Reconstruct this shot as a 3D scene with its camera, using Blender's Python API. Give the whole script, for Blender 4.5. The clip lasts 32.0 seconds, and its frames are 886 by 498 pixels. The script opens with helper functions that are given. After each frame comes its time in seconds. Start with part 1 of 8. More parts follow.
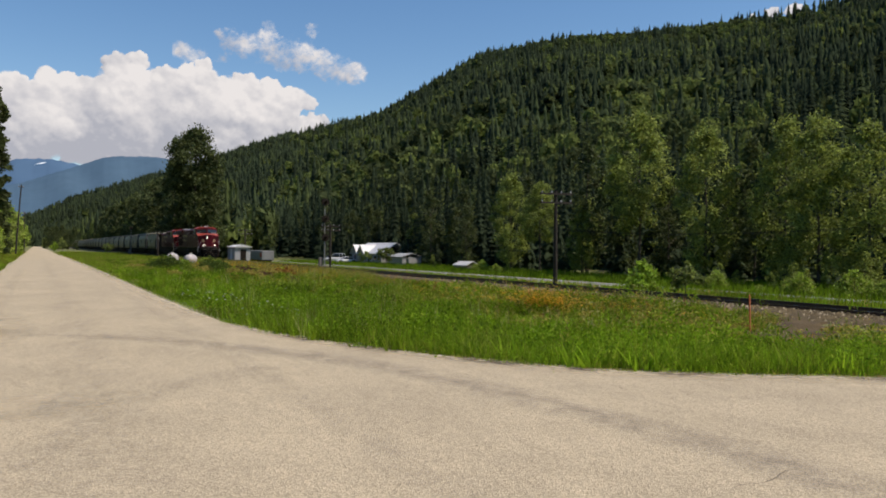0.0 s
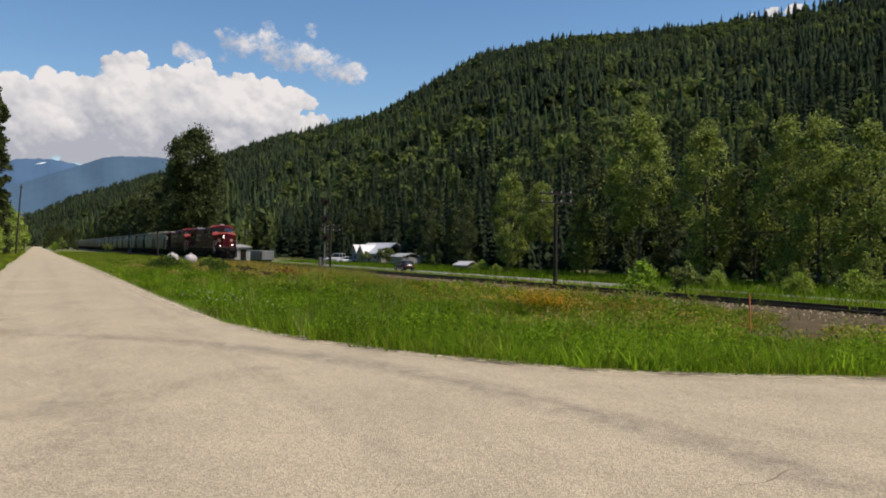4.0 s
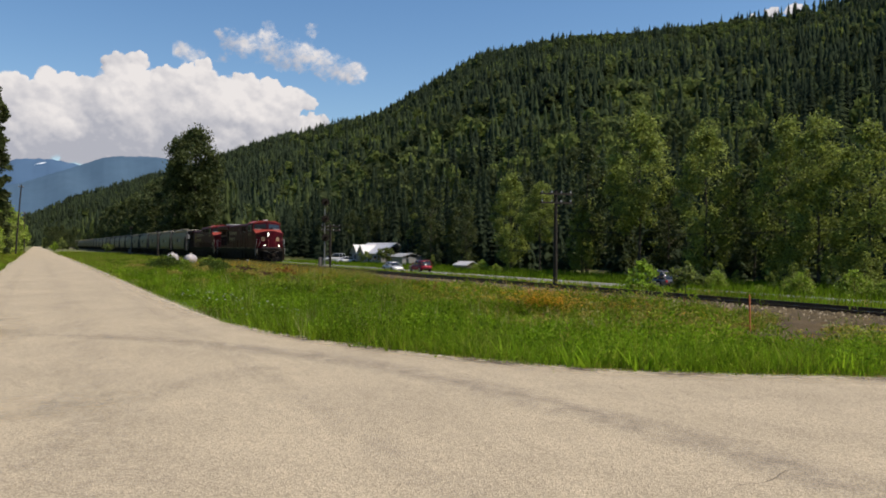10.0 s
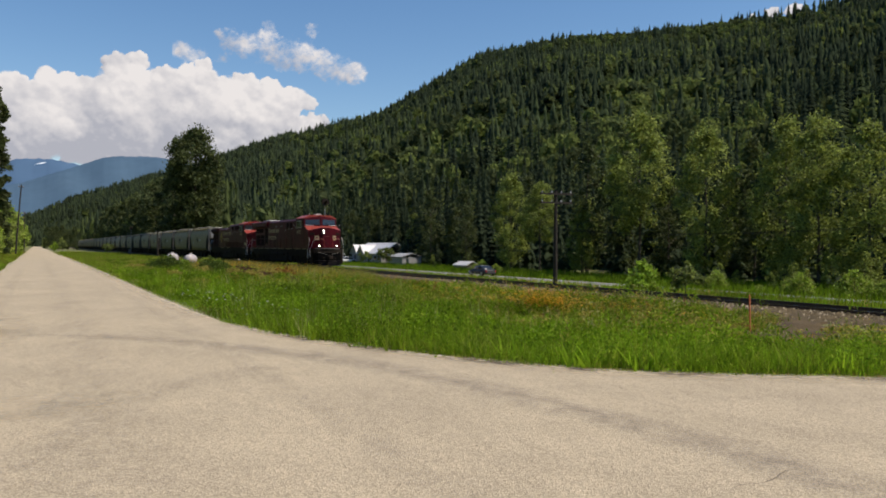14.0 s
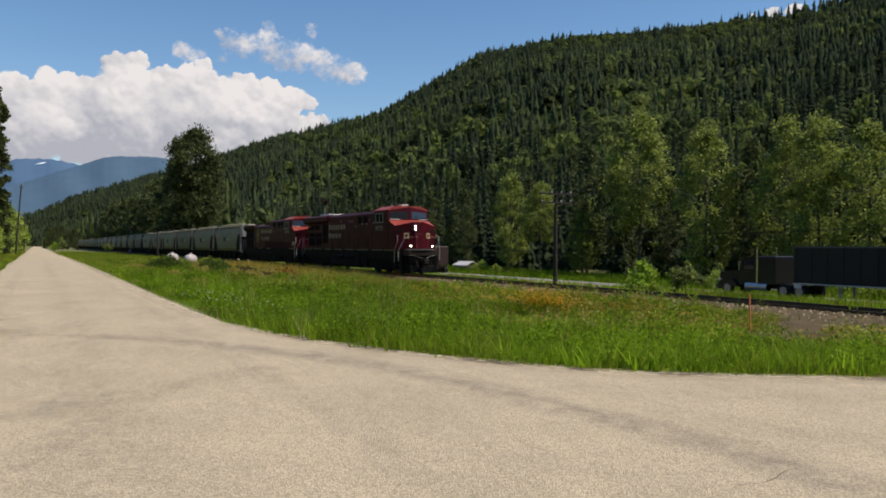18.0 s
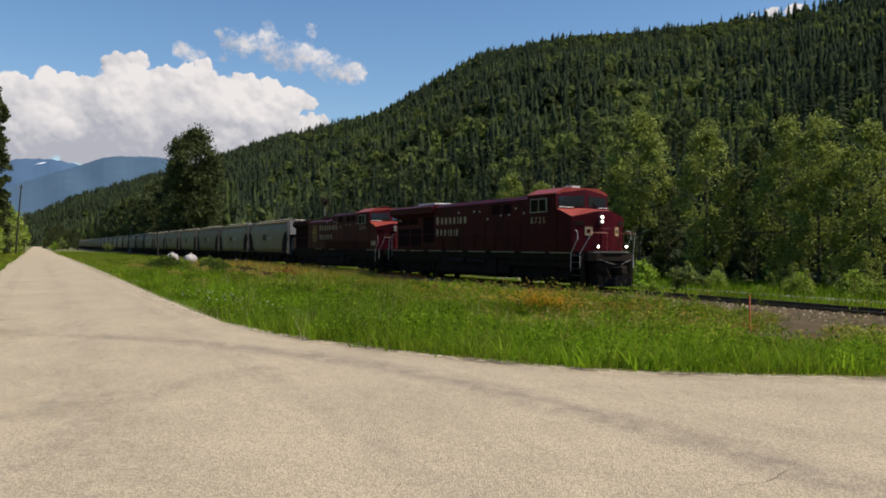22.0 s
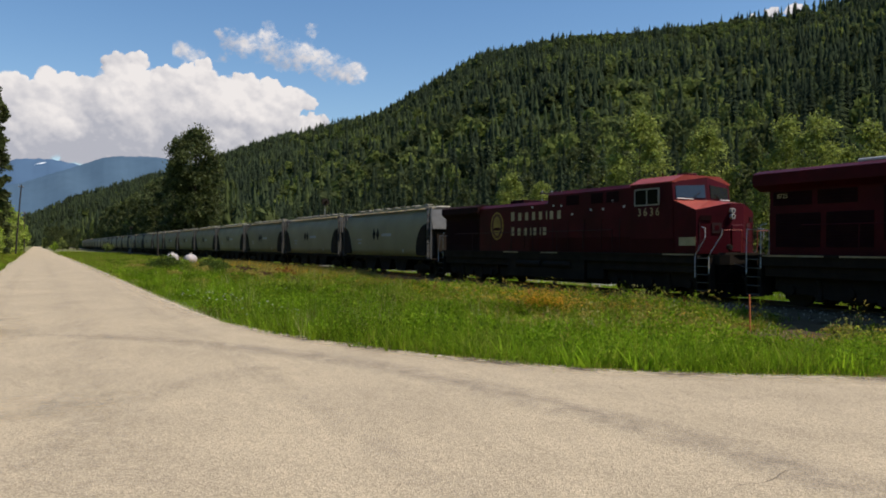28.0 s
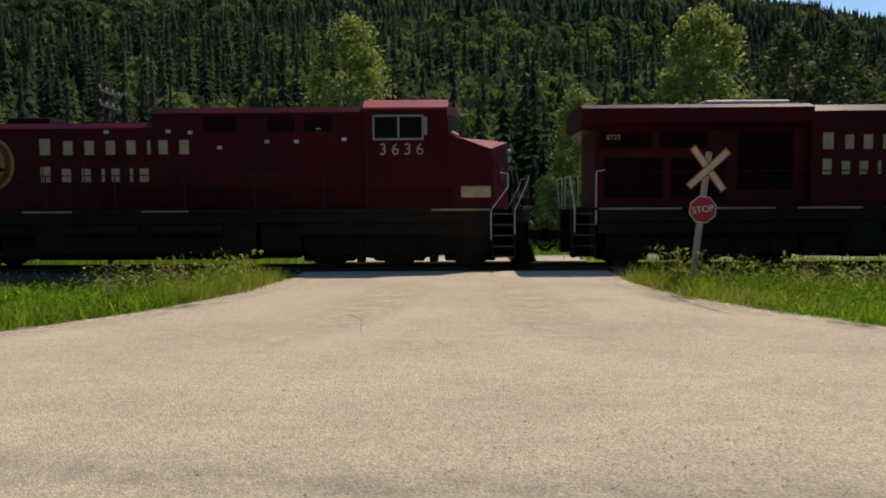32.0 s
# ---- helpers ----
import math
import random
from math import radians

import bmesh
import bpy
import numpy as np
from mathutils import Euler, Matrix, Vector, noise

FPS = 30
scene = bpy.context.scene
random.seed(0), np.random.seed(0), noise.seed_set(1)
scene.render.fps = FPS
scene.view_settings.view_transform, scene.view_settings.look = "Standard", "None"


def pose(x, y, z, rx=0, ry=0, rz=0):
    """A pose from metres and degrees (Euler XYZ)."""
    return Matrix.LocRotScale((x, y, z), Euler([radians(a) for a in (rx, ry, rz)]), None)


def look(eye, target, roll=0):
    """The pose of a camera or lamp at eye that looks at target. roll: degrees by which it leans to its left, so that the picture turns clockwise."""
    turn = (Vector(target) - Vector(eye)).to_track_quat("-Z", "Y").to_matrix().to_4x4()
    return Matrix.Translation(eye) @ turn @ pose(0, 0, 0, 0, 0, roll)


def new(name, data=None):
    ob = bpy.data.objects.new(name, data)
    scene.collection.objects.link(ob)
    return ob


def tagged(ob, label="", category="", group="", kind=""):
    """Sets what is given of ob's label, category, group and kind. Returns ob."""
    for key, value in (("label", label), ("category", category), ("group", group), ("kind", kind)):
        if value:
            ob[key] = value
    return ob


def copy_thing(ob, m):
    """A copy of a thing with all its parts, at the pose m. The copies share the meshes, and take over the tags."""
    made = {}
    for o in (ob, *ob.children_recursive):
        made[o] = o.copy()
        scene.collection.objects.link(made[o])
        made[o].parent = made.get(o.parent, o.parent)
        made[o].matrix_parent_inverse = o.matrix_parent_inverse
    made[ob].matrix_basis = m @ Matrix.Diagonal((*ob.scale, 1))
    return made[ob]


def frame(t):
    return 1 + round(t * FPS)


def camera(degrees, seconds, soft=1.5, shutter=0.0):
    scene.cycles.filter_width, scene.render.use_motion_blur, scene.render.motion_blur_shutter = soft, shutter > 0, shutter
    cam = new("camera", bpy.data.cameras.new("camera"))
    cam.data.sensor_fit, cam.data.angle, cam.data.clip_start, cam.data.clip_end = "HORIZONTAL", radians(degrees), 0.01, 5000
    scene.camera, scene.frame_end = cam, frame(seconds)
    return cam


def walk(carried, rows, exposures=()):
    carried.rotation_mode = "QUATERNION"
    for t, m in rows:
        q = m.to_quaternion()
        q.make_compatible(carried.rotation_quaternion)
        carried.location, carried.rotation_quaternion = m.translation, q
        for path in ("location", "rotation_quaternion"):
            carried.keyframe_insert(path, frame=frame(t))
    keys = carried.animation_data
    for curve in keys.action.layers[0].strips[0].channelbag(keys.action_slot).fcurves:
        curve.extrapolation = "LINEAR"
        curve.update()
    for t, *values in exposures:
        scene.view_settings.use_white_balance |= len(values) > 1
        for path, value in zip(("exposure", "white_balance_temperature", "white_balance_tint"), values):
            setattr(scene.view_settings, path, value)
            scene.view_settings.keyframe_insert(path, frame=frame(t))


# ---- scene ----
cam = camera(60.48, 32.0, soft=1.85)
HOLD = pose(0.000, 0.000, 1.846, 89.851, -0.316, -28.214)
walk(cam, [
    (0.0, HOLD), (28.45, HOLD),
    (29.0, pose(0.047, 0.036, 1.838, 90.245, -0.024, -31.367)),
    (29.5, pose(0.122, 0.066, 1.845, 87.622, 6.312, -33.977)),
    (30.0, pose(0.233, 0.101, 1.837, 91.611, 5.935, -38.209)),
    (30.5, pose(0.396, 0.111, 1.833, 93.103, 4.746, -49.508)),
    (31.0, pose(0.512, 0.002, 1.837, 90.722, 3.847, -64.197)),
    (31.5, pose(0.568, -0.100, 1.841, 87.865, 2.300, -77.149)),
    (32.0, pose(0.498, -0.170, 1.808, 86.521, 0.372, -88.852)),
], exposures=[(t, s, 6880 - 560 * (30.5 < t < 31.9) - 150 * (29.7 < t < 30.5), 13) for t, s in ((0.0, 0.0), (28.8, 0.05), (29.6, 0.2), (30.2, 0.45), (30.8, 0.85), (31.3, 0.8), (31.6, 0.45), (31.8, 0.1), (32.0, -0.05))])

# ---- light ----
SUN_WAY = Vector((0.5, -0.42, 1.0)).normalized()
world = bpy.data.worlds.new("sky")
scene.world = world
world.use_nodes = True
_wn = world.node_tree.nodes
_sky = _wn.new("ShaderNodeTexSky")
_sky.sky_type = "NISHITA"
_sky.sun_disc = False
_sky.sun_elevation = math.asin(SUN_WAY.z)
_sky.sun_rotation = math.atan2(SUN_WAY.x, SUN_WAY.y)
_sky.air_density, _sky.dust_density, _sky.ozone_density = 1.0, 0.3, 2.0
_wn["Background"].inputs["Strength"].default_value = 0.13
_sat = _wn.new("ShaderNodeHueSaturation")
_sat.inputs["Saturation"].default_value = 1.22
world.node_tree.links.new(_sky.outputs[0], _sat.inputs["Color"])
world.node_tree.links.new(_sat.outputs[0], _wn["Background"].inputs["Color"])
_sun = new("sun", bpy.data.lights.new("sun", "SUN"))
_sun.data.energy, _sun.data.angle, _sun.data.color = 4.4, radians(0.5), (1.0, 0.91, 0.76)
_sun.matrix_basis = look(SUN_WAY * 100, (0, 0, 0))
scene.view_settings.exposure = 0.0

# ---- materials ----
MATS = {}


def mat(name, base, rough=0.8, metal=0.0, var=0.25, scale=3.0, fine=40.0, bump=0.0, second=None, island=0.0, objrand=0.0, glow=0.0, spec=0.5, trans=0.0):
    """A surface: base colour varied at two scales, fine relief, optional second colour in patches."""
    if name in MATS:
        return MATS[name]
    m = bpy.data.materials.new(name)
    m.use_nodes = True
    nt = m.node_tree
    n, l = nt.nodes, nt.links
    b = n["Principled BSDF"]
    b.inputs["Roughness"].default_value = rough
    b.inputs["Metallic"].default_value = metal
    b.inputs["Specular IOR Level"].default_value = spec
    tc = n.new("ShaderNodeTexCoord")
    big = n.new("ShaderNodeTexNoise")
    big.inputs["Scale"].default_value, big.inputs["Detail"].default_value = scale, 6
    sm = n.new("ShaderNodeTexNoise")
    sm.inputs["Scale"].default_value, sm.inputs["Detail"].default_value = fine, 3
    l.new(tc.outputs["Object"], big.inputs["Vector"])
    l.new(tc.outputs["Object"], sm.inputs["Vector"])
    ramp = n.new("ShaderNodeMapRange")
    ramp.inputs["From Min"].default_value, ramp.inputs["From Max"].default_value = 0.3, 0.7
    l.new(big.outputs["Fac"], ramp.inputs["Value"])
    mix = n.new("ShaderNodeMix")
    mix.data_type = "RGBA"
    s2 = second or tuple(c * (1 - var) for c in base)
    mix.inputs["A"].default_value = (*base, 1)
    mix.inputs["B"].default_value = (*s2, 1)
    l.new(ramp.outputs["Result"], mix.inputs["Factor"])
    hsv = n.new("ShaderNodeHueSaturation")
    l.new(mix.outputs["Result"], hsv.inputs["Color"])
    add = n.new("ShaderNodeMath")
    add.operation = "MULTIPLY_ADD"
    add.inputs[1].default_value, add.inputs[2].default_value = var, 1 - var / 2
    l.new(sm.outputs["Fac"], add.inputs[0])
    last = add.outputs[0]
    for amount, node, out in ((island, "ShaderNodeNewGeometry", "Random Per Island"), (objrand, "ShaderNodeObjectInfo", "Random")):
        if amount:
            g = n.new(node)
            a2 = n.new("ShaderNodeMath")
            a2.operation = "MULTIPLY_ADD"
            a2.inputs[1].default_value, a2.inputs[2].default_value = amount, 1 - amount / 2
            l.new(g.outputs[out], a2.inputs[0])
            a3 = n.new("ShaderNodeMath")
            a3.operation = "MULTIPLY"
            l.new(last, a3.inputs[0])
            l.new(a2.outputs[0], a3.inputs[1])
            last = a3.outputs[0]
    l.new(last, hsv.inputs["Value"])
    l.new(hsv.outputs["Color"], b.inputs["Base Color"])
    if bump:
        bm_ = n.new("ShaderNodeBump")
        bm_.inputs["Strength"].default_value, bm_.inputs["Distance"].default_value = bump, 0.02
        l.new(sm.outputs["Fac"], bm_.inputs["Height"])
        l.new(bm_.outputs["Normal"], b.inputs["Normal"])
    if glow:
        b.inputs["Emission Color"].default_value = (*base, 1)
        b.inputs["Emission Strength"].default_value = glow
    if trans:
        tr = n.new("ShaderNodeBsdfTranslucent")
        l.new(hsv.outputs["Color"], tr.inputs["Color"])
        ms = n.new("ShaderNodeMixShader")
        ms.inputs[0].default_value = trans
        l.new(b.outputs[0], ms.inputs[1])
        l.new(tr.outputs[0], ms.inputs[2])
        l.new(ms.outputs[0], n["Material Output"].inputs["Surface"])
    MATS[name] = m
    return m


ASPHALT = mat("chip_seal", (0.46, 0.385, 0.27), 0.95, var=0.1, scale=0.25, fine=5, bump=0.0, second=(0.42, 0.352, 0.25))


def chip_surface(m):
    """Stone chips: pale and dark grains, tracked-smooth bands and tar-dark blotches."""
    n, l = m.node_tree.nodes, m.node_tree.links
    b = n["Principled BSDF"]
    old = b.inputs["Base Color"].links[0].from_socket
    tc = n.new("ShaderNodeTexCoord")
    vo = n.new("ShaderNodeTexVoronoi")
    vo.inputs["Scale"].default_value = 66
    l.new(tc.outputs["Object"], vo.inputs["Vector"])
    sep = n.new("ShaderNodeSeparateColor")
    l.new(vo.outputs["Color"], sep.inputs["Color"])
    mr = n.new("ShaderNodeMapRange")
    mr.inputs["To Min"].default_value, mr.inputs["To Max"].default_value = 0.67, 1.28
    l.new(sep.outputs[0], mr.inputs["Value"])
    big = n.new("ShaderNodeTexNoise")
    big.inputs["Scale"].default_value, big.inputs["Detail"].default_value = 1.3, 8
    st = n.new("ShaderNodeMapping")
    st.inputs["Scale"].default_value = (0.5, 0.35, 1)
    l.new(tc.outputs["Object"], st.inputs["Vector"])
    l.new(st.outputs[0], big.inputs["Vector"])
    m2 = n.new("ShaderNodeMapRange")
    m2.inputs["From Min"].default_value, m2.inputs["From Max"].default_value = 0.34, 0.62
    m2.inputs["To Min"].default_value, m2.inputs["To Max"].default_value = 0.915, 1.04
    l.new(big.outputs["Fac"], m2.inputs["Value"])
    # bald and chip-rich patches a hand to an arm wide, drawn out along the traffic
    st2 = n.new("ShaderNodeMapping")
    st2.inputs["Scale"].default_value = (1.0, 0.3, 1)
    l.new(tc.outputs["Object"], st2.inputs["Vector"])
    mid = n.new("ShaderNodeTexNoise")
    mid.inputs["Scale"].default_value, mid.inputs["Detail"].default_value, mid.inputs["Roughness"].default_value = 4.5, 9, 0.72
    l.new(st2.outputs[0], mid.inputs["Vector"])
    m3 = n.new("ShaderNodeMapRange")
    m3.inputs["From Min"].default_value, m3.inputs["From Max"].default_value = 0.3, 0.7
    m3.inputs["To Min"].default_value, m3.inputs["To Max"].default_value = 0.92, 1.12
    l.new(mid.outputs["Fac"], m3.inputs["Value"])
    mu0 = n.new("ShaderNodeMath")
    mu0.operation = "MULTIPLY"
    l.new(mr.outputs[0], mu0.inputs[0])
    l.new(m3.outputs[0], mu0.inputs[1])
    mu = n.new("ShaderNodeMath")
    mu.operation = "MULTIPLY"
    l.new(mu0.outputs[0], mu.inputs[0])
    l.new(m2.outputs[0], mu.inputs[1])
    hs = n.new("ShaderNodeHueSaturation")
    l.new(old, hs.inputs["Color"])
    l.new(mu.outputs[0], hs.inputs["Value"])
    l.new(hs.outputs[0], b.inputs["Base Color"])
    bp = n.new("ShaderNodeBump")
    bp.inputs["Strength"].default_value, bp.inputs["Distance"].default_value = 1.0, 0.008
    l.new(vo.outputs["Distance"], bp.inputs["Height"])
    l.new(bp.outputs[0], b.inputs["Normal"])


chip_surface(ASPHALT)
GRASS_SOIL = mat("grass_ground", (0.11, 0.14, 0.03), 0.95, var=0.4, scale=0.15, fine=4, bump=0.3, second=(0.14, 0.13, 0.05))
SAND = mat("sandy_shoulder", (0.38, 0.32, 0.23), 0.95, var=0.3, scale=1.5, fine=50, bump=0.6)
GRAVEL = mat("ballast_stone", (0.118, 0.088, 0.043), 0.95, var=0.6, scale=2, fine=16, bump=1.0, island=0.7)
STEEL = mat("rail_steel", (0.1, 0.075, 0.06), 0.6, 0.4, var=0.3, scale=4, fine=60)
RAILTOP = mat("polished_rail", (0.5, 0.5, 0.5), 0.25, 1.0, var=0.1)
TIE = mat("creosote_wood", (0.055, 0.045, 0.04), 0.9, var=0.4, scale=2, fine=40, bump=0.4, objrand=0.5)
HIGHWAY = mat("highway_asphalt", (0.22, 0.215, 0.2), 0.95, var=0.15, scale=0.2, fine=30)
LINE_WHITE = mat("road_paint_white", (0.75, 0.75, 0.72), 0.7, var=0.2)
LINE_YELLOW = mat("road_paint_yellow", (0.7, 0.5, 0.08), 0.7, var=0.2)
RED = mat("engine_red", (0.078, 0.005, 0.0115), 0.45, var=0.4, scale=0.7, fine=7, second=(0.04, 0.004, 0.008), spec=0.12)
# Lighter red that carries the sunlight on roof and nose tops.
RED_LIT = mat("sunlit_red", (0.36, 0.06, 0.042), 0.45, var=0.3, scale=1.5, fine=12, spec=0.4)
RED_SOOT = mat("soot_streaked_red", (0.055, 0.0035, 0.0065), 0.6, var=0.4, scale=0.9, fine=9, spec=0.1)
RED_GRIME = mat("sooty_red", (0.035, 0.005, 0.006), 0.7, var=0.4, scale=1.2, fine=12)
RADIATOR_SOOT = mat("radiator_soot", (0.019, 0.004, 0.0045), 0.8, var=0.4, scale=1.2, fine=12, spec=0.15)
BLACK = mat("engine_black", (0.028, 0.0215, 0.0165), 0.8, var=0.6, scale=1.5, fine=12, spec=0.12, second=(0.016, 0.0125, 0.0105))
PILOT = mat("pilot_black", (0.004, 0.004, 0.0042), 0.45, var=0.3, spec=0.06)
GRILLE = mat("grille_black", (0.022, 0.005, 0.006), 0.85, var=0.3, spec=0.1)
CREAM = mat("cream_lettering", (0.52, 0.42, 0.25), 0.6, var=0.3, scale=3, fine=25)
STRIPE = mat("worn_stripe", (0.42, 0.33, 0.19), 0.7, var=0.5, scale=2, fine=18)
GOLD = mat("gold_emblem", (0.42, 0.26, 0.045), 0.6, var=0.4, scale=3)
RAILING = mat("railing_white", (0.6, 0.6, 0.6), 0.5, var=0.2)
SIDE_GLASS = mat("cab_side_glass", (0.008, 0.008, 0.009), 0.15, var=0.1, spec=0.15)
GLASS_DARK = mat("cab_glass", (0.02, 0.025, 0.03), 0.05, var=0.1, spec=0.8)
LAMP = mat("headlight_glow", (1.0, 0.93, 0.75), 0.3, glow=12.0, var=0.0)
ALU = mat("bare_aluminium", (0.36, 0.36, 0.36), 0.4, 0.6, var=0.2)
LADDER = mat("ladder_steel", (0.12, 0.12, 0.115), 0.6, 0.2, var=0.3)
WHEEL = mat("wheel_iron", (0.03, 0.025, 0.022), 0.6, 0.3, var=0.4)
HOPPER = mat("hopper_beige", (0.315, 0.28, 0.172), 0.6, var=0.25, scale=0.5, fine=9, second=(0.245, 0.218, 0.135), objrand=0.35, spec=0.2)
HOPPER_ROOF = mat("hopper_roof_grey", (0.52, 0.5, 0.44), 0.6, var=0.25, scale=1)
GALV = mat("galvanised", (0.13, 0.138, 0.145), 0.6, 0.2, var=0.3)
WOOD_POLE = mat("pole_wood", (0.04, 0.032, 0.026), 0.9, var=0.4, scale=3, fine=30, bump=0.3)
WHITE = mat("white_paint", (0.78, 0.78, 0.76), 0.6, var=0.15, scale=1)
GREY = mat("grey_paint", (0.4, 0.41, 0.42), 0.6, var=0.2, scale=1)
ROOF_TIN = mat("white_tin_roof", (0.72, 0.72, 0.74), 0.4, 0.1, var=0.15, scale=0.6)
WALL_DARK = mat("brown_siding", (0.2, 0.18, 0.16), 0.8, var=0.3)
SIGN_RED = mat("sign_red", (0.5, 0.03, 0.03), 0.5, var=0.15)
SIGN_GALV = mat("sign_post_wood", (0.46, 0.42, 0.32), 0.85, 0.0, var=0.3)
STAKE = mat("stake_orange", (0.55, 0.16, 0.06), 0.8, var=0.4, scale=8)
BARK = mat("bark", (0.1, 0.085, 0.065), 0.95, var=0.4, scale=3, fine=20, bump=0.5)
# Blue is raised in these greens to imitate haze over the hillside.
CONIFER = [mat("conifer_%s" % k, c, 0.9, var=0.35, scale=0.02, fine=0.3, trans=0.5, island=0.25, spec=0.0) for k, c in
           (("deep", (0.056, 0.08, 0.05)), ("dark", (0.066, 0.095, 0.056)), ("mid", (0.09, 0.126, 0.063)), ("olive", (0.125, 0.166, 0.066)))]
DECID = [mat("broadleaf_%s" % k, c, 0.85, var=0.35, scale=0.03, fine=0.5, trans=0.4, spec=0.04) for k, c in
         (("dark", (0.092, 0.12, 0.052)), ("mid", (0.128, 0.165, 0.062)), ("light", (0.2, 0.256, 0.074)))]
LEAF = [mat("leaf_%s" % k, c, 0.6, var=0.35, scale=0.6, fine=3, trans=0.42, island=1.0, spec=0.25) for k, c in
        (("cottonwood", (0.25, 0.315, 0.078)), ("aspen", (0.36, 0.43, 0.095)), ("dark", (0.105, 0.135, 0.046)), ("bright", (0.3, 0.45, 0.05)))]
BLADE = [mat("blade_%s" % k, c, 0.6, var=0.35, scale=0.25, fine=2, trans=0.5, island=0.8, spec=0.06) for k, c in
         (("green", (0.21, 0.36, 0.02)), ("fresh", (0.32, 0.5, 0.03)), ("dry", (0.46, 0.37, 0.1)), ("orange_flower", (0.85, 0.46, 0.035)), ("dark", (0.16, 0.25, 0.022)), ("rust", (0.3, 0.13, 0.04)), ("pale", (0.5, 0.5, 0.18)), ("olive", (0.34, 0.35, 0.06)), ("lime", (0.46, 0.56, 0.07)), ("bush", (0.1, 0.15, 0.032)), ("umber", (0.17, 0.1, 0.065)), ("daisy", (0.8, 0.8, 0.72)))]
HILL_SOIL = mat("forest_floor", (0.03, 0.046, 0.015), 1.0, var=0.4, scale=0.02, fine=0.3, spec=0.0)
# Distant haze is put into the blue base colours and their glow.
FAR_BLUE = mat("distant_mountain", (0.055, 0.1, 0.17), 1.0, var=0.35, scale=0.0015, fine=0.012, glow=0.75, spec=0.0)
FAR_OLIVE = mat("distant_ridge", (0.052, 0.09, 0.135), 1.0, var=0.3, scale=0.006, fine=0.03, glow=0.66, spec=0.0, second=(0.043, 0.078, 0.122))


# ---- mesh helpers ----
def part(name, bm, material, parent=None, label="", smooth=False):
    me = bpy.data.meshes.new(name)
    bm.normal_update()
    bm.to_mesh(me)
    bm.free()
    for m_ in (material if isinstance(material, (list, tuple)) else [material]):
        me.materials.append(m_)
    if smooth:
        me.polygons.foreach_set("use_smooth", [True] * len(me.polygons))
    ob = new(name, me)
    if parent is not None:
        ob.parent = parent
    if label:
        ob["label"] = label
    return ob


def box(bm, x0, x1, y0, y1, z0, z1, bev=0.0):
    v = [bm.verts.new(p) for p in ((x0, y0, z0), (x1, y0, z0), (x1, y1, z0), (x0, y1, z0), (x0, y0, z1), (x1, y0, z1), (x1, y1, z1), (x0, y1, z1))]
    fs = [bm.faces.new([v[i] for i in q]) for q in ((3, 2, 1, 0), (4, 5, 6, 7), (0, 1, 5, 4), (1, 2, 6, 5), (2, 3, 7, 6), (3, 0, 4, 7))]
    if bev:
        es = list({e for f in fs for e in f.edges})
        bmesh.ops.bevel(bm, geom=es, offset=bev, segments=1, affect="EDGES")
    return bm


def boxes(*specs, bev=0.0):
    bm = bmesh.new()
    for s in specs:
        box(bm, *s, bev=bev)
    return bm


def tube(bm, a, b, r, r2=None, n=8, caps=True):
    a, b = Vector(a), Vector(b)
    d = b - a
    q = d.to_track_quat("Z", "Y")
    r2 = r if r2 is None else r2
    ra = [bm.verts.new(a + q @ Vector((r * math.cos(t), r * math.sin(t), 0))) for t in [2 * math.pi * i / n for i in range(n)]]
    rb = [bm.verts.new(b + q @ Vector((r2 * math.cos(t), r2 * math.sin(t), 0))) for t in [2 * math.pi * i / n for i in range(n)]]
    for i in range(n):
        bm.faces.new((ra[i], ra[(i + 1) % n], rb[(i + 1) % n], rb[i]))
    if caps:
        bm.faces.new(list(reversed(ra)))
        bm.faces.new(rb)
    return bm


def tubes(pts, r, n=6):
    bm = bmesh.new()
    for a, b in zip(pts[:-1], pts[1:]):
        tube(bm, a, b, r, n=n)
    return bm


def prism(bm, profile, y0, y1, axis="y"):
    """An (a, z) outline pushed along y from y0 to y1; axis 'x': a (y, z) outline pushed along x."""
    def p(a, z, t):
        return (a, t, z) if axis == "y" else (t, a, z)
    va = [bm.verts.new(p(a, z, y0)) for a, z in profile]
    vb = [bm.verts.new(p(a, z, y1)) for a, z in profile]
    n = len(profile)
    for i in range(n):
        bm.faces.new((va[i], va[(i + 1) % n], vb[(i + 1) % n], vb[i]))
    bm.faces.new(list(reversed(va)))
    bm.faces.new(vb)
    bmesh.ops.recalc_face_normals(bm, faces=bm.faces)
    return bm


def soup(name, verts, faces, mats, idx=None, parent=None, smooth=False):
    """A mesh from numpy arrays of corners and triangles or quads."""
    me = bpy.data.meshes.new(name)
    verts = np.asarray(verts, dtype=np.float32).reshape(-1, 3)
    faces = np.asarray(faces, dtype=np.int32)
    k = faces.shape[1]
    me.vertices.add(len(verts))
    me.vertices.foreach_set("co", verts.ravel())
    me.loops.add(faces.size)
    me.loops.foreach_set("vertex_index", faces.ravel())
    me.polygons.add(len(faces))
    me.polygons.foreach_set("loop_start", np.arange(0, faces.size, k, dtype=np.int32))
    for m_ in mats:
        me.materials.append(m_)
    if idx is not None:
        me.polygons.foreach_set("material_index", np.asarray(idx, dtype=np.int32))
    if smooth:
        me.polygons.foreach_set("use_smooth", np.ones(len(faces), dtype=bool))
    me.update(calc_edges=True)
    me.validate()
    ob = new(name, me)
    if parent is not None:
        ob.parent = parent
    return ob


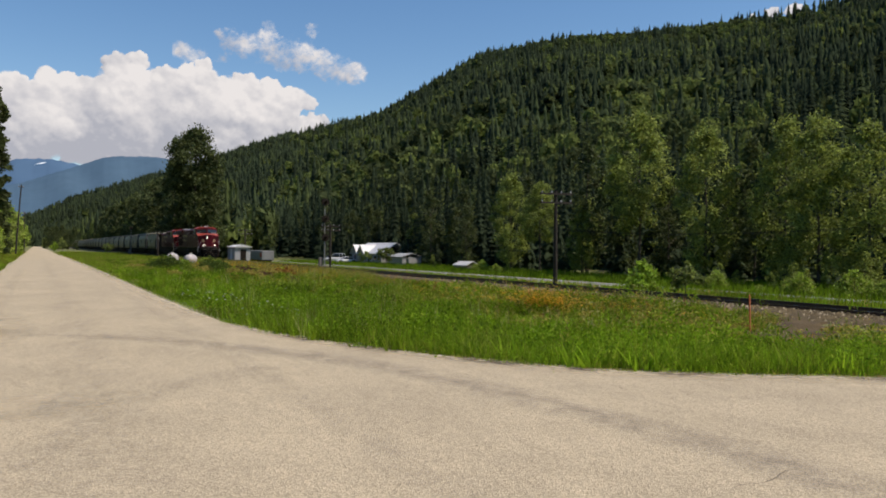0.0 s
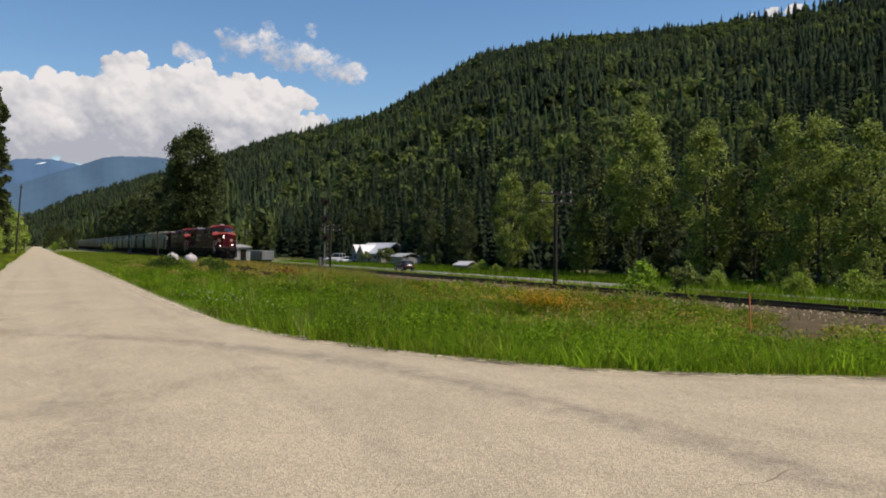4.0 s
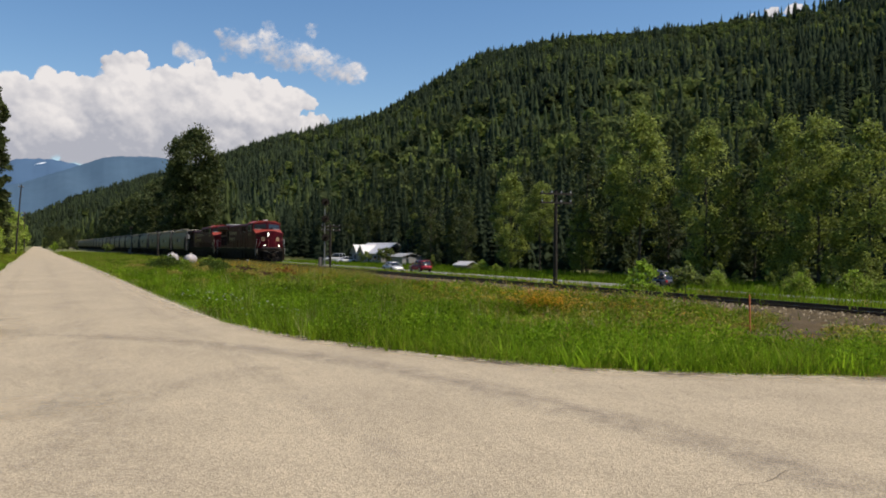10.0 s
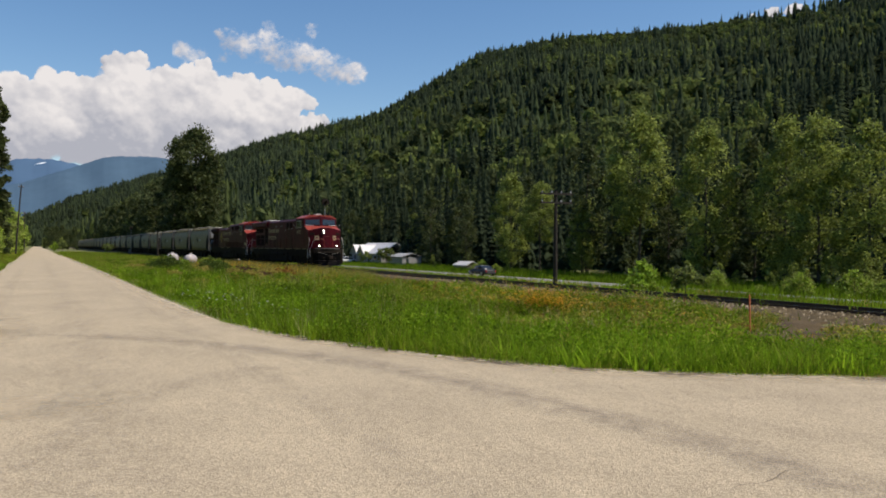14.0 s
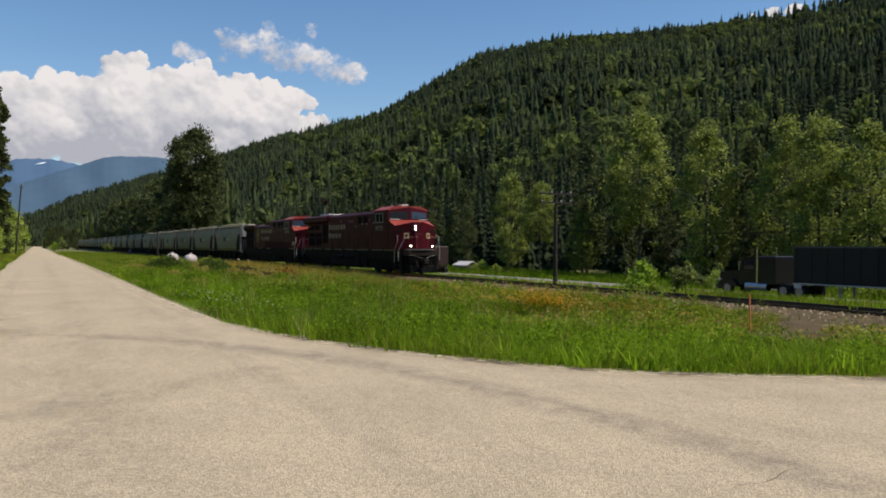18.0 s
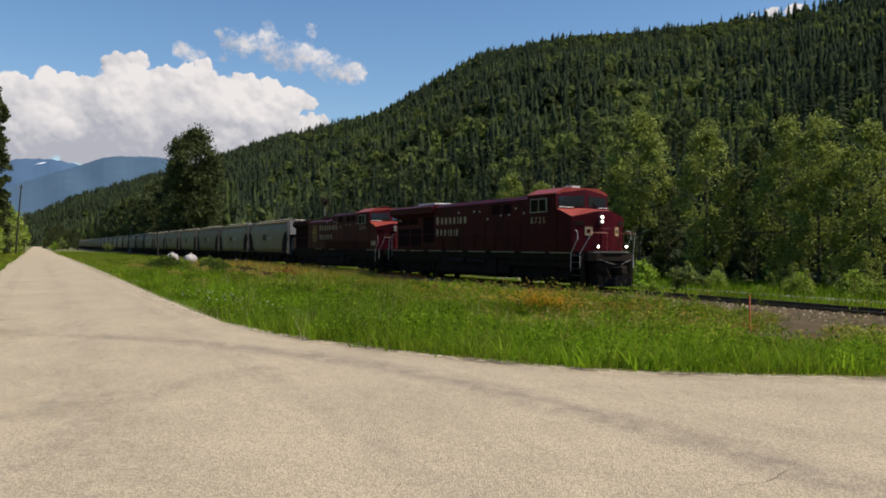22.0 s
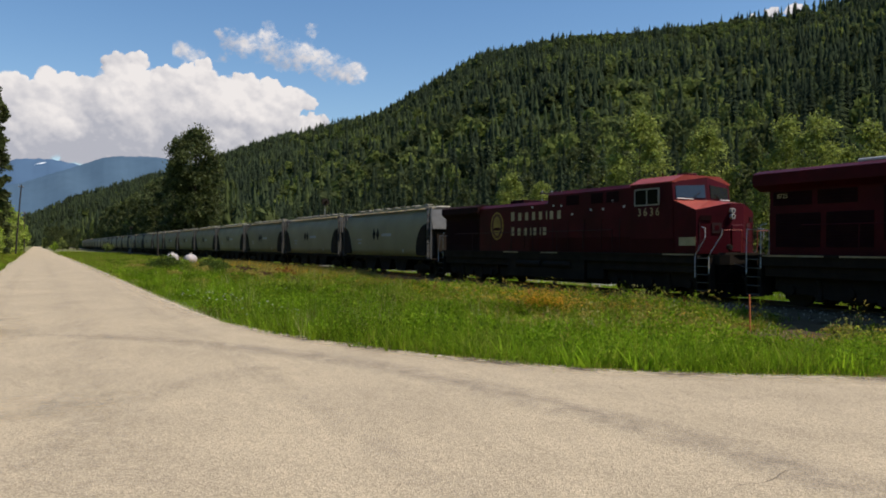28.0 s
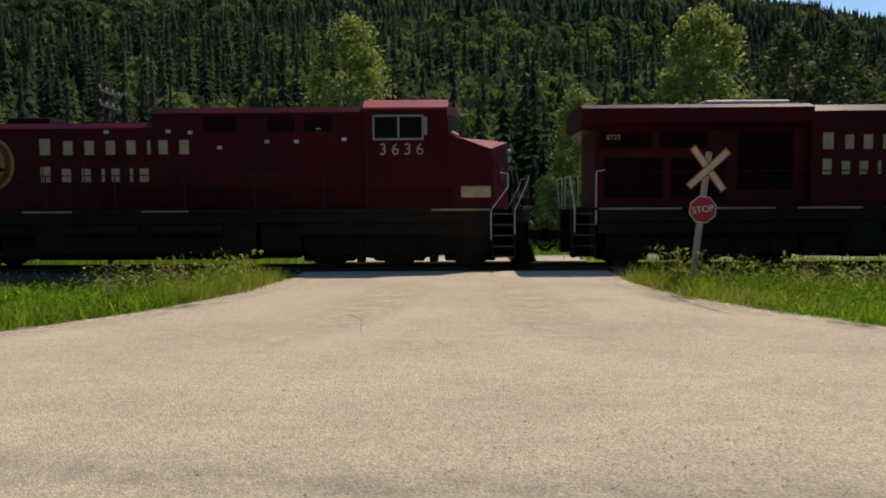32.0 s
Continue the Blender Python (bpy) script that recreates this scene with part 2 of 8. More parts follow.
def thing(name, m, label, category, group="", kind=""):
    ob = new(name)
    ob.empty_display_size = 0.2
    ob.matrix_basis = m
    return tagged(ob, label, category, group, kind)


RNG = np.random.default_rng(7)

# ---- terrain ----
RAIL_X = 22.55
HX0, HX1, HZ = 43.6, 51.6, -1.75      # highway


def smooth01(t):
    t = np.clip(t, 0, 1)
    return t * t * (3 - 2 * t)


EDGE_X = np.array([2.5, 3.8, 4.0, 4.8, 5.8, 7.2, 8.4, 10.7, 13.6, 16.7, 19.0, 26.0, 43.0])
EDGE_Y = np.array([60, 30.0, 18.8, 14.6, 11.9, 9.36, 8.24, 6.64, 4.95, 4.1, 3.95, 4.1, 7.5])
_s = np.diff(EDGE_Y) / np.diff(EDGE_X)
_h = np.where(_s[:-1] * _s[1:] > 0, 2 * _s[:-1] * _s[1:] / np.where(_s[:-1] + _s[1:] == 0, 1, _s[:-1] + _s[1:]), 0.0)
_d = np.concatenate([[_s[0]], _h, [_s[-1]]])


def side_edge_left(x):
    """The far edge (y) of the side road as a smooth curve over x."""
    x = np.clip(np.asarray(x, dtype=float), 2.5, 43.0)
    k = np.clip(np.searchsorted(EDGE_X, x) - 1, 0, len(EDGE_X) - 2)
    w = EDGE_X[k + 1] - EDGE_X[k]
    t = (x - EDGE_X[k]) / w
    return (2 * t ** 3 - 3 * t ** 2 + 1) * EDGE_Y[k] + (t ** 3 - 2 * t ** 2 + t) * w * _d[k] + (3 * t ** 2 - 2 * t ** 3) * EDGE_Y[k + 1] + (t ** 3 - t ** 2) * w * _d[k + 1]


def road_edge(y):
    """The right edge (x) of the main road north of the junction."""
    return np.interp(y, [18, 22, 30, 45, 70, 300], [4.03, 3.94, 3.9, 4.05, 4.2, 4.2])


def side_edge_right(x):
    return np.interp(x, [2.5, 4.0, 6.0, 8.5, 11.3, 13.4, 15.0, 17.5, 26.0, 43.0], [-40.0, -19.0, -11.5, -8.2, -6.2, -5.1, -4.4, -4.0, -4.2, -7.5])


def ground_z(x, y):
    x = np.asarray(x, dtype=float)
    y = np.asarray(y, dtype=float)
    prof = np.interp(x, [-400, -30, -8, -3.4, -2.4, 4.2, 6, 11, 15, 18.6, 19.9, 21.0, 24.2, 25.2, 28, 32, 43.0, 43.6, 51.6, 53.5, 60, 75, 4000],
                     [2.0, 1.2, 0.5, 0.12, -0.03, -0.03, -0.02, -0.1, -0.3, -0.36, -0.24, -0.22, -0.24, -0.45, -0.85, -1.15, -1.72, -1.8, -1.8, -1.95, -1.9, -1.6, -1.0])
    # the side road's embankment runs level from the main road to the highway
    prof = prof - 0.12 * np.exp(-((x - 17.6) / 1.6) ** 2 - ((y - 11.5) / 4.0) ** 2) + 0.16 * np.exp(-((x - 14.8) / 1.9) ** 2 - ((y - 18.5) / 4.0) ** 2) + 0.08 * np.exp(-((x - 16.6) / 1.5) ** 2 - ((y - 16.2) / 1.9) ** 2) + 0.22 * np.exp(-((x - 14.0) / 2.2) ** 2 - ((y - 29.0) / 5.0) ** 2)
    mid = (side_edge_left(x) + side_edge_right(x)) / 2
    half = (side_edge_left(x) - side_edge_right(x)) / 2
    t = smooth01((np.abs(y - mid) - half) / 2.5)
    deck = np.interp(x, [2.0, 21, 24, 30, 40, 43.6], [-0.03, -0.06, -0.06, -0.35, -1.4, -1.8])
    k = np.where((x > 2.0) & (x < 43.6), 1 - t, 0.0)
    return prof * (1 - k) + deck * k


AZ = [-6, -2, 0.4, 2.96, 8.0, 12.2, 16.2, 19.5, 23.7, 26.7, 30.9, 37.2, 42.9, 46.8, 52.7, 57.5, 63.9, 72.9, 90, 102, 114.2, 118.7, 135, 160]
EL = [0.014, 0.026, 0.043, 0.068, 0.098, 0.122, 0.147, 0.166, 0.19, 0.223, 0.262, 0.281, 0.285, 0.289, 0.294, 0.305, 0.315, 0.333, 0.322, 0.286, 0.238, 0.215, 0.15, 0.08]
CREST = [2300, 2300, 2300, 2000, 1700, 1500, 1400, 1350, 1250, 1200, 1120, 1060, 1020, 1000, 980, 960, 940, 920, 900, 900, 900, 900, 950, 1100]


def hill_z(x, y):
    az = np.degrees(np.arctan2(x, y))
    r = np.hypot(x, y)
    rc = np.interp(az, AZ, CREST)
    top = np.interp(az, AZ, EL) * rc - 18.0
    rf = np.clip(78.0 / np.maximum(np.sin(np.radians(np.clip(az, 2, 170))), 0.05), 78, 900)
    t = (r - rf) / (rc - rf)
    up = np.clip(t, 0, 1)
    s = 0.82 * up + 0.18 * up * up
    over = np.clip(t - 1, 0, 1)
    wob = 9 * np.sin(x * 0.011 + 1.3) * np.sin(y * 0.0093) + 5 * np.sin(x * 0.027 + y * 0.021)
    return -2.0 + (top + 2) * (s - 0.5 * over) + wob * np.clip(up * 3, 0, 1) * (1 - np.clip((up - 0.8) * 5, 0, 1) * 0.6)


def grid_mesh(name, xs, ys, fz, mats, kind="structure"):
    X, Y = np.meshgrid(xs, ys)
    V = np.stack([X, Y, fz(X, Y)], -1).reshape(-1, 3)
    ny, nx = X.shape
    i = np.arange((ny - 1) * nx).reshape(ny - 1, nx)[:, :-1].ravel()
    ob = soup(name, V, np.stack([i, i + 1, i + nx + 1, i + nx], 1), mats, smooth=True)
    return tagged(ob, kind=kind)


gx = np.unique(np.concatenate([np.linspace(-4000, -40, 14), np.linspace(-40, -4, 19), np.arange(-4, 56, 0.6), np.linspace(56, 120, 24), np.linspace(120, 4000, 20)]))
gy = np.unique(np.concatenate([np.linspace(-4000, -60, 14), np.linspace(-60, -12, 25), np.arange(-12, 32, 0.6), np.linspace(32, 200, 80), np.linspace(200, 4500, 40)]))
ground = grid_mesh("ground", gx, gy, lambda X, Y: ground_z(X, Y) - 0.1 + 0.04 * np.sin(X * 1.3) * np.sin(Y * 0.9), [GRASS_SOIL])
tagged(ground, "green grassy valley floor with soil", "ground")

# polar hillside
az_ = np.radians(np.linspace(-5, 150, 180))
rr_ = np.concatenate([np.linspace(80, 300, 18), np.linspace(320, 1500, 60), np.linspace(1550, 2900, 16)])
A_, R_ = np.meshgrid(az_, rr_)
HXg, HYg = R_ * np.sin(A_), R_ * np.cos(A_)
V_ = np.stack([HXg, HYg, hill_z(HXg, HYg) - 0.6], -1).reshape(-1, 3)
ny_, nx_ = A_.shape
i_ = np.arange((ny_ - 1) * nx_).reshape(ny_ - 1, nx_)[:, :-1].ravel()
hillside = soup("hillside", V_, np.stack([i_, i_ + 1, i_ + nx_ + 1, i_ + nx_], 1), [HILL_SOIL], smooth=True)
tagged(hillside, "steep forest-covered mountainside of dark soil", "hillside", kind="structure")


# ---- roads ----
def strip(name, rows_, material, lift):
    """A paved sheet from rows (y or x stations) of left and right edges, 6 cm thick."""
    bm = bmesh.new()
    cols = 8
    grid = []
    for a, b in rows_:
        a, b = Vector(a), Vector(b)
        grid.append([bm.verts.new(a.lerp(b, j / cols) + Vector((0, 0, lift))) for j in range(cols + 1)])
    for g0, g1 in zip(grid[:-1], grid[1:]):
        for j in range(cols):
            bm.faces.new((g0[j], g0[j + 1], g1[j + 1], g1[j]))
    ex = bmesh.ops.extrude_face_region(bm, geom=list(bm.faces))
    for v in ex["geom"]:
        if isinstance(v, bmesh.types.BMVert):
            v.co.z -= 0.06
    bmesh.ops.recalc_face_normals(bm, faces=bm.faces)
    return part(name, bm, material)


rows_ = []
for y in list(np.arange(-60, 70, 1.5)) + [75, 85, 100, 120, 150, 190, 240, 300, 400, 600, 900, 1500]:
    xr = float(road_edge(y)) + 0.05 * math.sin(y * 1.3)
    xl = -2.2 + 0.12 * math.sin(y * 0.21)
    rows_.append(((xl, y, 0), (4.0 if -19.6 < y < 18.5 else xr, y, 0)))
road = strip("road", rows_, ASPHALT, 0.0)
tagged(road, "pale worn chip-seal country road beside the tracks", "road", kind="structure")
rows_ = []
for x in list(np.arange(4.0, 21.0, 0.45)):
    w = 0.06 * math.sin(x * 5.1) + 0.04 * math.sin(x * 11.7)
    z = float(np.interp(x, [4, 21], [0.0, -0.01]))
    rows_.append(((x, float(side_edge_right(x)) + w, z), (x, float(side_edge_left(x)) - w, z)))
junction = strip("side_road", rows_, ASPHALT, 0.0)
tagged(junction, "pale chip-seal side road leading to the level crossing", "road", kind="structure")
rows_ = []
for x in np.linspace(24.1, 43.8, 24):
    z = float(np.interp(x, [24, 30, 40, 43.6], [-0.01, -0.3, -1.36, -1.74]))
    rows_.append(((x, float(side_edge_right(x)), z), (x, float(side_edge_left(x)), z)))
beyond = strip("approach_road", rows_, ASPHALT, 0.0)
tagged(beyond, "pale chip-seal approach between crossing and highway", "road", kind="structure")
highway = strip("highway", [((HX0, y, HZ), (HX1, y, HZ)) for y in np.linspace(-900, 1500, 60)], HIGHWAY, 0.0)
tagged(highway, "two-lane grey asphalt highway along the forest", "highway", kind="structure")
bm = bmesh.new()
for y in np.linspace(-196, 596, 100):
    for xx in (HX0 + 0.5, HX1 - 0.6):
        box(bm, xx, xx + 0.12, y, y + 7.9, HZ + 0.002, HZ + 0.006)
part("edge_line", bm, LINE_WHITE, highway)
bm = bmesh.new()
for y in np.linspace(-196, 596, 100):
    box(bm, 47.4, 47.52, y, y + 7.9, HZ + 0.002, HZ + 0.006)
    box(bm, 47.66, 47.78, y, y + 7.9, HZ + 0.002, HZ + 0.006)
part("centre_line", bm, LINE_YELLOW, highway)

# ---- stains and dust on the road ----
def stain_material(name, base, strength, sc=1.2, lo=0.35):
    m = mat(name, base, 0.95, var=0.2, scale=1.0, fine=30)
    n, l = m.node_tree.nodes, m.node_tree.links
    at = n.new("ShaderNodeAttribute")
    at.attribute_name = "fade"
    tc = n.new("ShaderNodeTexCoord")
    no = n.new("ShaderNodeTexNoise")
    no.inputs["Scale"].default_value, no.inputs["Detail"].default_value, no.inputs["Roughness"].default_value = sc, 9, 0.65
    l.new(tc.outputs["Object"], no.inputs["Vector"])
    mr = n.new("ShaderNodeMapRange")
    mr.inputs["From Min"].default_value, mr.inputs["From Max"].default_value = lo, 0.65
    l.new(no.outputs["Fac"], mr.inputs["Value"])
    mu = n.new("ShaderNodeMath")
    mu.operation = "MULTIPLY"
    l.new(mr.outputs[0], mu.inputs[0])
    l.new(at.outputs["Fac"], mu.inputs[1])
    m2 = n.new("ShaderNodeMath")
    m2.operation = "MULTIPLY"
    m2.inputs[1].default_value = strength
    l.new(mu.outputs[0], m2.inputs[0])
    tr = n.new("ShaderNodeBsdfTransparent")
    ms = n.new("ShaderNodeMixShader")
    l.new(m2.outputs[0], ms.inputs[0])
    l.new(tr.outputs[0], ms.inputs[1])
    l.new(n["Principled BSDF"].outputs[0], ms.inputs[2])
    l.new(ms.outputs[0], n["Material Output"].inputs["Surface"])
    return m


TAR = stain_material("worn_tar", (0.26, 0.235, 0.2), 0.13, 2.6, 0.38)
TAR_DARK = stain_material("bare_tar", (0.2, 0.185, 0.175), 0.3, 2.4, 0.3)
SOIL = stain_material("edge_dirt", (0.12, 0.095, 0.07), 0.8, 3.0)
DUST = stain_material("sand_dust", (0.62, 0.53, 0.38), 0.8, 2.0)
RIM = stain_material("edge_sand", (0.7, 0.61, 0.45), 0.85, 4.0, 0.36)


def stain(name, pts, width, material, parent, label, lift=0.004):
    """A feathered band along points on the road."""
    pts = [Vector((x, y, 0)) for x, y in pts]
    fine = []
    for a, b in zip(pts[:-1], pts[1:]):
        for k in range(6):
            fine.append(a.lerp(b, k / 6))
    fine.append(pts[-1])
    for _ in range(6):
        fine = [fine[0]] + [(fine[i - 1] + fine[i] * 2 + fine[i + 1]) / 4 for i in range(1, len(fine) - 1)] + [fine[-1]]
    V, fade = [], []
    prof = (0.0, 0.5, 1.0, 1.0, 0.5, 0.0)
    for i, p in enumerate(fine):
        d = (fine[min(i + 1, len(fine) - 1)] - fine[max(i - 1, 0)]).normalized()
        s = Vector((-d.y, d.x, 0))
        e = min(1, i / 5, (len(fine) - 1 - i) / 5)
        for j, f in enumerate(prof):
            q = p + s * width * (j / 5 - 0.5)
            V.append((q.x, q.y, lift))
            fade.append(f * e)
    n = len(fine)
    F = [(i * 6 + j, i * 6 + j + 1, i * 6 + j + 7, i * 6 + j + 6) for i in range(n - 1) for j in range(5)]
    ob = soup(name, V, F, [material], parent=parent)
    at = ob.data.attributes.new("fade", "FLOAT", "POINT")
    at.data.foreach_set("value", np.array(fade, dtype=np.float32))
    ob["label"] = label
    return ob


stain("tar_band", [(-1.0, 18.6), (1.8, 16.2), (3.2, 14.1), (4.3, 11.9), (5.05, 9.7), (5.3, 7.8), (5.5, 6.0), (5.6, 4.9), (5.6, 3.5), (5.3, 1.0), (5.1, -1.0), (4.9, -3), (4.4, -9)], 1.0, TAR_DARK, road, "dark worn tar band curving across the junction")
stain("tar_band", [(0.2, 0), (0.5, 7), (0.8, 14), (0.9, 26), (0.9, 45), (1.0, 80), (1.0, 150)], 1.3, TAR, road, "darker worn wheel track")
stain("tar_band", [(-1.6, 2.5), (-0.6, 6.0), (0.4, 8.6), (1.6, 10.5), (3.0, 11.5), (4.4, 11.2)], 0.8, TAR, road, "faint turning track in the chips")
stain("tar_band", [(2.5, -1.0), (2.9, 9), (3.0, 16), (3.0, 30), (3.0, 70)], 0.7, TAR, road, "darker worn wheel track")
stain("tar_band", [(-1.1, 0.0), (-1.1, 12), (-1.0, 22), (-0.9, 50), (-0.9, 90)], 0.6, TAR, road, "darker worn wheel track")
stain("tar_band", [(13.2, -4.6), (14.6, -4.0), (16.2, -3.7)], 0.9, TAR_DARK, junction, "broken dark asphalt patch")
stain("dust_band", [(-2.1, 8.5), (-1.0, 9.5), (0.2, 10.0), (1.0, 9.4)], 1.6, DUST, road, "pale sandy patch")
stain("dust_band", [(-2.1, 14), (-1.2, 15.5), (-0.6, 18), (-0.8, 24)], 1.5, DUST, road, "pale sandy patch")
stain("dust_band", [(x, float(side_edge_left(x)) - 0.22) for x in np.linspace(4.0, 19.5, 30)], 0.9, DUST, junction, "pale sand along the road edge")
stain("dust_band", [(x, float(side_edge_right(x)) + 0.22) for x in np.linspace(4.6, 19.5, 30)], 0.9, DUST, junction, "pale sand along the road edge")
stain("dust_band", [(float(road_edge(y)) - 0.2, y) for y in np.linspace(19.0, 120, 20)], 0.8, DUST, road, "pale sand along the road edge")
stain("dust_band", [(9.5, 2.8), (12.5, 1.6), (15.5, 1.2), (18.5, 1.0)], 1.6, DUST, junction, "pale dusty wheel track to the crossing")
stain("dust_band", [(9.0, -2.0), (12.5, -1.6), (15.5, -1.4), (18.5, -1.3)], 1.6, DUST, junction, "pale dusty wheel track to the crossing")
stain("sand_rim", [(x, float(side_edge_left(x)) - 0.07) for x in np.linspace(4.03, 19.5, 60)], 0.3, RIM, junction, "pale gravelly rim of the paving", 0.006)
stain("sand_rim", [(x, float(side_edge_right(x)) + 0.07) for x in np.linspace(4.6, 19.5, 50)], 0.3, RIM, junction, "pale gravelly rim of the paving", 0.006)
stain("sand_rim", [(float(road_edge(y)) - 0.08, y) for y in np.linspace(18.8, 110, 30)], 0.34, RIM, road, "pale gravelly rim of the paving", 0.006)
for xa, xb in ((4.5, 4.9), (5.0, 5.7), (6.0, 6.9), (7.1, 7.5), (7.9, 8.9), (10.2, 11.0), (13.4, 14.2)):
    stain("edge_dirt", [(x, float(side_edge_left(x)) - 0.14) for x in np.linspace(xa, xb, 4)], 0.5, SOIL, junction, "dark crumbled edge of the paving", 0.007)
    stain("edge_dirt", [(x, float(side_edge_right(x)) + 0.14) for x in np.linspace(xa + 1, xb + 1, 4)], 0.5, SOIL, junction, "dark crumbled edge of the paving", 0.007)
stain("crack", [(4.68, 4.07), (4.85, 4.12), (5.01, 4.06), (5.25, 4.1), (5.45, 4.2), (5.66, 4.2)], 0.018, SOIL, junction, "thin crack in the paving", 0.008)
stain("crack", [(13.3, 1.7), (12.7, 1.6), (12.1, 1.3), (11.2, 1.25), (10.4, 1.05)], 0.025, SOIL, junction, "thin crack in the paving", 0.008)
stain("crack", [(10.8, 0.2), (10.2, 0.1), (9.8, -0.14), (9.1, -0.22)], 0.022, SOIL, junction, "thin crack in the paving", 0.008)
stain("crack", [(15.4, -4.3), (14.6, -4.2), (13.8, -4.3), (13.0, -4.4), (12.4, -4.6)], 0.09, SOIL, junction, "broken edge of the patched paving", 0.008)
# loose chippings
_x, _y = np.concatenate([RNG.uniform(2.5, 14, 420), RNG.normal(6.2, 1.1, 480)]), np.concatenate([RNG.uniform(-6, 9, 420), RNG.normal(-1.3, 1.0, 480)])
_ok = (_y < side_edge_left(_x) - 0.3) & (_y > side_edge_right(_x) + 0.3)
_x, _y = _x[_ok], _y[_ok]
_s = RNG.uniform(0.004, 0.012, len(_x)) * (RNG.random(len(_x)) < 0.4)
_t = np.array([(1, 0, 0.2), (-0.5, 0.9, 0.2), (-0.5, -0.9, 0.2), (0.1, 0, 1.0)])
_V = (_t[None] * _s[:, None, None] + np.stack([_x, _y, np.full(len(_x), 0.002)], 1)[:, None, :]).reshape(-1, 3)
_F = (np.array([(0, 1, 3), (1, 2, 3), (2, 0, 3)])[None] + 4 * np.arange(len(_x))[:, None, None]).reshape(-1, 3)
tagged(soup("loose_chippings", _V, _F, [GRAVEL]), "loose dark stone chippings on the road", "gravel", kind="stuff")

# ---- track ----
GAUGE = 0.7535
track = thing("railway_track", pose(RAIL_X, 0, 0), "single railway track on a grey ballast bed with dark ties", "railway track", kind="structure")
for sx in (-GAUGE, GAUGE):
    bm = bmesh.new()
    prof = [(-0.07, -0.17), (0.07, -0.17), (0.06, -0.15), (0.012, -0.12), (0.012, -0.05), (0.035, -0.035), (0.035, 0.0), (-0.035, 0.0), (-0.035, -0.035), (-0.012, -0.05), (-0.012, -0.12), (-0.06, -0.15)]
    prism(bm, [(a + sx, z) for a, z in prof], -150, 900)
    part("rail", bm, STEEL, track, "rusty steel rail with a polished head")
    part("rail_head", boxes((sx - 0.03, sx + 0.03, -150, 900, 0.0005, 0.003)), RAILTOP, track)
bm = bmesh.new()
prism(bm, [(-2.9, -0.55), (-1.65, -0.14), (-0.92, -0.1), (-0.82, -0.19), (0.82, -0.19), (0.92, -0.1), (1.65, -0.14), (2.9, -0.55), (2.9, -1.0), (-2.9, -1.0)], -150, 900)
part("ballast_bed", bm, GRAVEL, track, "grey crushed stone ballast")

bm = boxes((-1.295, 1.295, -0.115, 0.115, -0.34, -0.166), bev=0.012)
first_tie = part("tie", bm, TIE, track)
first_tie.location = (0, -20.0, 0)
for k in range(1, 293):
    t_ = new("tie", first_tie.data)
    t_.parent = track
    t_.location = (0.02 * math.sin(k * 7.3), -20.0 + 0.53 * k, 0.006 * math.sin(k * 3.7))
    t_.rotation_euler = (0, 0, 0.012 * math.sin(k * 5.1))

# ---- train ----
WHEEL_R = 0.53


def wheel_mesh():
    bm = bmesh.new()
    tube(bm, (-0.07, 0, 0), (0.07, 0, 0), WHEEL_R, n=28)
    tube(bm, (-0.09, 0, 0), (-0.07, 0, 0), WHEEL_R + 0.03, n=28)
    tube(bm, (0.07, 0, 0), (0.11, 0, 0), 0.16, n=14)
    for k in range(6):
        a = k * math.pi / 3
        tube(bm, (0.07, 0.3 * math.cos(a), 0.3 * math.sin(a)), (0.078, 0.3 * math.cos(a), 0.3 * math.sin(a)), 0.06, n=8)
    me = bpy.data.meshes.new("wheel")
    bm.to_mesh(me)
    bm.free()
    me.materials.append(WHEEL)
    return me


WHEEL_ME = None
ROLLING = []          # (wheel, its local place, side) keyed in motions()


def add_wheels(parent, ys, gauge=0.75, z=WHEEL_R, key=True):
    global WHEEL_ME
    if WHEEL_ME is None:
        WHEEL_ME = wheel_mesh()
    for y in ys:
        for sx, rz in ((-gauge, 180), (gauge, 0)):
            w = new("wheel", WHEEL_ME)
            w.parent = parent
            w.matrix_basis = pose(sx, y, z, 0, 0, rz)
            if key and sx < 0:
                ROLLING.append((w, (sx, y, z), rz))


def text_mesh(text, size, place, rot, material, parent, extrude=0.004, name="lettering", space=1.0):
    cu = bpy.data.curves.new(name, "FONT")
    cu.space_character = space
    cu.body, cu.size, cu.extrude, cu.align_x, cu.align_y = text, size, extrude, "CENTER", "CENTER"
    tmp = new("tmp_text", cu)
    bpy.context.view_layer.update()
    me = bpy.data.meshes.new_from_object(tmp.evaluated_get(bpy.context.evaluated_depsgraph_get()))
    bpy.data.objects.remove(tmp)
    me.materials.clear()
    me.materials.append(material)
    ob = new(name, me)
    ob.parent = parent
    ob.matrix_basis = pose(*place, *rot)
    return ob


def word_bars(words, y_start, z0, z1, x, parent, material, gap=0.06):
    """Brand words as one plain block a letter, running along the side."""
    y = y_start
    for k, w in enumerate(words):
        top = z1 if k == 0 else z0 + (z1 - z0) * 0.86
        b, st = y, 0.085
        if w < 0.2:
            shape = boxes((x - 0.006, x + 0.002, b - st, b, z0, top))
        else:
            shape = boxes((x - 0.006, x + 0.002, b - w * 0.56, b, z0, top))
        part("name_block", shape, material, parent, "cream painted bar")
        y -= w + gap


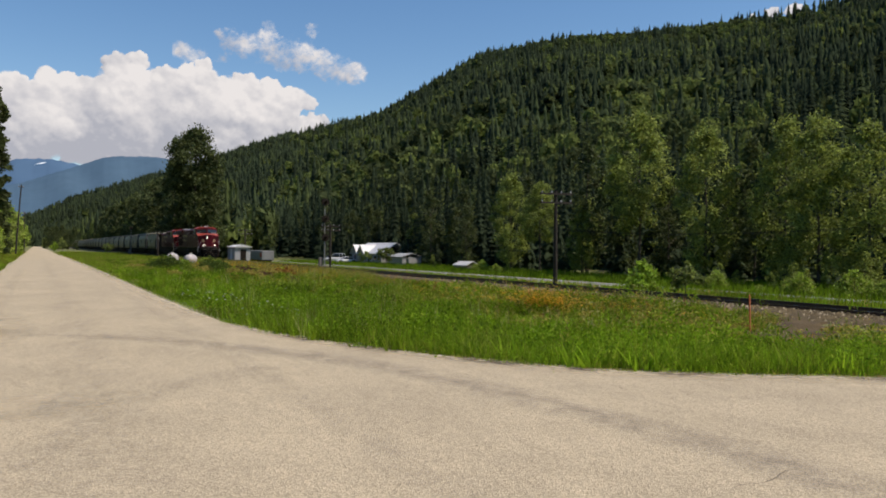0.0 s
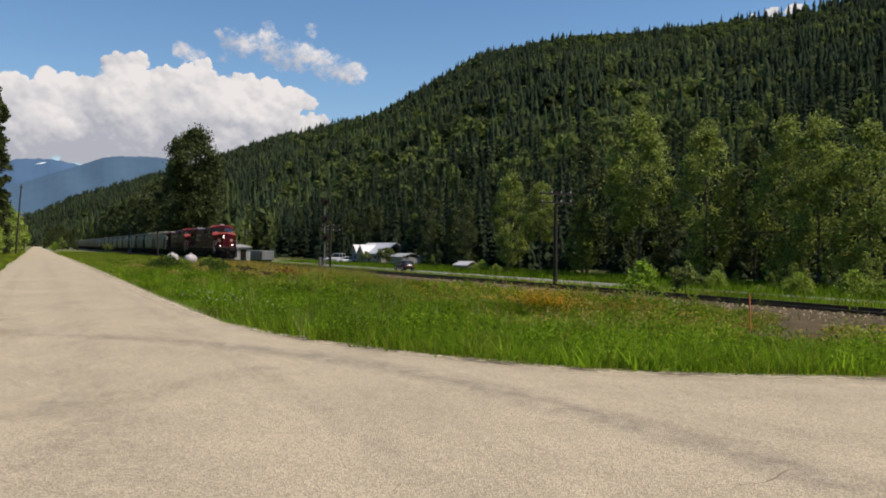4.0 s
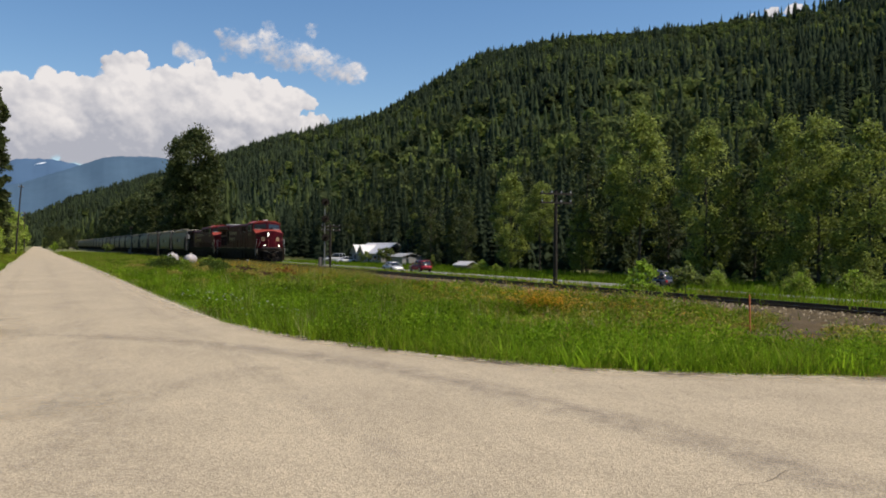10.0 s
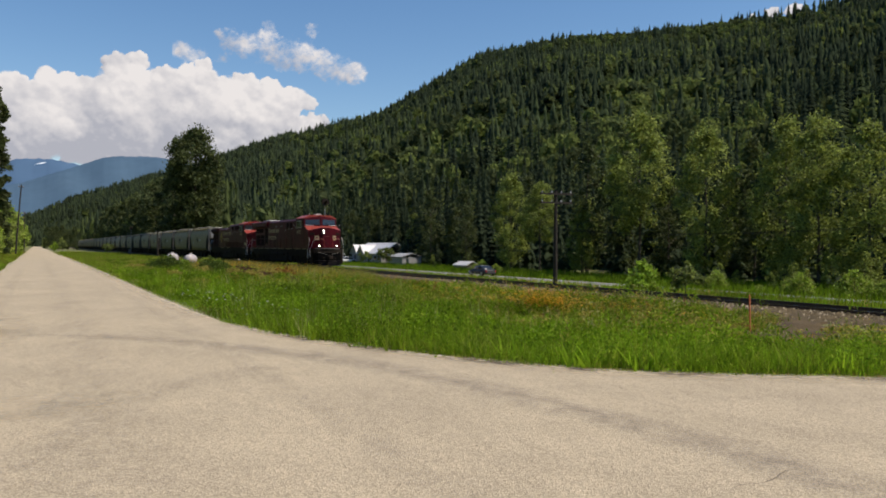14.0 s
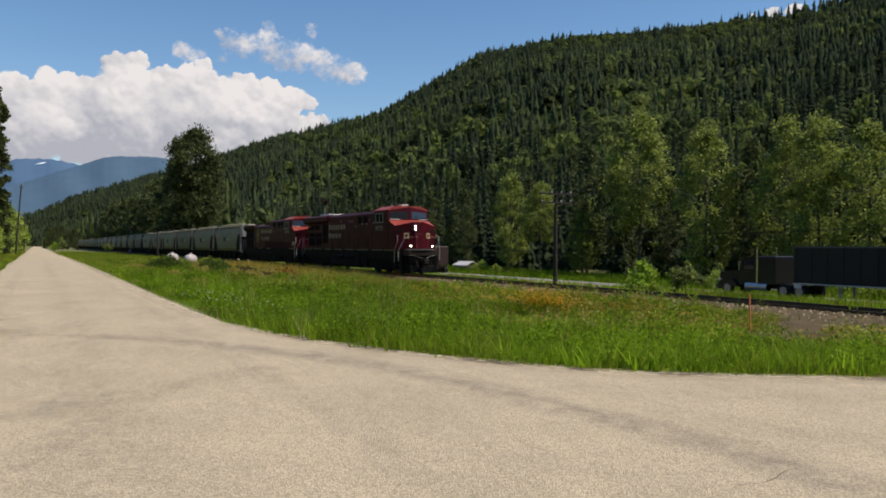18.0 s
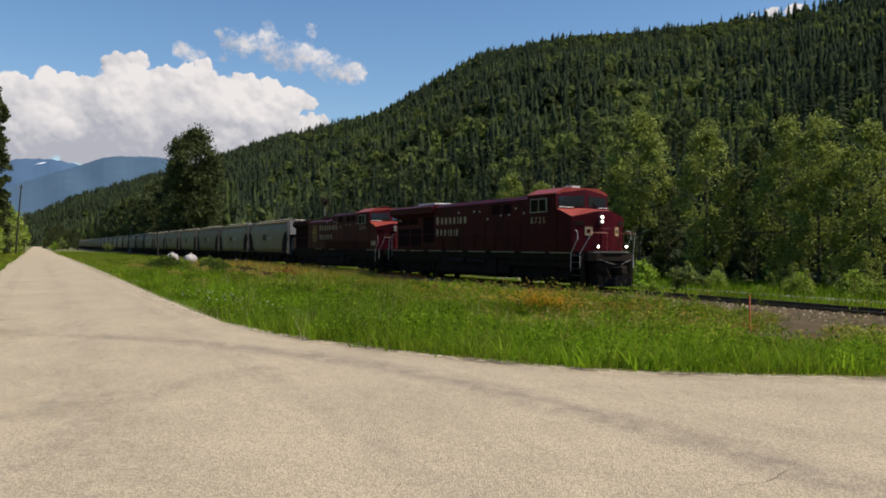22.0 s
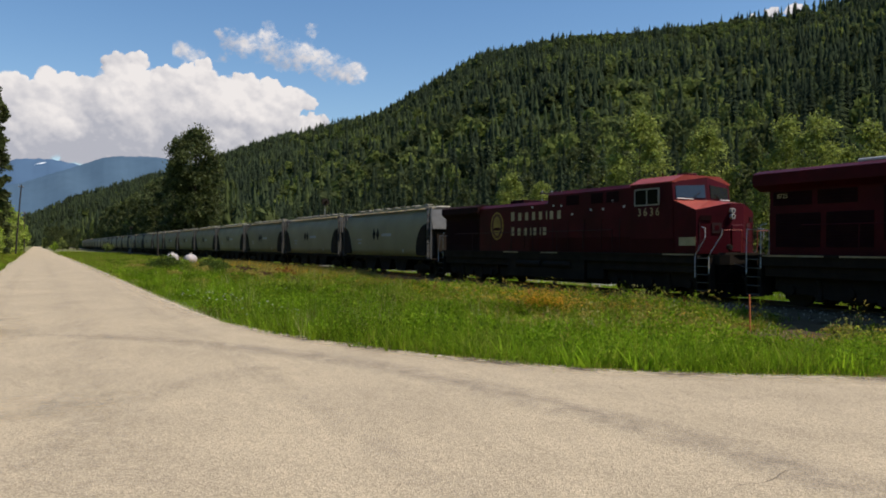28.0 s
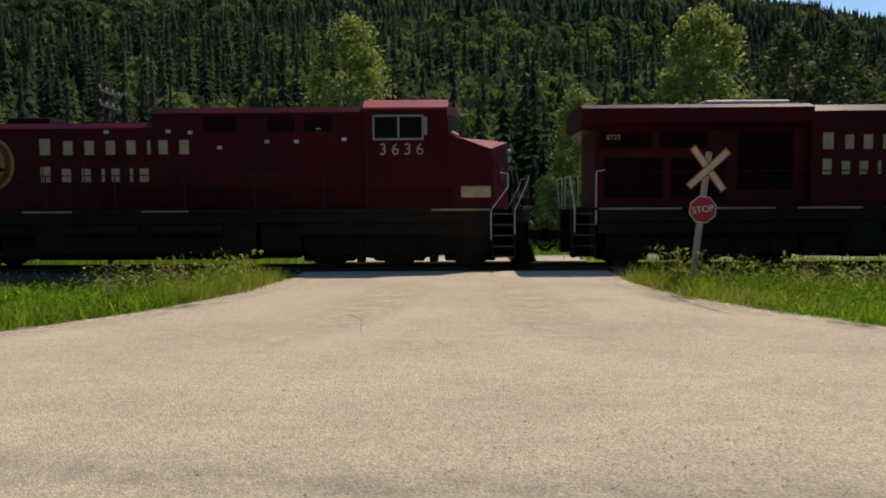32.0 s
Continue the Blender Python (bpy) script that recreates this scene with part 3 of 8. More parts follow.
def truck_frame(y0, ys, parent):
    for sx in (-1.12, 1.12):
        bm = bmesh.new()
        prism(bm, [(ys[0] - 0.62, 0.55), (ys[0] - 0.2, 0.34), (ys[0] + 0.5, 0.42), (ys[1] - 0.6, 0.28), (ys[1] + 0.6, 0.28), (ys[2] - 0.5, 0.42), (ys[2] + 0.2, 0.34), (ys[2] + 0.62, 0.55), (ys[2] + 0.55, 1.08), (ys[0] - 0.55, 1.08)], sx - 0.09, sx + 0.09, axis="x")
        fr = part("bogie_frame", bm, BLACK, parent, "sooty black cast bogie frame")
        o = sx + (-0.1 if sx < 0 else 0.1)
        for y in ys:
            bm = bmesh.new()
            tube(bm, (o - 0.09, y, 0.53), (o + 0.09, y, 0.53), 0.17, n=12)
            part("axle_box", bm, BLACK, fr)
        for y in (ys[0] + 1.0, ys[1] + 1.0):
            bm = bmesh.new()
            tube(bm, (o, y - 0.04, 0.42), (o, y + 0.04, 0.9), 0.08, n=10)
            part("damper", bm, BLACK, fr)
            part("brake_block", boxes((o - 0.1, o + 0.1, y - 0.12, y + 0.12, 0.2, 0.42), bev=0.02), BLACK, fr)


def railing(pts, parent, r=0.018):
    return part("handrail", tubes(pts, r, 6), RAILING, parent, "white steel handrail")


def steps(y0, y1, parent, side=-1):
    x = 1.5 * side
    lo, hi = min(x, x - 0.5 * side), max(x, x - 0.5 * side)
    well = part("step_well", boxes((lo, hi, y0 - 0.02, y0 + 0.03, 0.3, 1.6)), BLACK, parent)
    part("step_side", boxes((lo, hi, y1 - 0.03, y1 + 0.02, 0.3, 1.6)), BLACK, well)
    part("step_back", boxes((x - 0.6 * side - 0.02, x - 0.6 * side + 0.02, y0, y1, 0.3, 1.6)), BLACK, well)
    for k in range(5):
        z = 0.32 + k * 0.29
        part("tread", boxes((lo, hi, y0 + 0.03, y1 - 0.03, z, z + 0.03)), BLACK, well)
        part("tread_edge", boxes((x - 0.012, x + 0.012, y0 + 0.03, y1 - 0.03, z + 0.0, z + 0.025)), LADDER, well, "grey worn step edge")


def coupler(y, dirn, parent):
    bm = bmesh.new()
    box(bm, -0.12, 0.12, min(y, y - 0.75 * dirn), max(y, y - 0.75 * dirn), 0.75, 1.0, bev=0.03)
    box(bm, -0.2, 0.16, min(y + 0.1 * dirn, y - 0.25 * dirn), max(y + 0.1 * dirn, y - 0.25 * dirn), 0.7, 1.05, bev=0.05)
    part("coupler", bm, BLACK, parent)
    part("air_hose", tubes([(-0.5, y - 0.5 * dirn, 0.95), (-0.45, y - 0.3 * dirn, 0.55), (-0.3, y - 0.02 * dirn, 0.42), (-0.15, y + 0.1 * dirn, 0.6)], 0.03), BLACK, parent)
    for dx in (0.35, 0.55):
        part("air_hose", tubes([(dx, y - 0.5 * dirn, 1.0), (dx, y - 0.3 * dirn, 0.6), (dx - 0.1, y, 0.5)], 0.025), BLACK, parent)


def louvre(x, y0, y1, z0, z1, parent):
    """One louvred intake: a sawtooth panel on the near side."""
    n = max(2, int((z1 - z0) / 0.1))
    dz = (z1 - z0) / n
    prof = [(x + 0.02, z1), (x + 0.02, z0)]
    for k in range(n):
        prof += [(x - 0.03, z0 + k * dz + 0.005), (x - 0.004, z0 + (k + 1) * dz - 0.005)]
    bm = bmesh.new()
    prism(bm, prof, y0, y1)
    part("intake_grille", bm, GRILLE, parent, "black louvred intake")


def locomotive(newer, label):
    """A six-axle road diesel, 22.3 m: y = 0 at the front coupler, the cab forward, x = -1.55 its near side."""
    L = 22.3
    eng = thing("locomotive", pose(RAIL_X, 0, 0), label, "locomotive", "train")
    W = 1.52
    # frame, fuel tank, walkway
    bm = boxes((-1.5, 1.5, 1.68, L - 1.3, 1.3, 1.58), (-1.55, 1.55, 1.68, L - 1.3, 1.58, 1.66))
    part("underframe", bm, BLACK, eng, "sooty black underframe")
    segs = [(1.72, 3.3), (9.9, 11.2), (13.1, 14.45)] if not newer else [(1.72, 3.3), (3.6, 5.6), (6.2, 8.4), (9.0, 10.8), (11.4, 13.3), (13.9, 15.6), (16.2, 18.2), (18.7, 20.9)]
    for a, b in segs:
        part("sill_stripe", boxes((-1.556, -1.549, a, b, 1.592, 1.645)), STRIPE, eng, "cream reflective stripe along the sill")
    bm = bmesh.new()
    prism(bm, [(-1.45, 0.45), (-1.2, 0.28), (1.2, 0.28), (1.45, 0.45), (1.45, 1.3), (-1.45, 1.3)], 8.1, 14.2)
    part("fuel_tank", bm, BLACK, eng, "dirty black fuel tank")
    part("equipment_box", boxes((-1.38, 1.38, 6.9, 8.0, 0.5, 1.3), bev=0.03), BLACK, eng)
    part("sand_box", boxes((-1.4, 1.4, 1.72, 7.0, 0.95, 1.3)), BLACK, eng)
    part("rear_skirt", boxes((-1.4, 1.4, 14.2, 20.9, 0.95, 1.3)), BLACK, eng)
    for a in (9.0, 11.3):
        bm = bmesh.new()
        tube(bm, (-1.4, a, 1.08), (-1.4, a + 2.0, 1.08), 0.17, n=14)
        part("air_reservoir", bm, BLACK, eng, "black air reservoir cylinder")
    fr, rr = [2.25, 4.25, 6.25], [16.05, 18.05, 20.05]
    truck_frame(0, fr, eng)
    truck_frame(0, rr, eng)
    for a in fr + rr:
        part("traction_motor", boxes((-0.62, 0.62, a - 0.72, a + 0.72, 0.17, 0.86), bev=0.05), BLACK, eng, "grimy black traction motor")
    for a, b in ((6.95, 8.05), (14.25, 15.35)):
        part("brake_cylinder", boxes((-1.2, 1.2, a, b, 0.3, 0.95), bev=0.08), BLACK, eng)
    add_wheels(eng, fr + rr)
    # cab
    bm = bmesh.new()
    prism(bm, [(2.8, 1.66), (2.8, 3.62), (2.9, 4.33), (5.1, 4.36), (5.1, 1.66)], -W, W, axis="x")
    part("cab", bm, RED, eng, "dark red cab side")
    bm = bmesh.new()
    prism(bm, [(-1.55, 4.33), (-1.55, 4.37), (-0.95, 4.64), (0.95, 4.64), (1.55, 4.37), (1.55, 4.33)], 2.84, 5.14)
    part("cab_roof", bm, RED_LIT, eng, "red cab roof with sloping sides, sunlight put into its lighter colour")

    def hull(rows, mat_, nm, lab=""):
        """A closed body from two rows of corners, joined edge to edge."""
        m_ = bmesh.new()
        va, vb = ([m_.verts.new(p) for p in r_] for r_ in rows)
        k_ = len(va)
        for i in range(k_):
            m_.faces.new((va[i], va[(i + 1) % k_], vb[(i + 1) % k_], vb[i]))
        m_.faces.new(list(reversed(va)))
        m_.faces.new(vb)
        bmesh.ops.recalc_face_normals(m_, faces=m_.faces)
        return part(nm, m_, mat_, eng, lab)

    # nose: full width, then two long chamfers to a narrow flat front
    low = [(-1.5, 2.82, 1.66), (-1.5, 1.68, 1.66), (-0.36, 1.16, 1.66), (0.36, 1.16, 1.66), (1.5, 1.68, 1.66), (1.5, 2.82, 1.66)]
    high = [(-1.5, 2.82, 3.66), (-1.5, 1.7, 3.25), (-0.36, 1.18, 3.5), (0.36, 1.18, 3.5), (1.5, 1.7, 3.25), (1.5, 2.82, 3.66)]
    bm = bmesh.new()
    vl, vh = [bm.verts.new(p) for p in low], [bm.verts.new(p) for p in high]
    c_ = bm.verts.new((0, 2.5, 3.68))
    for i in range(6):
        bm.faces.new((vl[i], vl[(i + 1) % 6], vh[(i + 1) % 6], vh[i]))
    # Top facets take the lighter red, painted as if sunlit.
    for i in range(5):
        bm.faces.new((vh[i], vh[i + 1], c_)).material_index = 1
    bm.faces.new((vh[5], vh[0], c_))
    bm.faces.new(list(reversed(vl)))
    bmesh.ops.recalc_face_normals(bm, faces=bm.faces)
    part("nose", bm, [RED, RED_LIT], eng, "red tapered short nose, sunlight painted on its sloping top")
    part("nose_door", boxes((-0.3, 0.3, 1.12, 1.165, 1.72, 2.72), bev=0.02), RED, eng)
    hull(([(-1.51, 2.8, 3.6), (0, 2.48, 3.62), (1.51, 2.8, 3.6), (1.51, 3.0, 3.6), (-1.51, 3.0, 3.6)],
          [(-1.51, 2.88, 4.345), (0, 2.6, 4.56), (1.51, 2.88, 4.345), (1.51, 3.02, 4.345), (-1.51, 3.02, 4.345)]), RED, "cab_front", "red cab front between the windshields")
    # windshields and side windows
    for sx in (-1, 1):
        def on(fx, z, out=0.03):
            t_ = (z - 3.6) / 0.75
            return (fx * sx, 2.48 + 0.32 * fx / 1.51 + 0.1 * t_ - out, z)

        quad = [on(0.14, 3.76), on(1.38, 3.76), on(1.38, 4.2), on(0.14, 4.26)]
        hull((quad, [(q[0], q[1] + 0.045, q[2]) for q in quad]), GLASS_DARK, "windshield", "tinted windshield reflecting blue sky")
        # White tube imitates the sun's reflection along the glass's lower edge.
        part("windshield_sill", tubes([on(1.4, 3.72, 0.05), on(0.7, 3.7, 0.06)], 0.028), RAILING, eng, "white tube standing in for a sun glint under the windshield")
        part("wiper", tubes([on(0.75, 3.72, 0.06), on(0.4, 3.95, 0.06)], 0.014), BLACK, eng)
        win = part("side_window", boxes((sx * 1.525 - 0.006, sx * 1.525 + 0.006, 3.55, 4.82, 3.55, 4.12)), SIDE_GLASS, eng, "dark sliding cab window")
        fr_ = bmesh.new()
        for q in ((3.5, 3.55, 3.5, 4.17), (4.82, 4.87, 3.5, 4.17), (3.55, 4.82, 3.5, 3.55), (3.55, 4.82, 4.12, 4.17), (4.15, 4.2, 3.55, 4.12)):
            box(fr_, sx * 1.535 - 0.014, sx * 1.535 + 0.014, *q)
        part("window_frame", fr_, ALU, win, "bare aluminium window frame")
        part("cab_mirror", boxes((sx * 1.62 - 0.015, sx * 1.62 + 0.015, 3.4, 3.5, 3.62, 4.1), bev=0.01), ALU, eng, "small aluminium wind deflector")
        # number board, marks and door seam on the chamfer
        th_ = math.degrees(math.atan2(0.52, 1.14)) * -sx

        def plate(nm, u, w_, z0, z1, mt, lab="", t_=0.02):
            b_ = boxes((-w_ / 2, w_ / 2, -t_, 0.005, z0, z1))
            f_ = (1.5 - u) / 1.14
            bmesh.ops.transform(b_, matrix=pose(-u * -sx, 1.68 - 0.52 * f_ + 0.012, 0, 0, 0, -th_ if sx < 0 else -th_), verts=b_.verts)
            return part(nm, b_, mt, eng, lab)

        plate("number_board", 1.18, 0.42, 2.86, 3.04, BLACK if newer else GRILLE, "dark number board")
        plate("nose_block", 0.8, 0.34, 2.4, 2.78, CREAM if newer else RED_GRIME, "pale block on the nose")
        plate("nose_block", 0.8, 0.17, 2.5, 2.68, RED, "", 0.025)
        plate("nose_seam", 1.38, 0.02, 1.75, 2.8, RED_GRIME)
    # headlights and ditch lights
    for z in (3.22, 3.02):
        bm = bmesh.new()
        tube(bm, (-0.27, 1.08, z), (-0.27, 1.2, z), 0.1, n=14)
        hl = part("headlight", bm, GREY, eng)
        bm = bmesh.new()
        tube(bm, (-0.27, 1.068, z), (-0.27, 1.079, z), 0.048, n=14)
        part("lamp_lens", bm, LAMP if newer else GLASS_DARK, hl, "bright headlight" if newer else "unlit headlight")
    for sx in (-0.8, 0.8):
        bm = bmesh.new()
        tube(bm, (sx, 0.72, 1.9), (sx, 0.86, 1.9), 0.1, n=14)
        tube(bm, (sx, 0.8, 1.62), (sx, 0.8, 1.84), 0.025, n=6)
        dl = part("ditch_light", bm, BLACK, eng)
        bm = bmesh.new()
        tube(bm, (sx, 0.705, 1.9), (sx, 0.718, 1.9), 0.05, n=14)
        part("lamp_lens", bm, LAMP if newer else GLASS_DARK, dl, "bright ditch light" if newer else "unlit ditch light")
    # front platform, rounded pilot with plough, anticlimber
    def bow(z, f, w_):
        return [(-w_, 1.1, z), (-w_ + 0.02, 0.8 - f * 0.3, z), (-w_ * 0.75, 0.6 - f * 0.6, z), (-0.4, 0.52 - f, z), (0.4, 0.52 - f, z), (w_ * 0.75, 0.6 - f * 0.6, z), (w_ - 0.02, 0.8 - f * 0.3, z), (w_, 1.1, z)]

    hull((bow(1.28, -0.02, 1.3), bow(1.62, -0.02, 1.3)), BLACK, "front_platform", "black front platform")
    hull((bow(0.62, -0.06, 1.24), bow(1.275, -0.06, 1.26)), PILOT, "pilot_plate", "black pilot")
    hull((bow(0.14, 0.16, 1.2), bow(0.615, 0.0, 1.22)), PILOT, "plough", "black snow-plough blade")
    hull((bow(1.625, 0.05, 1.05), bow(1.7, 0.05, 1.0)), LADDER if newer else BLACK, "anticlimber", "worn steel anticlimber lip")
    for sx in (-0.9, 0.9):
        part("cut_lever", tubes([(sx, 0.5, 1.32), (sx * 0.5, 0.42, 1.2), (0.15 * sx, 0.3, 1.1)], 0.016), LADDER, eng, "grey uncoupling lever")
    coupler(0.0, -1, eng)
    coupler(L, 1, eng)
    part("rear_plate", boxes((-1.45, 1.45, L - 1.3, L - 1.16, 0.4, 1.66)), BLACK, eng)
    for side in (-1, 1):
        steps(1.06, 1.66, eng, side)
        steps(L - 1.3, L - 0.72, eng, side)
        x = 1.53 * side
        railing([(x, 1.7, 0.8), (x, 1.7, 1.6), (x, 1.24, 2.22), (x, 1.24, 2.58), (x * 0.96, 1.45, 2.62)], eng)
        railing([(x, 1.06, 0.95), (x, 1.06, 1.6), (x * 0.85, 0.72, 2.3), (x * 0.85, 0.66, 2.52)], eng)
        railing([(x, L - 1.32, 1.2), (x, L - 1.32, 2.62), (x, L - 1.55, 2.66)], eng)
        railing([(x, L - 0.75, 1.0), (x, L - 0.75, 1.6), (x * 0.9, L - 0.64, 2.5)], eng)
        part("front_rail", tubes([(x * 0.85, 0.66, 2.5), (0.4 * side, 0.6, 2.5), (0.4 * side, 0.6, 1.66)], 0.016), RED_LIT, eng, "red front platform rail")
        part("front_chain", tubes([(0.4 * side, 0.6, 2.3), (0.2 * side, 0.59, 2.1), (0.0, 0.58, 2.04)], 0.01), BLACK, eng)
        railing([(x * 0.9, L - 0.66, 2.5), (0.3 * side, L - 0.66, 2.5), (0.3 * side, L - 0.66, 1.6)], eng)
        posts = np.arange(6.2, L - 1.8, 1.9)
        bm = bmesh.new()
        for a, b in zip(posts[:-1], posts[1:]):
            tube(bm, (x, a, 2.6), (x, b, 2.6), 0.016, n=5)
            tube(bm, (x, a, 1.66), (x, a, 2.6), 0.016, n=5)
        part("walkway_rail", bm, RED_GRIME if not newer else RED, eng)
    # long hood
    hw = 1.36
    if newer:
        bm = bmesh.new()
        prism(bm, [(-hw, 1.66), (-hw, 4.2), (-hw + 0.22, 4.38), (hw - 0.22, 4.38), (hw, 4.2), (hw, 1.66)], 5.1, 15.2)
        part("long_hood", bm, RED, eng, "dark red long hood")
        bm = bmesh.new()
        prism(bm, [(-1.14, 1.66), (-1.14, 3.84), (1.14, 3.84), (1.14, 1.66)], 15.2, 20.95)
        part("radiator_base", bm, RED, eng, "dark red recessed lower radiator section")
        bm = bmesh.new()
        prism(bm, [(-1.14, 3.74), (-1.5, 3.92), (-1.5, 4.3), (-1.2, 4.42), (1.2, 4.42), (1.5, 4.3), (1.5, 3.92), (1.14, 3.74)], 15.2, 21.35)
        part("radiator_hood", bm, RED, eng, "wide-shouldered radiator section")
        part("exhaust_housing", boxes((-1.1, 1.1, 15.7, 17.95, 4.425, 4.54), bev=0.03), RAILING, eng, "pale roof housing")
        for a, b, z0, z1 in ((19.4, 20.8, 3.25, 3.7), (17.9, 19.2, 3.25, 3.7), (19.1, 20.7, 1.9, 3.0), (17.4, 18.9, 1.9, 3.0), (15.6, 17.1, 2.1, 3.7), (6.8, 7.5, 3.55, 4.05), (7.9, 8.6, 3.55, 4.05)):
            louvre(-1.14 if a > 15.2 else -hw, a, b, z0, z1, eng)
        y_w = 14.9
        word_bars([0.5, 0.4, 0.42, 0.4, 0.4, 0.16, 0.4, 0.42], y_w - 0.0, 3.18, 3.62, -hw, eng, CREAM, 0.09)
        word_bars([0.42, 0.38, 0.4, 0.16, 0.34, 0.16, 0.4], y_w, 2.5, 2.92, -hw, eng, CREAM, 0.09)
        text_mesh("8725", 0.44, (-W - 0.004, 4.25, 3.12), (90, 0, -90), CREAM, eng, name="fleet_number", space=1.5)
        text_mesh("8725", 0.2, (-1.17, 20.45, 3.55), (90, 0, -90), CREAM, eng, name="fleet_number")
    else:
        bm = bmesh.new()
        prism(bm, [(-hw, 1.66), (-hw, 4.28), (-hw + 0.16, 4.44), (hw - 0.16, 4.44), (hw, 4.28), (hw, 1.66)], 5.1, 10.9)
        part("inverter_hood", bm, RED, eng, "dark red high hood behind the cab")
        bm = bmesh.new()
        prism(bm, [(-hw, 1.66), (-hw, 3.9), (-hw + 0.2, 4.06), (hw - 0.2, 4.06), (hw, 3.9), (hw, 1.66)], 10.9, 17.1)
        part("long_hood", bm, RED, eng, "dark red engine hood, sun-bleached on its top edge")
        bm = bmesh.new()
        prism(bm, [(-1.2, 1.66), (-1.2, 3.45), (-1.5, 3.7), (-1.5, 4.02), (-1.25, 4.14), (1.25, 4.14), (1.5, 4.02), (1.5, 3.7), (1.2, 3.45), (1.2, 1.66)], 17.1, 21.2)
        part("radiator_hood", bm, RADIATOR_SOOT, eng, "soot-dark overhanging radiator section")
        part("exhaust_stack", boxes((-0.5, 0.5, 14.2, 15.4, 4.06, 4.3), bev=0.03), GRILLE, eng, "black exhaust stack")
        part("roof_hatch", boxes((-0.7, 0.7, 12.2, 13.2, 4.06, 4.16), bev=0.03), GRILLE, eng, "black roof hatch")
        for a, b, z0, z1 in ((6.0, 6.75, 3.75, 4.2), (7.0, 7.75, 3.75, 4.2), (8.6, 9.5, 3.75, 4.2), (17.6, 20.8, 2.0, 3.3)):
            louvre(-hw if a < 17 else -1.2, a, b, z0, z1, eng)
        word_bars([0.52, 0.46, 0.46, 0.44, 0.44, 0.18, 0.44, 0.46], 14.02, 3.18, 3.62, -hw, eng, CREAM, 0.13)
        word_bars([0.48, 0.44, 0.44, 0.16, 0.4, 0.16, 0.44], 14.02, 2.44, 2.86, -hw, eng, CREAM, 0.11)
        text_mesh("3636", 0.44, (-W - 0.004, 4.1, 3.24), (90, 0, -90), CREAM, eng, name="fleet_number", space=1.5)
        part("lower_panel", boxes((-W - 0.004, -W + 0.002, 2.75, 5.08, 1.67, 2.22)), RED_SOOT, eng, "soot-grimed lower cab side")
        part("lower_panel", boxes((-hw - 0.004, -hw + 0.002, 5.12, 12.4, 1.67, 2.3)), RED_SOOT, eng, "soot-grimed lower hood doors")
        em = None
        for nm, r_, sy, off, mt, lab in (("emblem", 0.72, 0.85, 0.006, GOLD, "worn gold oval emblem"), ("emblem_field", 0.64, 0.82, 0.009, mat("emblem_brown", (0.13, 0.04, 0.01), 0.6, var=0.5, scale=3), "brown emblem field"), ("emblem_shape", 0.5, 0.7, 0.012, GOLD, "worn gold shape"), ("emblem_bar", 0.16, 2.2, 0.014, RED_SOOT, "")):
            bm = bmesh.new()
            tube(bm, (-off, 0, 0), (0.002, 0, 0), r_, n=32)
            bmesh.ops.transform(bm, matrix=pose(-hw, 15.35, 2.95 - (0.16 if "bar" in nm else 0)) @ Matrix.Diagonal((1, sy, 1.0 if "bar" not in nm else 0.5, 1)), verts=bm.verts)
            ob_ = part(nm, bm, mt, em or eng, lab)
            em = em or ob_
        part("battery_placard", boxes((-W - 0.008, -W + 0.002, 1.7, 2.5, 1.95, 2.25)), CREAM, eng, "faded cream placard")
    for y in np.arange(5.9, 15.0, 1.15):
        part("door_seam", boxes((-hw - 0.02, -hw - 0.001, y, y + 0.02, 1.8, 3.1)), RED_GRIME, eng)
    for y, z in ((6.9, 3.45), (7.7, 3.45), (6.3, 3.75), (9.8, 3.72), (10.4, 3.75), (5.6, 3.5), (9.0, 3.3), (12.1, 3.75)):
        part("warning_label", boxes((-hw - 0.014, -hw - 0.002, y, y + 0.13, z, z + 0.09)), RAILING, eng, "small white warning label")
    top_mat = RAILING if newer else RED
    part("roof_hatch", boxes((-0.35, 0.35, 5.6, 6.5, 4.4, 4.5), bev=0.02), top_mat, eng)
    part("cab_roof_box", boxes((-0.25, 0.25, 3.3, 3.9, 4.66, 4.78), bev=0.02), top_mat, eng)
    bm = bmesh.new()
    tube(bm, (-0.5, 4.4, 4.64), (-0.5, 4.4, 4.85), 0.03, n=6)
    part("antenna", bm, top_mat, eng)
    return eng


# Dark colour that holds the shade between coupled cars.
END_SHADE = mat("end_sheet_shade", (0.05, 0.048, 0.045), 0.7, var=0.3)


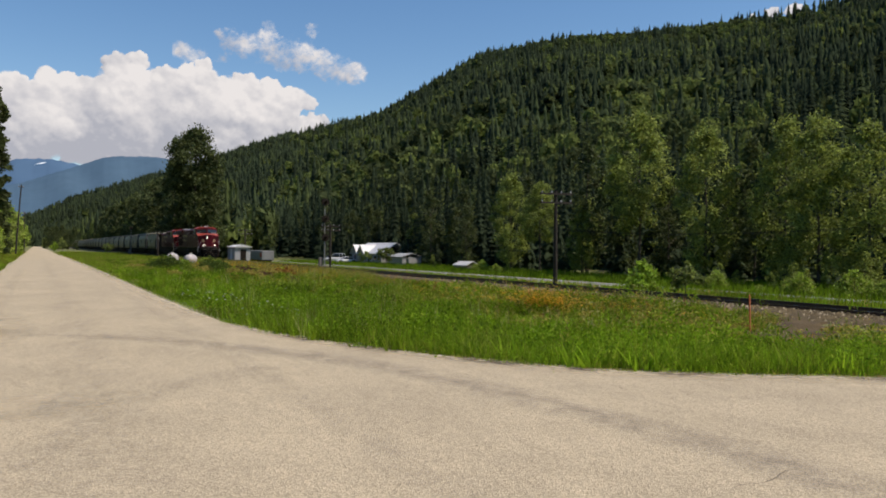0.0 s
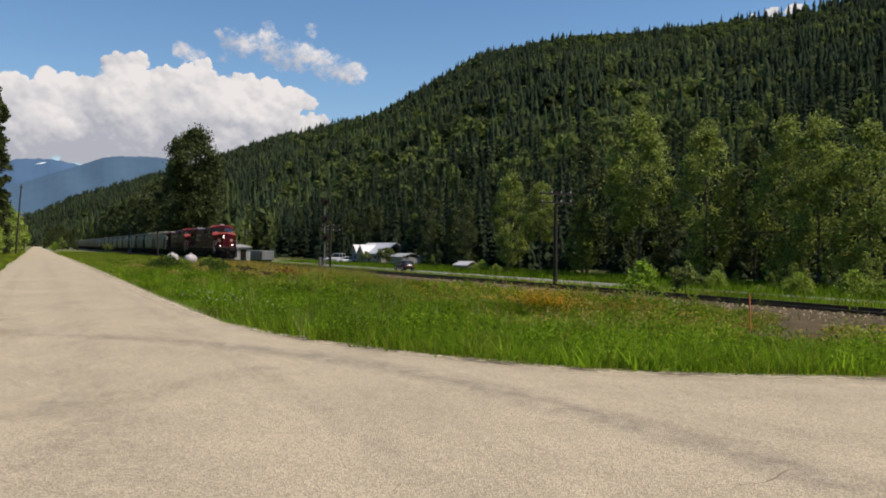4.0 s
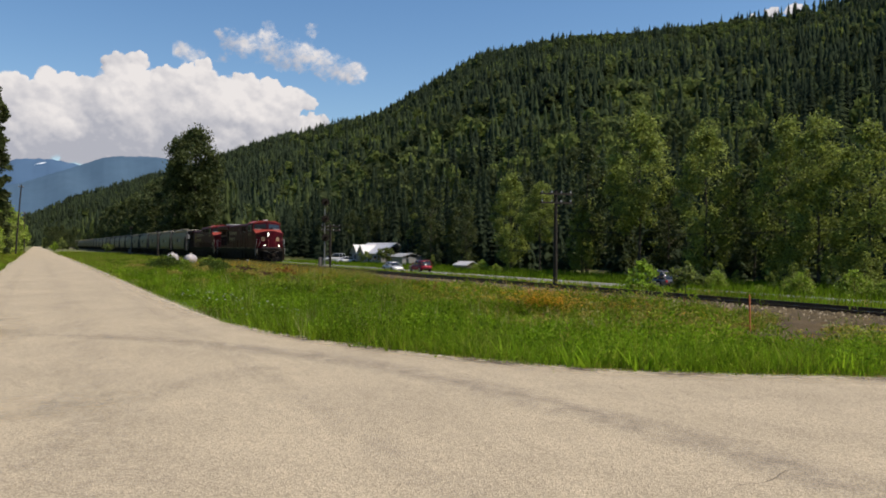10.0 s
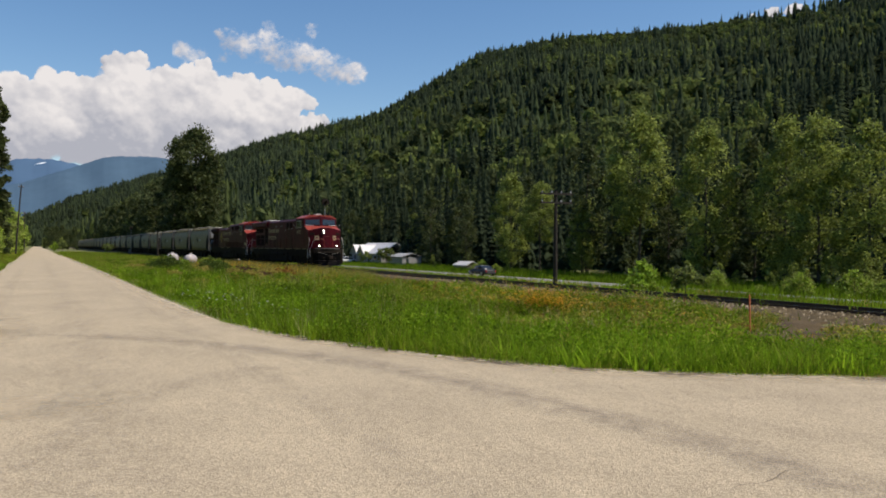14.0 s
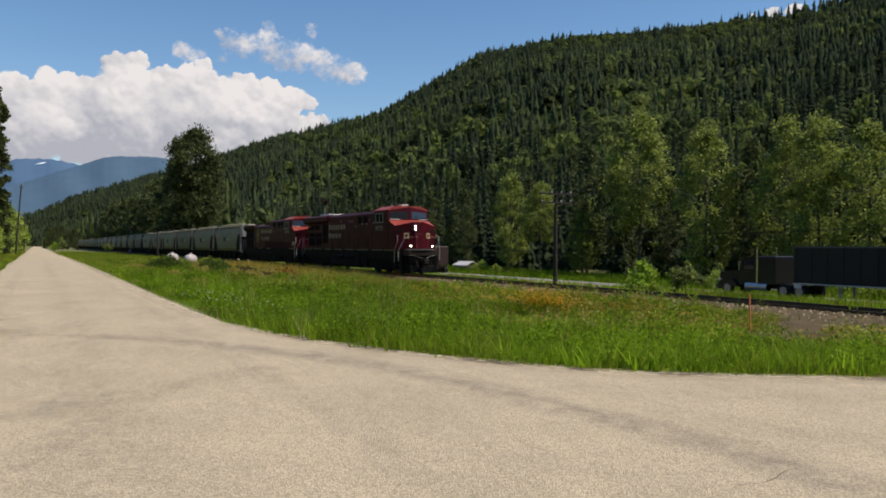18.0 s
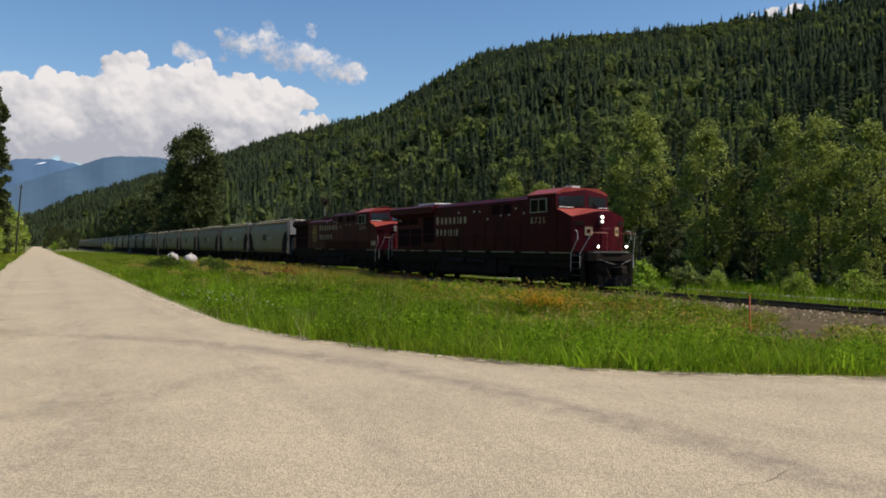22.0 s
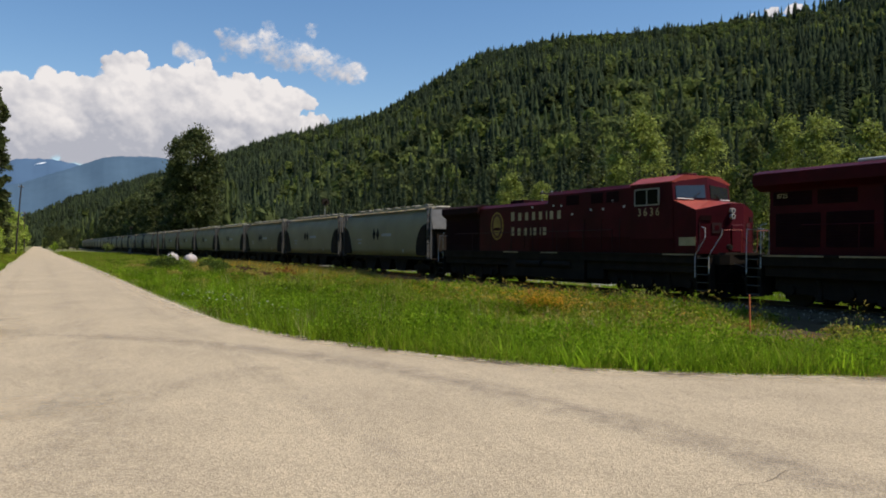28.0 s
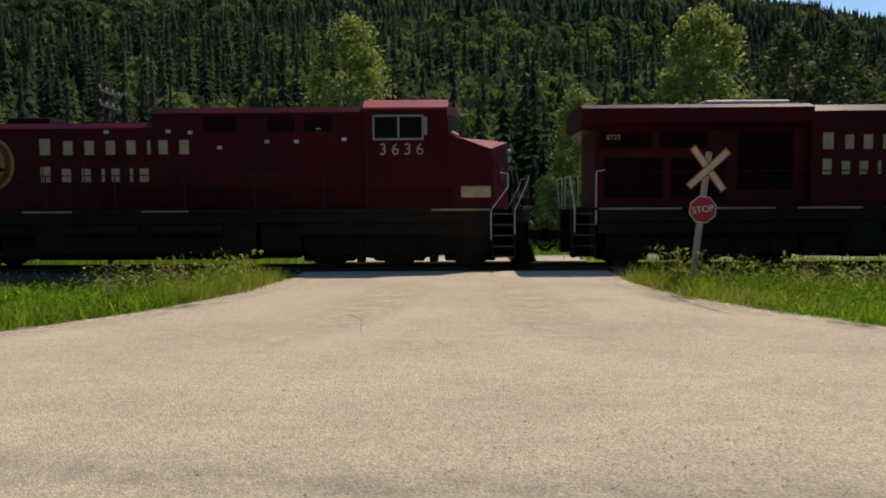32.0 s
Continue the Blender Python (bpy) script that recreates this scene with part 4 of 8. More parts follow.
def hopper(label):
    """A covered potash hopper of 15.5 m: y = 0 at its leading coupler face."""
    L = 15.5
    car = thing("hopper_car", pose(RAIL_X, 0, 0), label, "hopper car", "train")
    bm = bmesh.new()
    y0, y1 = 0.88, L - 0.88
    half = [(-1.44, 1.25), (-1.52, 1.7), (-1.555, 2.2), (-1.555, 2.75), (-1.52, 3.2), (-1.44, 3.6), (-1.3, 3.92), (-1.1, 4.16), (-0.8, 4.32)]
    prism(bm, half + [(-a_, z_) for a_, z_ in reversed(half)], y0, y1)
    bm.normal_update()
    # End faces are coloured dark, as if recessed in shade.
    for f_ in bm.faces:
        f_.material_index = int(abs(f_.normal.y) > 0.9)
    bmesh.ops.split_edges(bm, edges=[e for e in bm.edges if any(f_.material_index for f_ in e.link_faces)])
    part("body", bm, [HOPPER, END_SHADE], car, "faded beige round-sided steel body streaked with dust", smooth=True)
    # roof edge and hatches
    bm = boxes((-1.4, -0.95, y0 - 0.05, y1 + 0.05, 4.3, 4.34), (0.95, 1.4, y0 - 0.05, y1 + 0.05, 4.3, 4.34))
    for y in np.arange(y0 + 0.6, y1 - 1.0, 1.55):
        box(bm, -0.5, 0.5, y, y + 1.0, 4.32, 4.42, bev=0.03)
        tube(bm, (-0.95, y + 0.4, 4.34), (-0.95, y + 0.4, 4.5), 0.025, n=5)
        box(bm, -1.1, -0.7, y + 0.1, y + 0.7, 4.46, 4.5)
    part("roof_walk", bm, HOPPER_ROOF, car, "pale roof walkway and hatches")
    # black bell-shaped panels imitate the shade in the end recesses
    for ya, sgn in ((y0, 1), (y1, -1)):
        bm = bmesh.new()
        pts = [(0.0, 1.3), (1.2, 1.33), (1.34, 1.5), (1.36, 1.85), (1.24, 2.3), (1.0, 2.7), (0.66, 3.05), (0.32, 3.2), (0.0, 3.25)]
        vs = [bm.verts.new((-1.566, ya + sgn * a, z)) for a, z in pts]
        vs2 = [bm.verts.new((-1.4, ya + sgn * a, z)) for a, z in pts]
        bm.faces.new(vs)
        for i in range(len(pts)):
            bm.faces.new((vs[i], vs[(i + 1) % len(pts)], vs2[(i + 1) % len(pts)], vs2[i]))
        bmesh.ops.recalc_face_normals(bm, faces=bm.faces)
        part("end_panel", bm, BLACK, car, "black bell-shaped panel standing in for a shaded end recess")
    # brand diamonds and small data bars
    for yy in (8.9, 8.25):
        bm = bmesh.new()
        vs = [bm.verts.new((-1.568, yy + a, z)) for a, z in ((0.0, 3.12), (0.27, 2.7), (0.0, 2.28), (-0.27, 2.7))]
        bm.faces.new(vs)
        vs2 = [bm.verts.new((-1.555, v.co.y, v.co.z)) for v in vs]
        for i in range(4):
            bm.faces.new((vs[i], vs[(i + 1) % 4], vs2[(i + 1) % 4], vs2[i]))
        bmesh.ops.recalc_face_normals(bm, faces=bm.faces)
        part("diamond_mark", bm, BLACK, car, "black diamond mark")
    for q in ((6.0, 7.6, 2.55, 2.75), (11.2, 12.0, 2.3, 2.4), (11.3, 11.9, 2.05, 2.15), (4.0, 4.2, 1.5, 1.7)):
        part("data_bar", boxes((-1.566, -1.555, *q)), GREY, car, "faded grey data bar")
    # end frames and ladders
    for ya, sgn in ((y0, -1), (y1, 1)):
        for sx in (-1.45, 1.45):
            bm = bmesh.new()
            box(bm, sx - 0.05, sx + 0.05, ya + sgn * 0.5 - 0.04, ya + sgn * 0.5 + 0.04, 1.1, 4.25)
            box(bm, sx - 0.05, sx + 0.05, ya + sgn * 0.05 - 0.04, ya + sgn * 0.05 + 0.04, 1.1, 4.25)
            for z in np.arange(1.2, 4.4, 0.42):
                box(bm, sx - 0.03, sx + 0.03, min(ya, ya + sgn * 0.55), max(ya, ya + sgn * 0.55), z, z + 0.035)
            part("ladder", bm, LADDER, car, "dark steel end ladder")
        bm = bmesh.new()
        prism(bm, [(ya, 2.95), (ya, 4.15), (ya + sgn * 0.1, 4.15), (ya + sgn * 0.38, 2.95)], -1.25, 1.25, axis="x")
        part("end_sheet", bm, END_SHADE, car, "end sheet coloured dark for the shade between cars")
        # Solid black block imitates shade in the bay below the slope.
        bm = bmesh.new()
        prism(bm, [(ya, 1.14), (ya, 2.945), (ya + sgn * 0.2, 2.945), (ya + sgn * 0.45, 1.14)], -0.9, 0.9, axis="x")
        part("slope_bay", bm, BLACK, car, "black block standing in for the shaded bay under the end sheet")
        part("end_platform", boxes((-1.5, 1.5, min(ya, ya + sgn * 0.7), max(ya, ya + sgn * 0.7), 1.02, 1.138)), BLACK, car)
    bm = boxes((-1.4, 1.4, y0, y1, 1.05, 1.28), (-0.3, 0.3, 0.5, L - 0.5, 0.85, 1.1))
    part("side_sill", bm, BLACK, car)
    for yc in (5.2, 7.75, 10.3):
        bm = bmesh.new()
        prism(bm, [(yc - 1.1, 1.1), (yc + 1.1, 1.1), (yc + 0.62, 0.27), (yc - 0.62, 0.27)], -1.2, 1.2, axis="x")
        part("discharge_chute", bm, BLACK, car)
    for yc in (2.2, L - 2.2):
        for sx in (-1.05, 1.05):
            bm = bmesh.new()
            prism(bm, [(yc - 1.15, 0.42), (yc + 1.15, 0.42), (yc + 1.1, 0.66), (yc + 0.3, 0.8), (yc - 0.3, 0.8), (yc - 1.1, 0.66)], sx - 0.08, sx + 0.08, axis="x")
            part("bogie_frame", bm, BLACK, car)
        add_wheels(car, [yc - 0.88, yc + 0.88], z=0.46, key=False)
        part("bolster", boxes((-0.95, 0.95, yc - 0.95, yc + 0.95, 0.2, 0.84), bev=0.04), BLACK, car)
    coupler(0.0, -1, car)
    coupler(L, 1, car)
    return car


# place of the second engine's cab front along the track, by time
RUN_T = [0, 3, 6, 9, 13, 17, 20, 23, 28, 31, 32]
RUN_Y = [138.9, 130.6, 121.2, 109.7, 92.1, 73.9, 60.0, 45.6, 21.1, 5.5, 0.15]
lead = locomotive(True, "dark red lead diesel locomotive with lit headlights")
second = locomotive(False, "grimy dark red second diesel locomotive, lights off")
cars = [hopper("beige covered hopper car with blackened end recesses")]
for k in range(24):
    cars.append(copy_thing(cars[0], pose(RAIL_X, 0, 0)))
# the first car alone has a bare galvanised end and pale ladders
for ch in cars[0].children:
    if ch.name.split(".")[0] in ("end_sheet", "ladder"):
        ch.data = ch.data.copy()
        ch.data.materials[0] = GALV

# ---- vegetation ----


def conifer_template(layers, per, rng):
    """A narrow spire: stacked ragged skirts of drooping boughs round a leader."""
    V, F = [], []
    for j in range(layers):
        h0 = 0.03 + 0.88 * j / layers
        r = (1 - h0) ** 0.92 * (0.8 + 0.4 * rng.random())
        ox, oy = 0.09 * rng.normal(), 0.09 * rng.normal()
        i = len(V)
        V.append((0.2 * ox, 0.2 * oy, min(1.03, h0 + 1.9 / layers)))
        for k in range(per):
            a = 2 * math.pi * (k + 0.5 * (j % 2) + 0.35 * rng.random()) / per
            rr = r * (1.1 if k % 2 else 0.58) * (0.75 + 0.5 * rng.random())
            V.append((rr * math.cos(a) + ox * r, rr * math.sin(a) + oy * r, h0 + (-0.02 if k % 2 else 0.05) + 0.03 * rng.normal()))
        for k in range(per):
            F.append((i, i + 1 + k, i + 1 + (k + 1) % per))
    return np.array(V), np.array(F)


def spruce_template(layers, per, rng):
    """A spruce of single drooping boughs, each a bent kite, thinning to the leader."""
    V, F = [], []
    for j in range(layers):
        f = (j + 0.5 * rng.random()) / layers
        h0 = 0.05 + 0.93 * f
        r = (1 - f) ** 0.85 * (0.75 + 0.4 * rng.random()) + 0.03
        for k in range(per):
            a = 2 * math.pi * (k + 0.5 * (j % 2) + 0.6 * rng.random()) / per
            q = r * (0.65 + 0.55 * rng.random())
            w = 0.2 + 0.1 * rng.random()
            dz = 0.02 + 0.035 * rng.random()
            c, d = math.cos(a), math.sin(a)
            i = len(V)
            V += [(0, 0, h0 + 0.045), (q * (0.5 * c - w * d), q * (0.5 * d + w * c), h0 - 0.01), (q * c, q * d, h0 - dz), (q * (0.5 * c + w * d), q * (0.5 * d - w * c), h0 - 0.01)]
            F += [(i, i + 1, i + 2), (i, i + 2, i + 3)]
    return np.array(V), np.array(F)


def broad_template(n, size, rng):
    """Leaf tufts scattered in a lumpy egg, denser to the outside."""
    d = rng.normal(size=(n, 3))
    d /= np.linalg.norm(d, axis=1)[:, None]
    lump = 0.78 + 0.22 * np.sin(d[:, 0] * 4 + 1) * np.sin(d[:, 1] * 5 + d[:, 2] * 4)
    r = (0.55 + 0.45 * rng.random(n) ** 0.5) * lump
    c = d * r[:, None] * np.array([1, 1, 0.47]) + np.array([0, 0, 0.55])
    c[:, :2] *= (1.05 - 0.45 * np.clip(c[:, 2:3] - 0.5, 0, 1))
    t1 = rng.normal(size=(n, 3))
    t1 /= np.linalg.norm(t1, axis=1)[:, None]
    t2 = np.cross(t1, d + 0.4 * rng.normal(size=(n, 3)))
    t2 /= np.linalg.norm(t2, axis=1)[:, None] + 1e-9
    s = size * (0.6 + 0.8 * rng.random((n, 1)))
    sc = np.array([1, 1, 0.5])
    V = np.stack([c + t1 * s * sc, c - 0.5 * t1 * s * sc + 0.87 * t2 * s * sc, c - 0.5 * t1 * s * sc - 0.87 * t2 * s * sc], 1).reshape(-1, 3)
    return V, np.arange(3 * n).reshape(n, 3)


def scatter(name, x, y, z, hgt, rad, templates, mats, pick_mat, label, category="trees"):
    """Many trees joined as one stand."""
    Vs, Fs, Ms = [], [], []
    base = 0
    which = RNG.integers(0, len(templates), len(x))
    rot = RNG.random(len(x)) * 2 * math.pi
    for k, (tv, tf) in enumerate(templates):
        m = which == k
        n = int(m.sum())
        if not n:
            continue
        c, s = np.cos(rot[m])[:, None], np.sin(rot[m])[:, None]
        px_ = (tv[None, :, 0] * c - tv[None, :, 1] * s) * rad[m][:, None] + x[m][:, None]
        py_ = (tv[None, :, 0] * s + tv[None, :, 1] * c) * rad[m][:, None] + y[m][:, None]
        pz_ = tv[None, :, 2] * hgt[m][:, None] + z[m][:, None]
        Vs.append(np.stack([px_, py_, pz_], -1).reshape(-1, 3))
        f = tf[None] + (np.arange(n) * len(tv))[:, None, None] + base
        Fs.append(f.reshape(-1, 3))
        Ms.append(np.repeat(pick_mat[m], len(tf)))
        base += n * len(tv)
    ob = soup(name, np.concatenate(Vs), np.concatenate(Fs), mats, np.concatenate(Ms))
    return tagged(ob, label, category, kind="stuff")


def patchy(x, y, s):
    return np.sin(x / s + 1.7 * np.sin(y / s * 0.7)) * np.sin(y / s * 1.1 + 2.1 * np.sin(x / s * 0.6 + 1)) + 0.4 * np.sin(x / s * 3.1 + y / s * 2.3)


CON_FAR = [conifer_template(5, 8, RNG) for _ in range(8)]
CON_NEAR = [conifer_template(9, 10, RNG) for _ in range(5)]
SPRUCE = [spruce_template(17, 8, RNG) for _ in range(5)]
BRO_FAR = [broad_template(54, 0.33, RNG) for _ in range(5)]
BRO_MID = [broad_template(210, 0.18, RNG) for _ in range(5)]
# hillside forest
n = 25000
a = np.radians(RNG.uniform(-3.5, 124, n))
rc = np.interp(np.degrees(a), AZ, CREST)
rf = np.clip(80.0 / np.maximum(np.sin(np.clip(a, 0.035, 3)), 0.05), 80, 900)
u = RNG.random(n)
r = np.sqrt(rf ** 2 + u * ((rc * 1.04) ** 2 - rf ** 2))
keep = RNG.random(n) < np.clip((np.degrees(a) + 30) / 60, 0.55, 1) * np.where(r > 0.97 * rc, 1, 0.94)
a, r, rc = a[keep], r[keep], rc[keep]
x, y = r * np.sin(a), r * np.cos(a)
z = hill_z(x, y) - 0.8
pt = patchy(x, y, 55.0) + 0.35 * RNG.normal(size=len(x))
up = (r - 80) / rc
is_b = (pt > np.where(up > 0.93, 1.0, 0.4)) | (RNG.random(len(x)) < 0.12)
c = ~is_b
tone = np.clip((patchy(x, y, 90.0) * 0.8 + 1.45 + RNG.normal(size=len(x)) * 0.9), 0, 3).astype(int)
nr = r < 300
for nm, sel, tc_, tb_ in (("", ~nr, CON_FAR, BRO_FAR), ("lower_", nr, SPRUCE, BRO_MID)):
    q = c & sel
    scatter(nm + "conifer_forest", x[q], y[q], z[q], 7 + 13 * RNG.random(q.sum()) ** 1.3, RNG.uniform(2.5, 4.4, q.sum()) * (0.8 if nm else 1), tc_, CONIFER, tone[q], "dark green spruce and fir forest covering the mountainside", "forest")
    q = is_b & sel
    scatter(nm + "broadleaf_forest", x[q], y[q], z[q], RNG.uniform(7, 13, q.sum()), RNG.uniform(3.6, 5.6, q.sum()) * (0.85 if nm else 1), tb_, DECID, np.clip(tone[q], 0, 2), "lighter green birch and aspen patches on the mountainside", "forest")
# closer stand on the low spur across the valley's end
n = 5200
a = np.radians(RNG.uniform(-3.5, 17, n))
rc = np.interp(np.degrees(a), AZ, CREST)
r = np.sqrt(RNG.uniform(900 ** 2, (rc * 1.03) ** 2))
x, y = r * np.sin(a), r * np.cos(a)
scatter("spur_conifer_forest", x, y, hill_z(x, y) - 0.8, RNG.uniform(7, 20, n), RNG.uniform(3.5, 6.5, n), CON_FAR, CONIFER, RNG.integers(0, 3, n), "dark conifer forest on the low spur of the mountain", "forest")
# wooded strip past the houses and along the far track
n = 2600
x = np.concatenate([RNG.uniform(29, 62, n // 2), RNG.uniform(-70, -7, n // 2)])
y = np.concatenate([RNG.uniform(205, 900, n // 2), 170 + 800 * RNG.random(n // 2) ** 1.5])
z = ground_z(x, y) - 0.3
b = RNG.random(n) < 0.6
for nm, q, tb_ in (("", b & (y > 420), BRO_FAR), ("near_", b & (y <= 420), BRO_MID)):
    scatter(nm + "valley_broadleaf_wood", x[q], y[q], z[q], np.where(x[q] > 0, RNG.uniform(9, 19, q.sum()), RNG.uniform(5, 10, q.sum())), RNG.uniform(2.5, 4.5, q.sum()), tb_, DECID, RNG.integers(0, 3, q.sum()), "green broadleaf wood along the far track", "wood")
b = ~b & (x > 0)
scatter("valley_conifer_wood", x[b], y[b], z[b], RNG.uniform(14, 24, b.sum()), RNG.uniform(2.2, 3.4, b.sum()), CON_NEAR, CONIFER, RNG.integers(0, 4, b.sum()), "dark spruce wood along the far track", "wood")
# dark conifers standing between the broadleaf trees behind the highway
n = 300
x, y = RNG.uniform(76, 104, n), RNG.uniform(-110, 330, n)
z = np.where(x > 80, hill_z(x, y), ground_z(x, y)) - 0.3
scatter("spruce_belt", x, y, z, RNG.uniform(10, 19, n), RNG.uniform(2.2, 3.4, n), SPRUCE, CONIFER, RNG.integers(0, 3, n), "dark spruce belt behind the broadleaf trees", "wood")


# Saplings added to darken sunlit gaps under the edge trees.
n = 420
x, y = RNG.uniform(67.5, 84, n), RNG.uniform(-60, 200, n)
z = np.where(x > 80, hill_z(x, y), ground_z(x, y)) - 0.3
scatter("young_spruce_understorey", x, y, z, RNG.uniform(2.5, 8.0, n), RNG.uniform(1.3, 2.4, n), CON_NEAR, CONIFER, RNG.integers(0, 2, n), "dark young spruces added to imitate the shade under the trees", "wood")
n = 70
x, y = RNG.uniform(71, 80, n), RNG.uniform(104, 260, n)
scatter("dark_spruce_stand", x, y, ground_z(x, y) - 0.3, RNG.uniform(11, 20, n), RNG.uniform(2.2, 3.2, n), SPRUCE, CONIFER, RNG.integers(0, 2, n), "dark spruces crowding behind the farmhouse", "wood")


def crown_mesh(name, rng, h, rad, clumps, leaves, size, mats, low=0.22, col=False):
    """Leaf quads gathered in clumps at the ends of limbs."""
    C = []
    for k in range(clumps):
        t = low + (1 - low) * (k + rng.random()) / clumps
        prof = math.sin(math.pi * min(1, (t - low) / (1 - low) * 0.86 + 0.14)) ** 0.7
        if col:
            prof = 0.75 if t < 0.85 else 0.75 * (1 - (t - 0.85) / 0.18)
        ang = rng.random() * 2 * math.pi
        d = rad * prof * (0.25 + 0.75 * rng.random() ** 0.6)
        C.append((d * math.cos(ang), d * math.sin(ang), t * h, rad * (0.2 + 0.17 * rng.random())))
    C = np.array(C)
    n = clumps * leaves
    ci = np.repeat(np.arange(clumps), leaves)
    d = rng.normal(size=(n, 3))
    d /= np.linalg.norm(d, axis=1)[:, None]
    P = C[ci, :3] + d * (C[ci, 3] * (0.15 + 1.0 * rng.random(n)))[:, None] * np.array([1, 1, 0.85])
    stray = rng.random(n) < 0.1
    P[stray] = np.array([0, 0, h * (low + 1) / 2]) + d[stray] * np.array([rad * 0.92, rad * 0.92, h * (1 - low) * 0.46]) * rng.uniform(0.5, 1.05, (int(stray.sum()), 1)) if not col else P[stray]
    t1 = rng.normal(size=(n, 3)) + np.array([0, 0, 0.3])
    t1 /= np.linalg.norm(t1, axis=1)[:, None]
    t2 = np.cross(t1, rng.normal(size=(n, 3)))
    t2 /= np.linalg.norm(t2, axis=1)[:, None] + 1e-9
    s = size * (0.6 + 0.8 * rng.random((n, 1)))
    V = np.stack([P + t1 * s, P + t2 * s * 0.6, P - t1 * s * 0.7, P - t2 * s * 0.6], 1).reshape(-1, 3)
    F = np.arange(4 * n).reshape(n, 4)
    ob = soup(name, V, F, mats, rng.integers(0, len(mats), n))
    return ob, C


def tree(kind, h, rad, rng, label, clumps=26, leaves=95, size=0.34, mats=None, low=0.2, col=False, trunk_r=0.2):
    t = thing(kind, pose(0, 0, 0), label, "tree")
    crown, C = crown_mesh("crown", rng, h, rad, clumps, leaves, size, mats, low, col)
    crown.parent = t
    top = h * 0.82
    bm = bmesh.new()
    rings = []
    for k in range(6):
        f = k / 5
        cx, cy, r_ = rng.normal() * 0.1 * f, rng.normal() * 0.1 * f, trunk_r * (1 - 0.86 * f)
        rings.append([bm.verts.new((cx + r_ * math.cos(q), cy + r_ * math.sin(q), -0.6 + (top + 0.6) * f)) for q in np.arange(7) * 2 * math.pi / 7])
    for r0, r1 in zip(rings[:-1], rings[1:]):
        for i in range(7):
            bm.faces.new((r0[i], r0[(i + 1) % 7], r1[(i + 1) % 7], r1[i]))
    part("trunk", bm, BARK, t, "grey-brown tapering trunk")
    for c_ in C[2:: max(1, len(C) // 5)]:
        bm = bmesh.new()
        tube(bm, (0, 0, max(0.4, c_[2] - 0.14 * h)), c_[:3], trunk_r * 0.3, trunk_r * 0.08, n=5, caps=False)
        part("limb", bm, BARK, t)
    return t


def put(src, x, y, s=1.0, zoff=0.0, rz=None, sz=None):
    z = float(ground_z(x, y)) if x < 80 else float(hill_z(x, y))
    return copy_thing(src, pose(x, y, z - 0.05 + zoff, 0, 0, RNG.uniform(0, 360) if rz is None else rz) @ Matrix.Diagonal((s, s, sz or s, 1)))


TR = np.random.default_rng(21)
cott = [tree("cottonwood", 17, 3.6, TR, "tall green cottonwood at the forest edge", 58, 210, 0.165, [LEAF[0], LEAF[1]], low_) for low_ in (0.36, 0.3, 0.1, 0.06)]
aspen = [tree("aspen", 14, 2.7, TR, "slender light green aspen at the forest edge", 42, 150, 0.175, [LEAF[1], LEAF[0]], 0.12) for _ in range(2)]
alder = [tree("alder", 9, 2.6, TR, "bushy light green alder", 22, 80, 0.23, [LEAF[0], LEAF[1]], 0.05, trunk_r=0.12) for _ in range(2)]
for k, s_ in enumerate(cott + aspen + alder):
    s_.matrix_basis = pose(69 + 1.5 * (k % 3), -52 - 8.0 * k, -1.9)
# trees that can be told apart, then the stand between them
spots = [(67, 83, 1.05, 4), (65, 81.5, 0.55, 2), (66, 71.5, 1.18, 1), (66, 61, 1.0, 2), (67, 51.5, 0.98, 3), (66, 47, 0.95, 2), (66, 42, 0.88, 3), (64.5, 90.5, 0.76, 0), (64, 97.5, 0.87, 2), (66, 128, 0.85, 4), (64.5, 112, 0.62, 5),
         (66, 9, 1.12, 1), (64, -10, 0.75, 2), (66, -21, 1.15, 0), (65, -27.5, 1.05, 4), (66, -32.5, 1.08, 5), (68, 56, 0.9, 4), (68, 77, 0.95, 5)]
# Dark-leaved copies put the shade between lit crowns into leaf colour.
duller = [tree("cottonwood", 17, 3.6, TR, "tall forest-edge cottonwood with leaves darkened for shade", 44, 90, 0.24, [LEAF[2]], 0.06) for _ in range(2)]
for k, s_ in enumerate(duller):
    s_.matrix_basis = pose(68 + k, -40 - 8 * k, -1.9)
for x, y, s, k in spots:
    put((cott + duller)[k], x, y, s)
for k in range(56):
    x, y = RNG.uniform(69, 77), RNG.uniform(-90, 300)
    if 126 < y < 168 and x < 72 or 100 < y < 114 and x < 68:
        continue
    if 12 < y < 44:
        continue
    src = (cott + aspen + alder)[int(RNG.integers(0, 8))] if k % 5 == 0 else duller[k % 2]
    put(src, x, y, RNG.uniform(0.6, 0.95))
for k in range(16):
    put(alder[k % 2], RNG.uniform(60.5, 64), RNG.uniform(-30, 16), RNG.uniform(0.45, 0.8))
for k in range(8):
    put(alder[k % 2], RNG.uniform(61, 64), RNG.uniform(18, 54), RNG.uniform(0.3, 0.55))
for k in range(26):
    put(alder[k % 2], RNG.uniform(56.5, 62), RNG.uniform(-60, 125), RNG.uniform(0.14, 0.3))
thicket = [tree("bush", 1.9, 1.7, TR, "low rounded green bush at the forest edge", 22, 110, 0.11, [LEAF[1], LEAF[3]], 0.02, trunk_r=0.05) for _ in range(2)]
for k, s_ in enumerate(thicket):
    s_.matrix_basis = pose(55.5, 28 + 3.5 * k, float(ground_z(55.5, 28)) - 0.05)
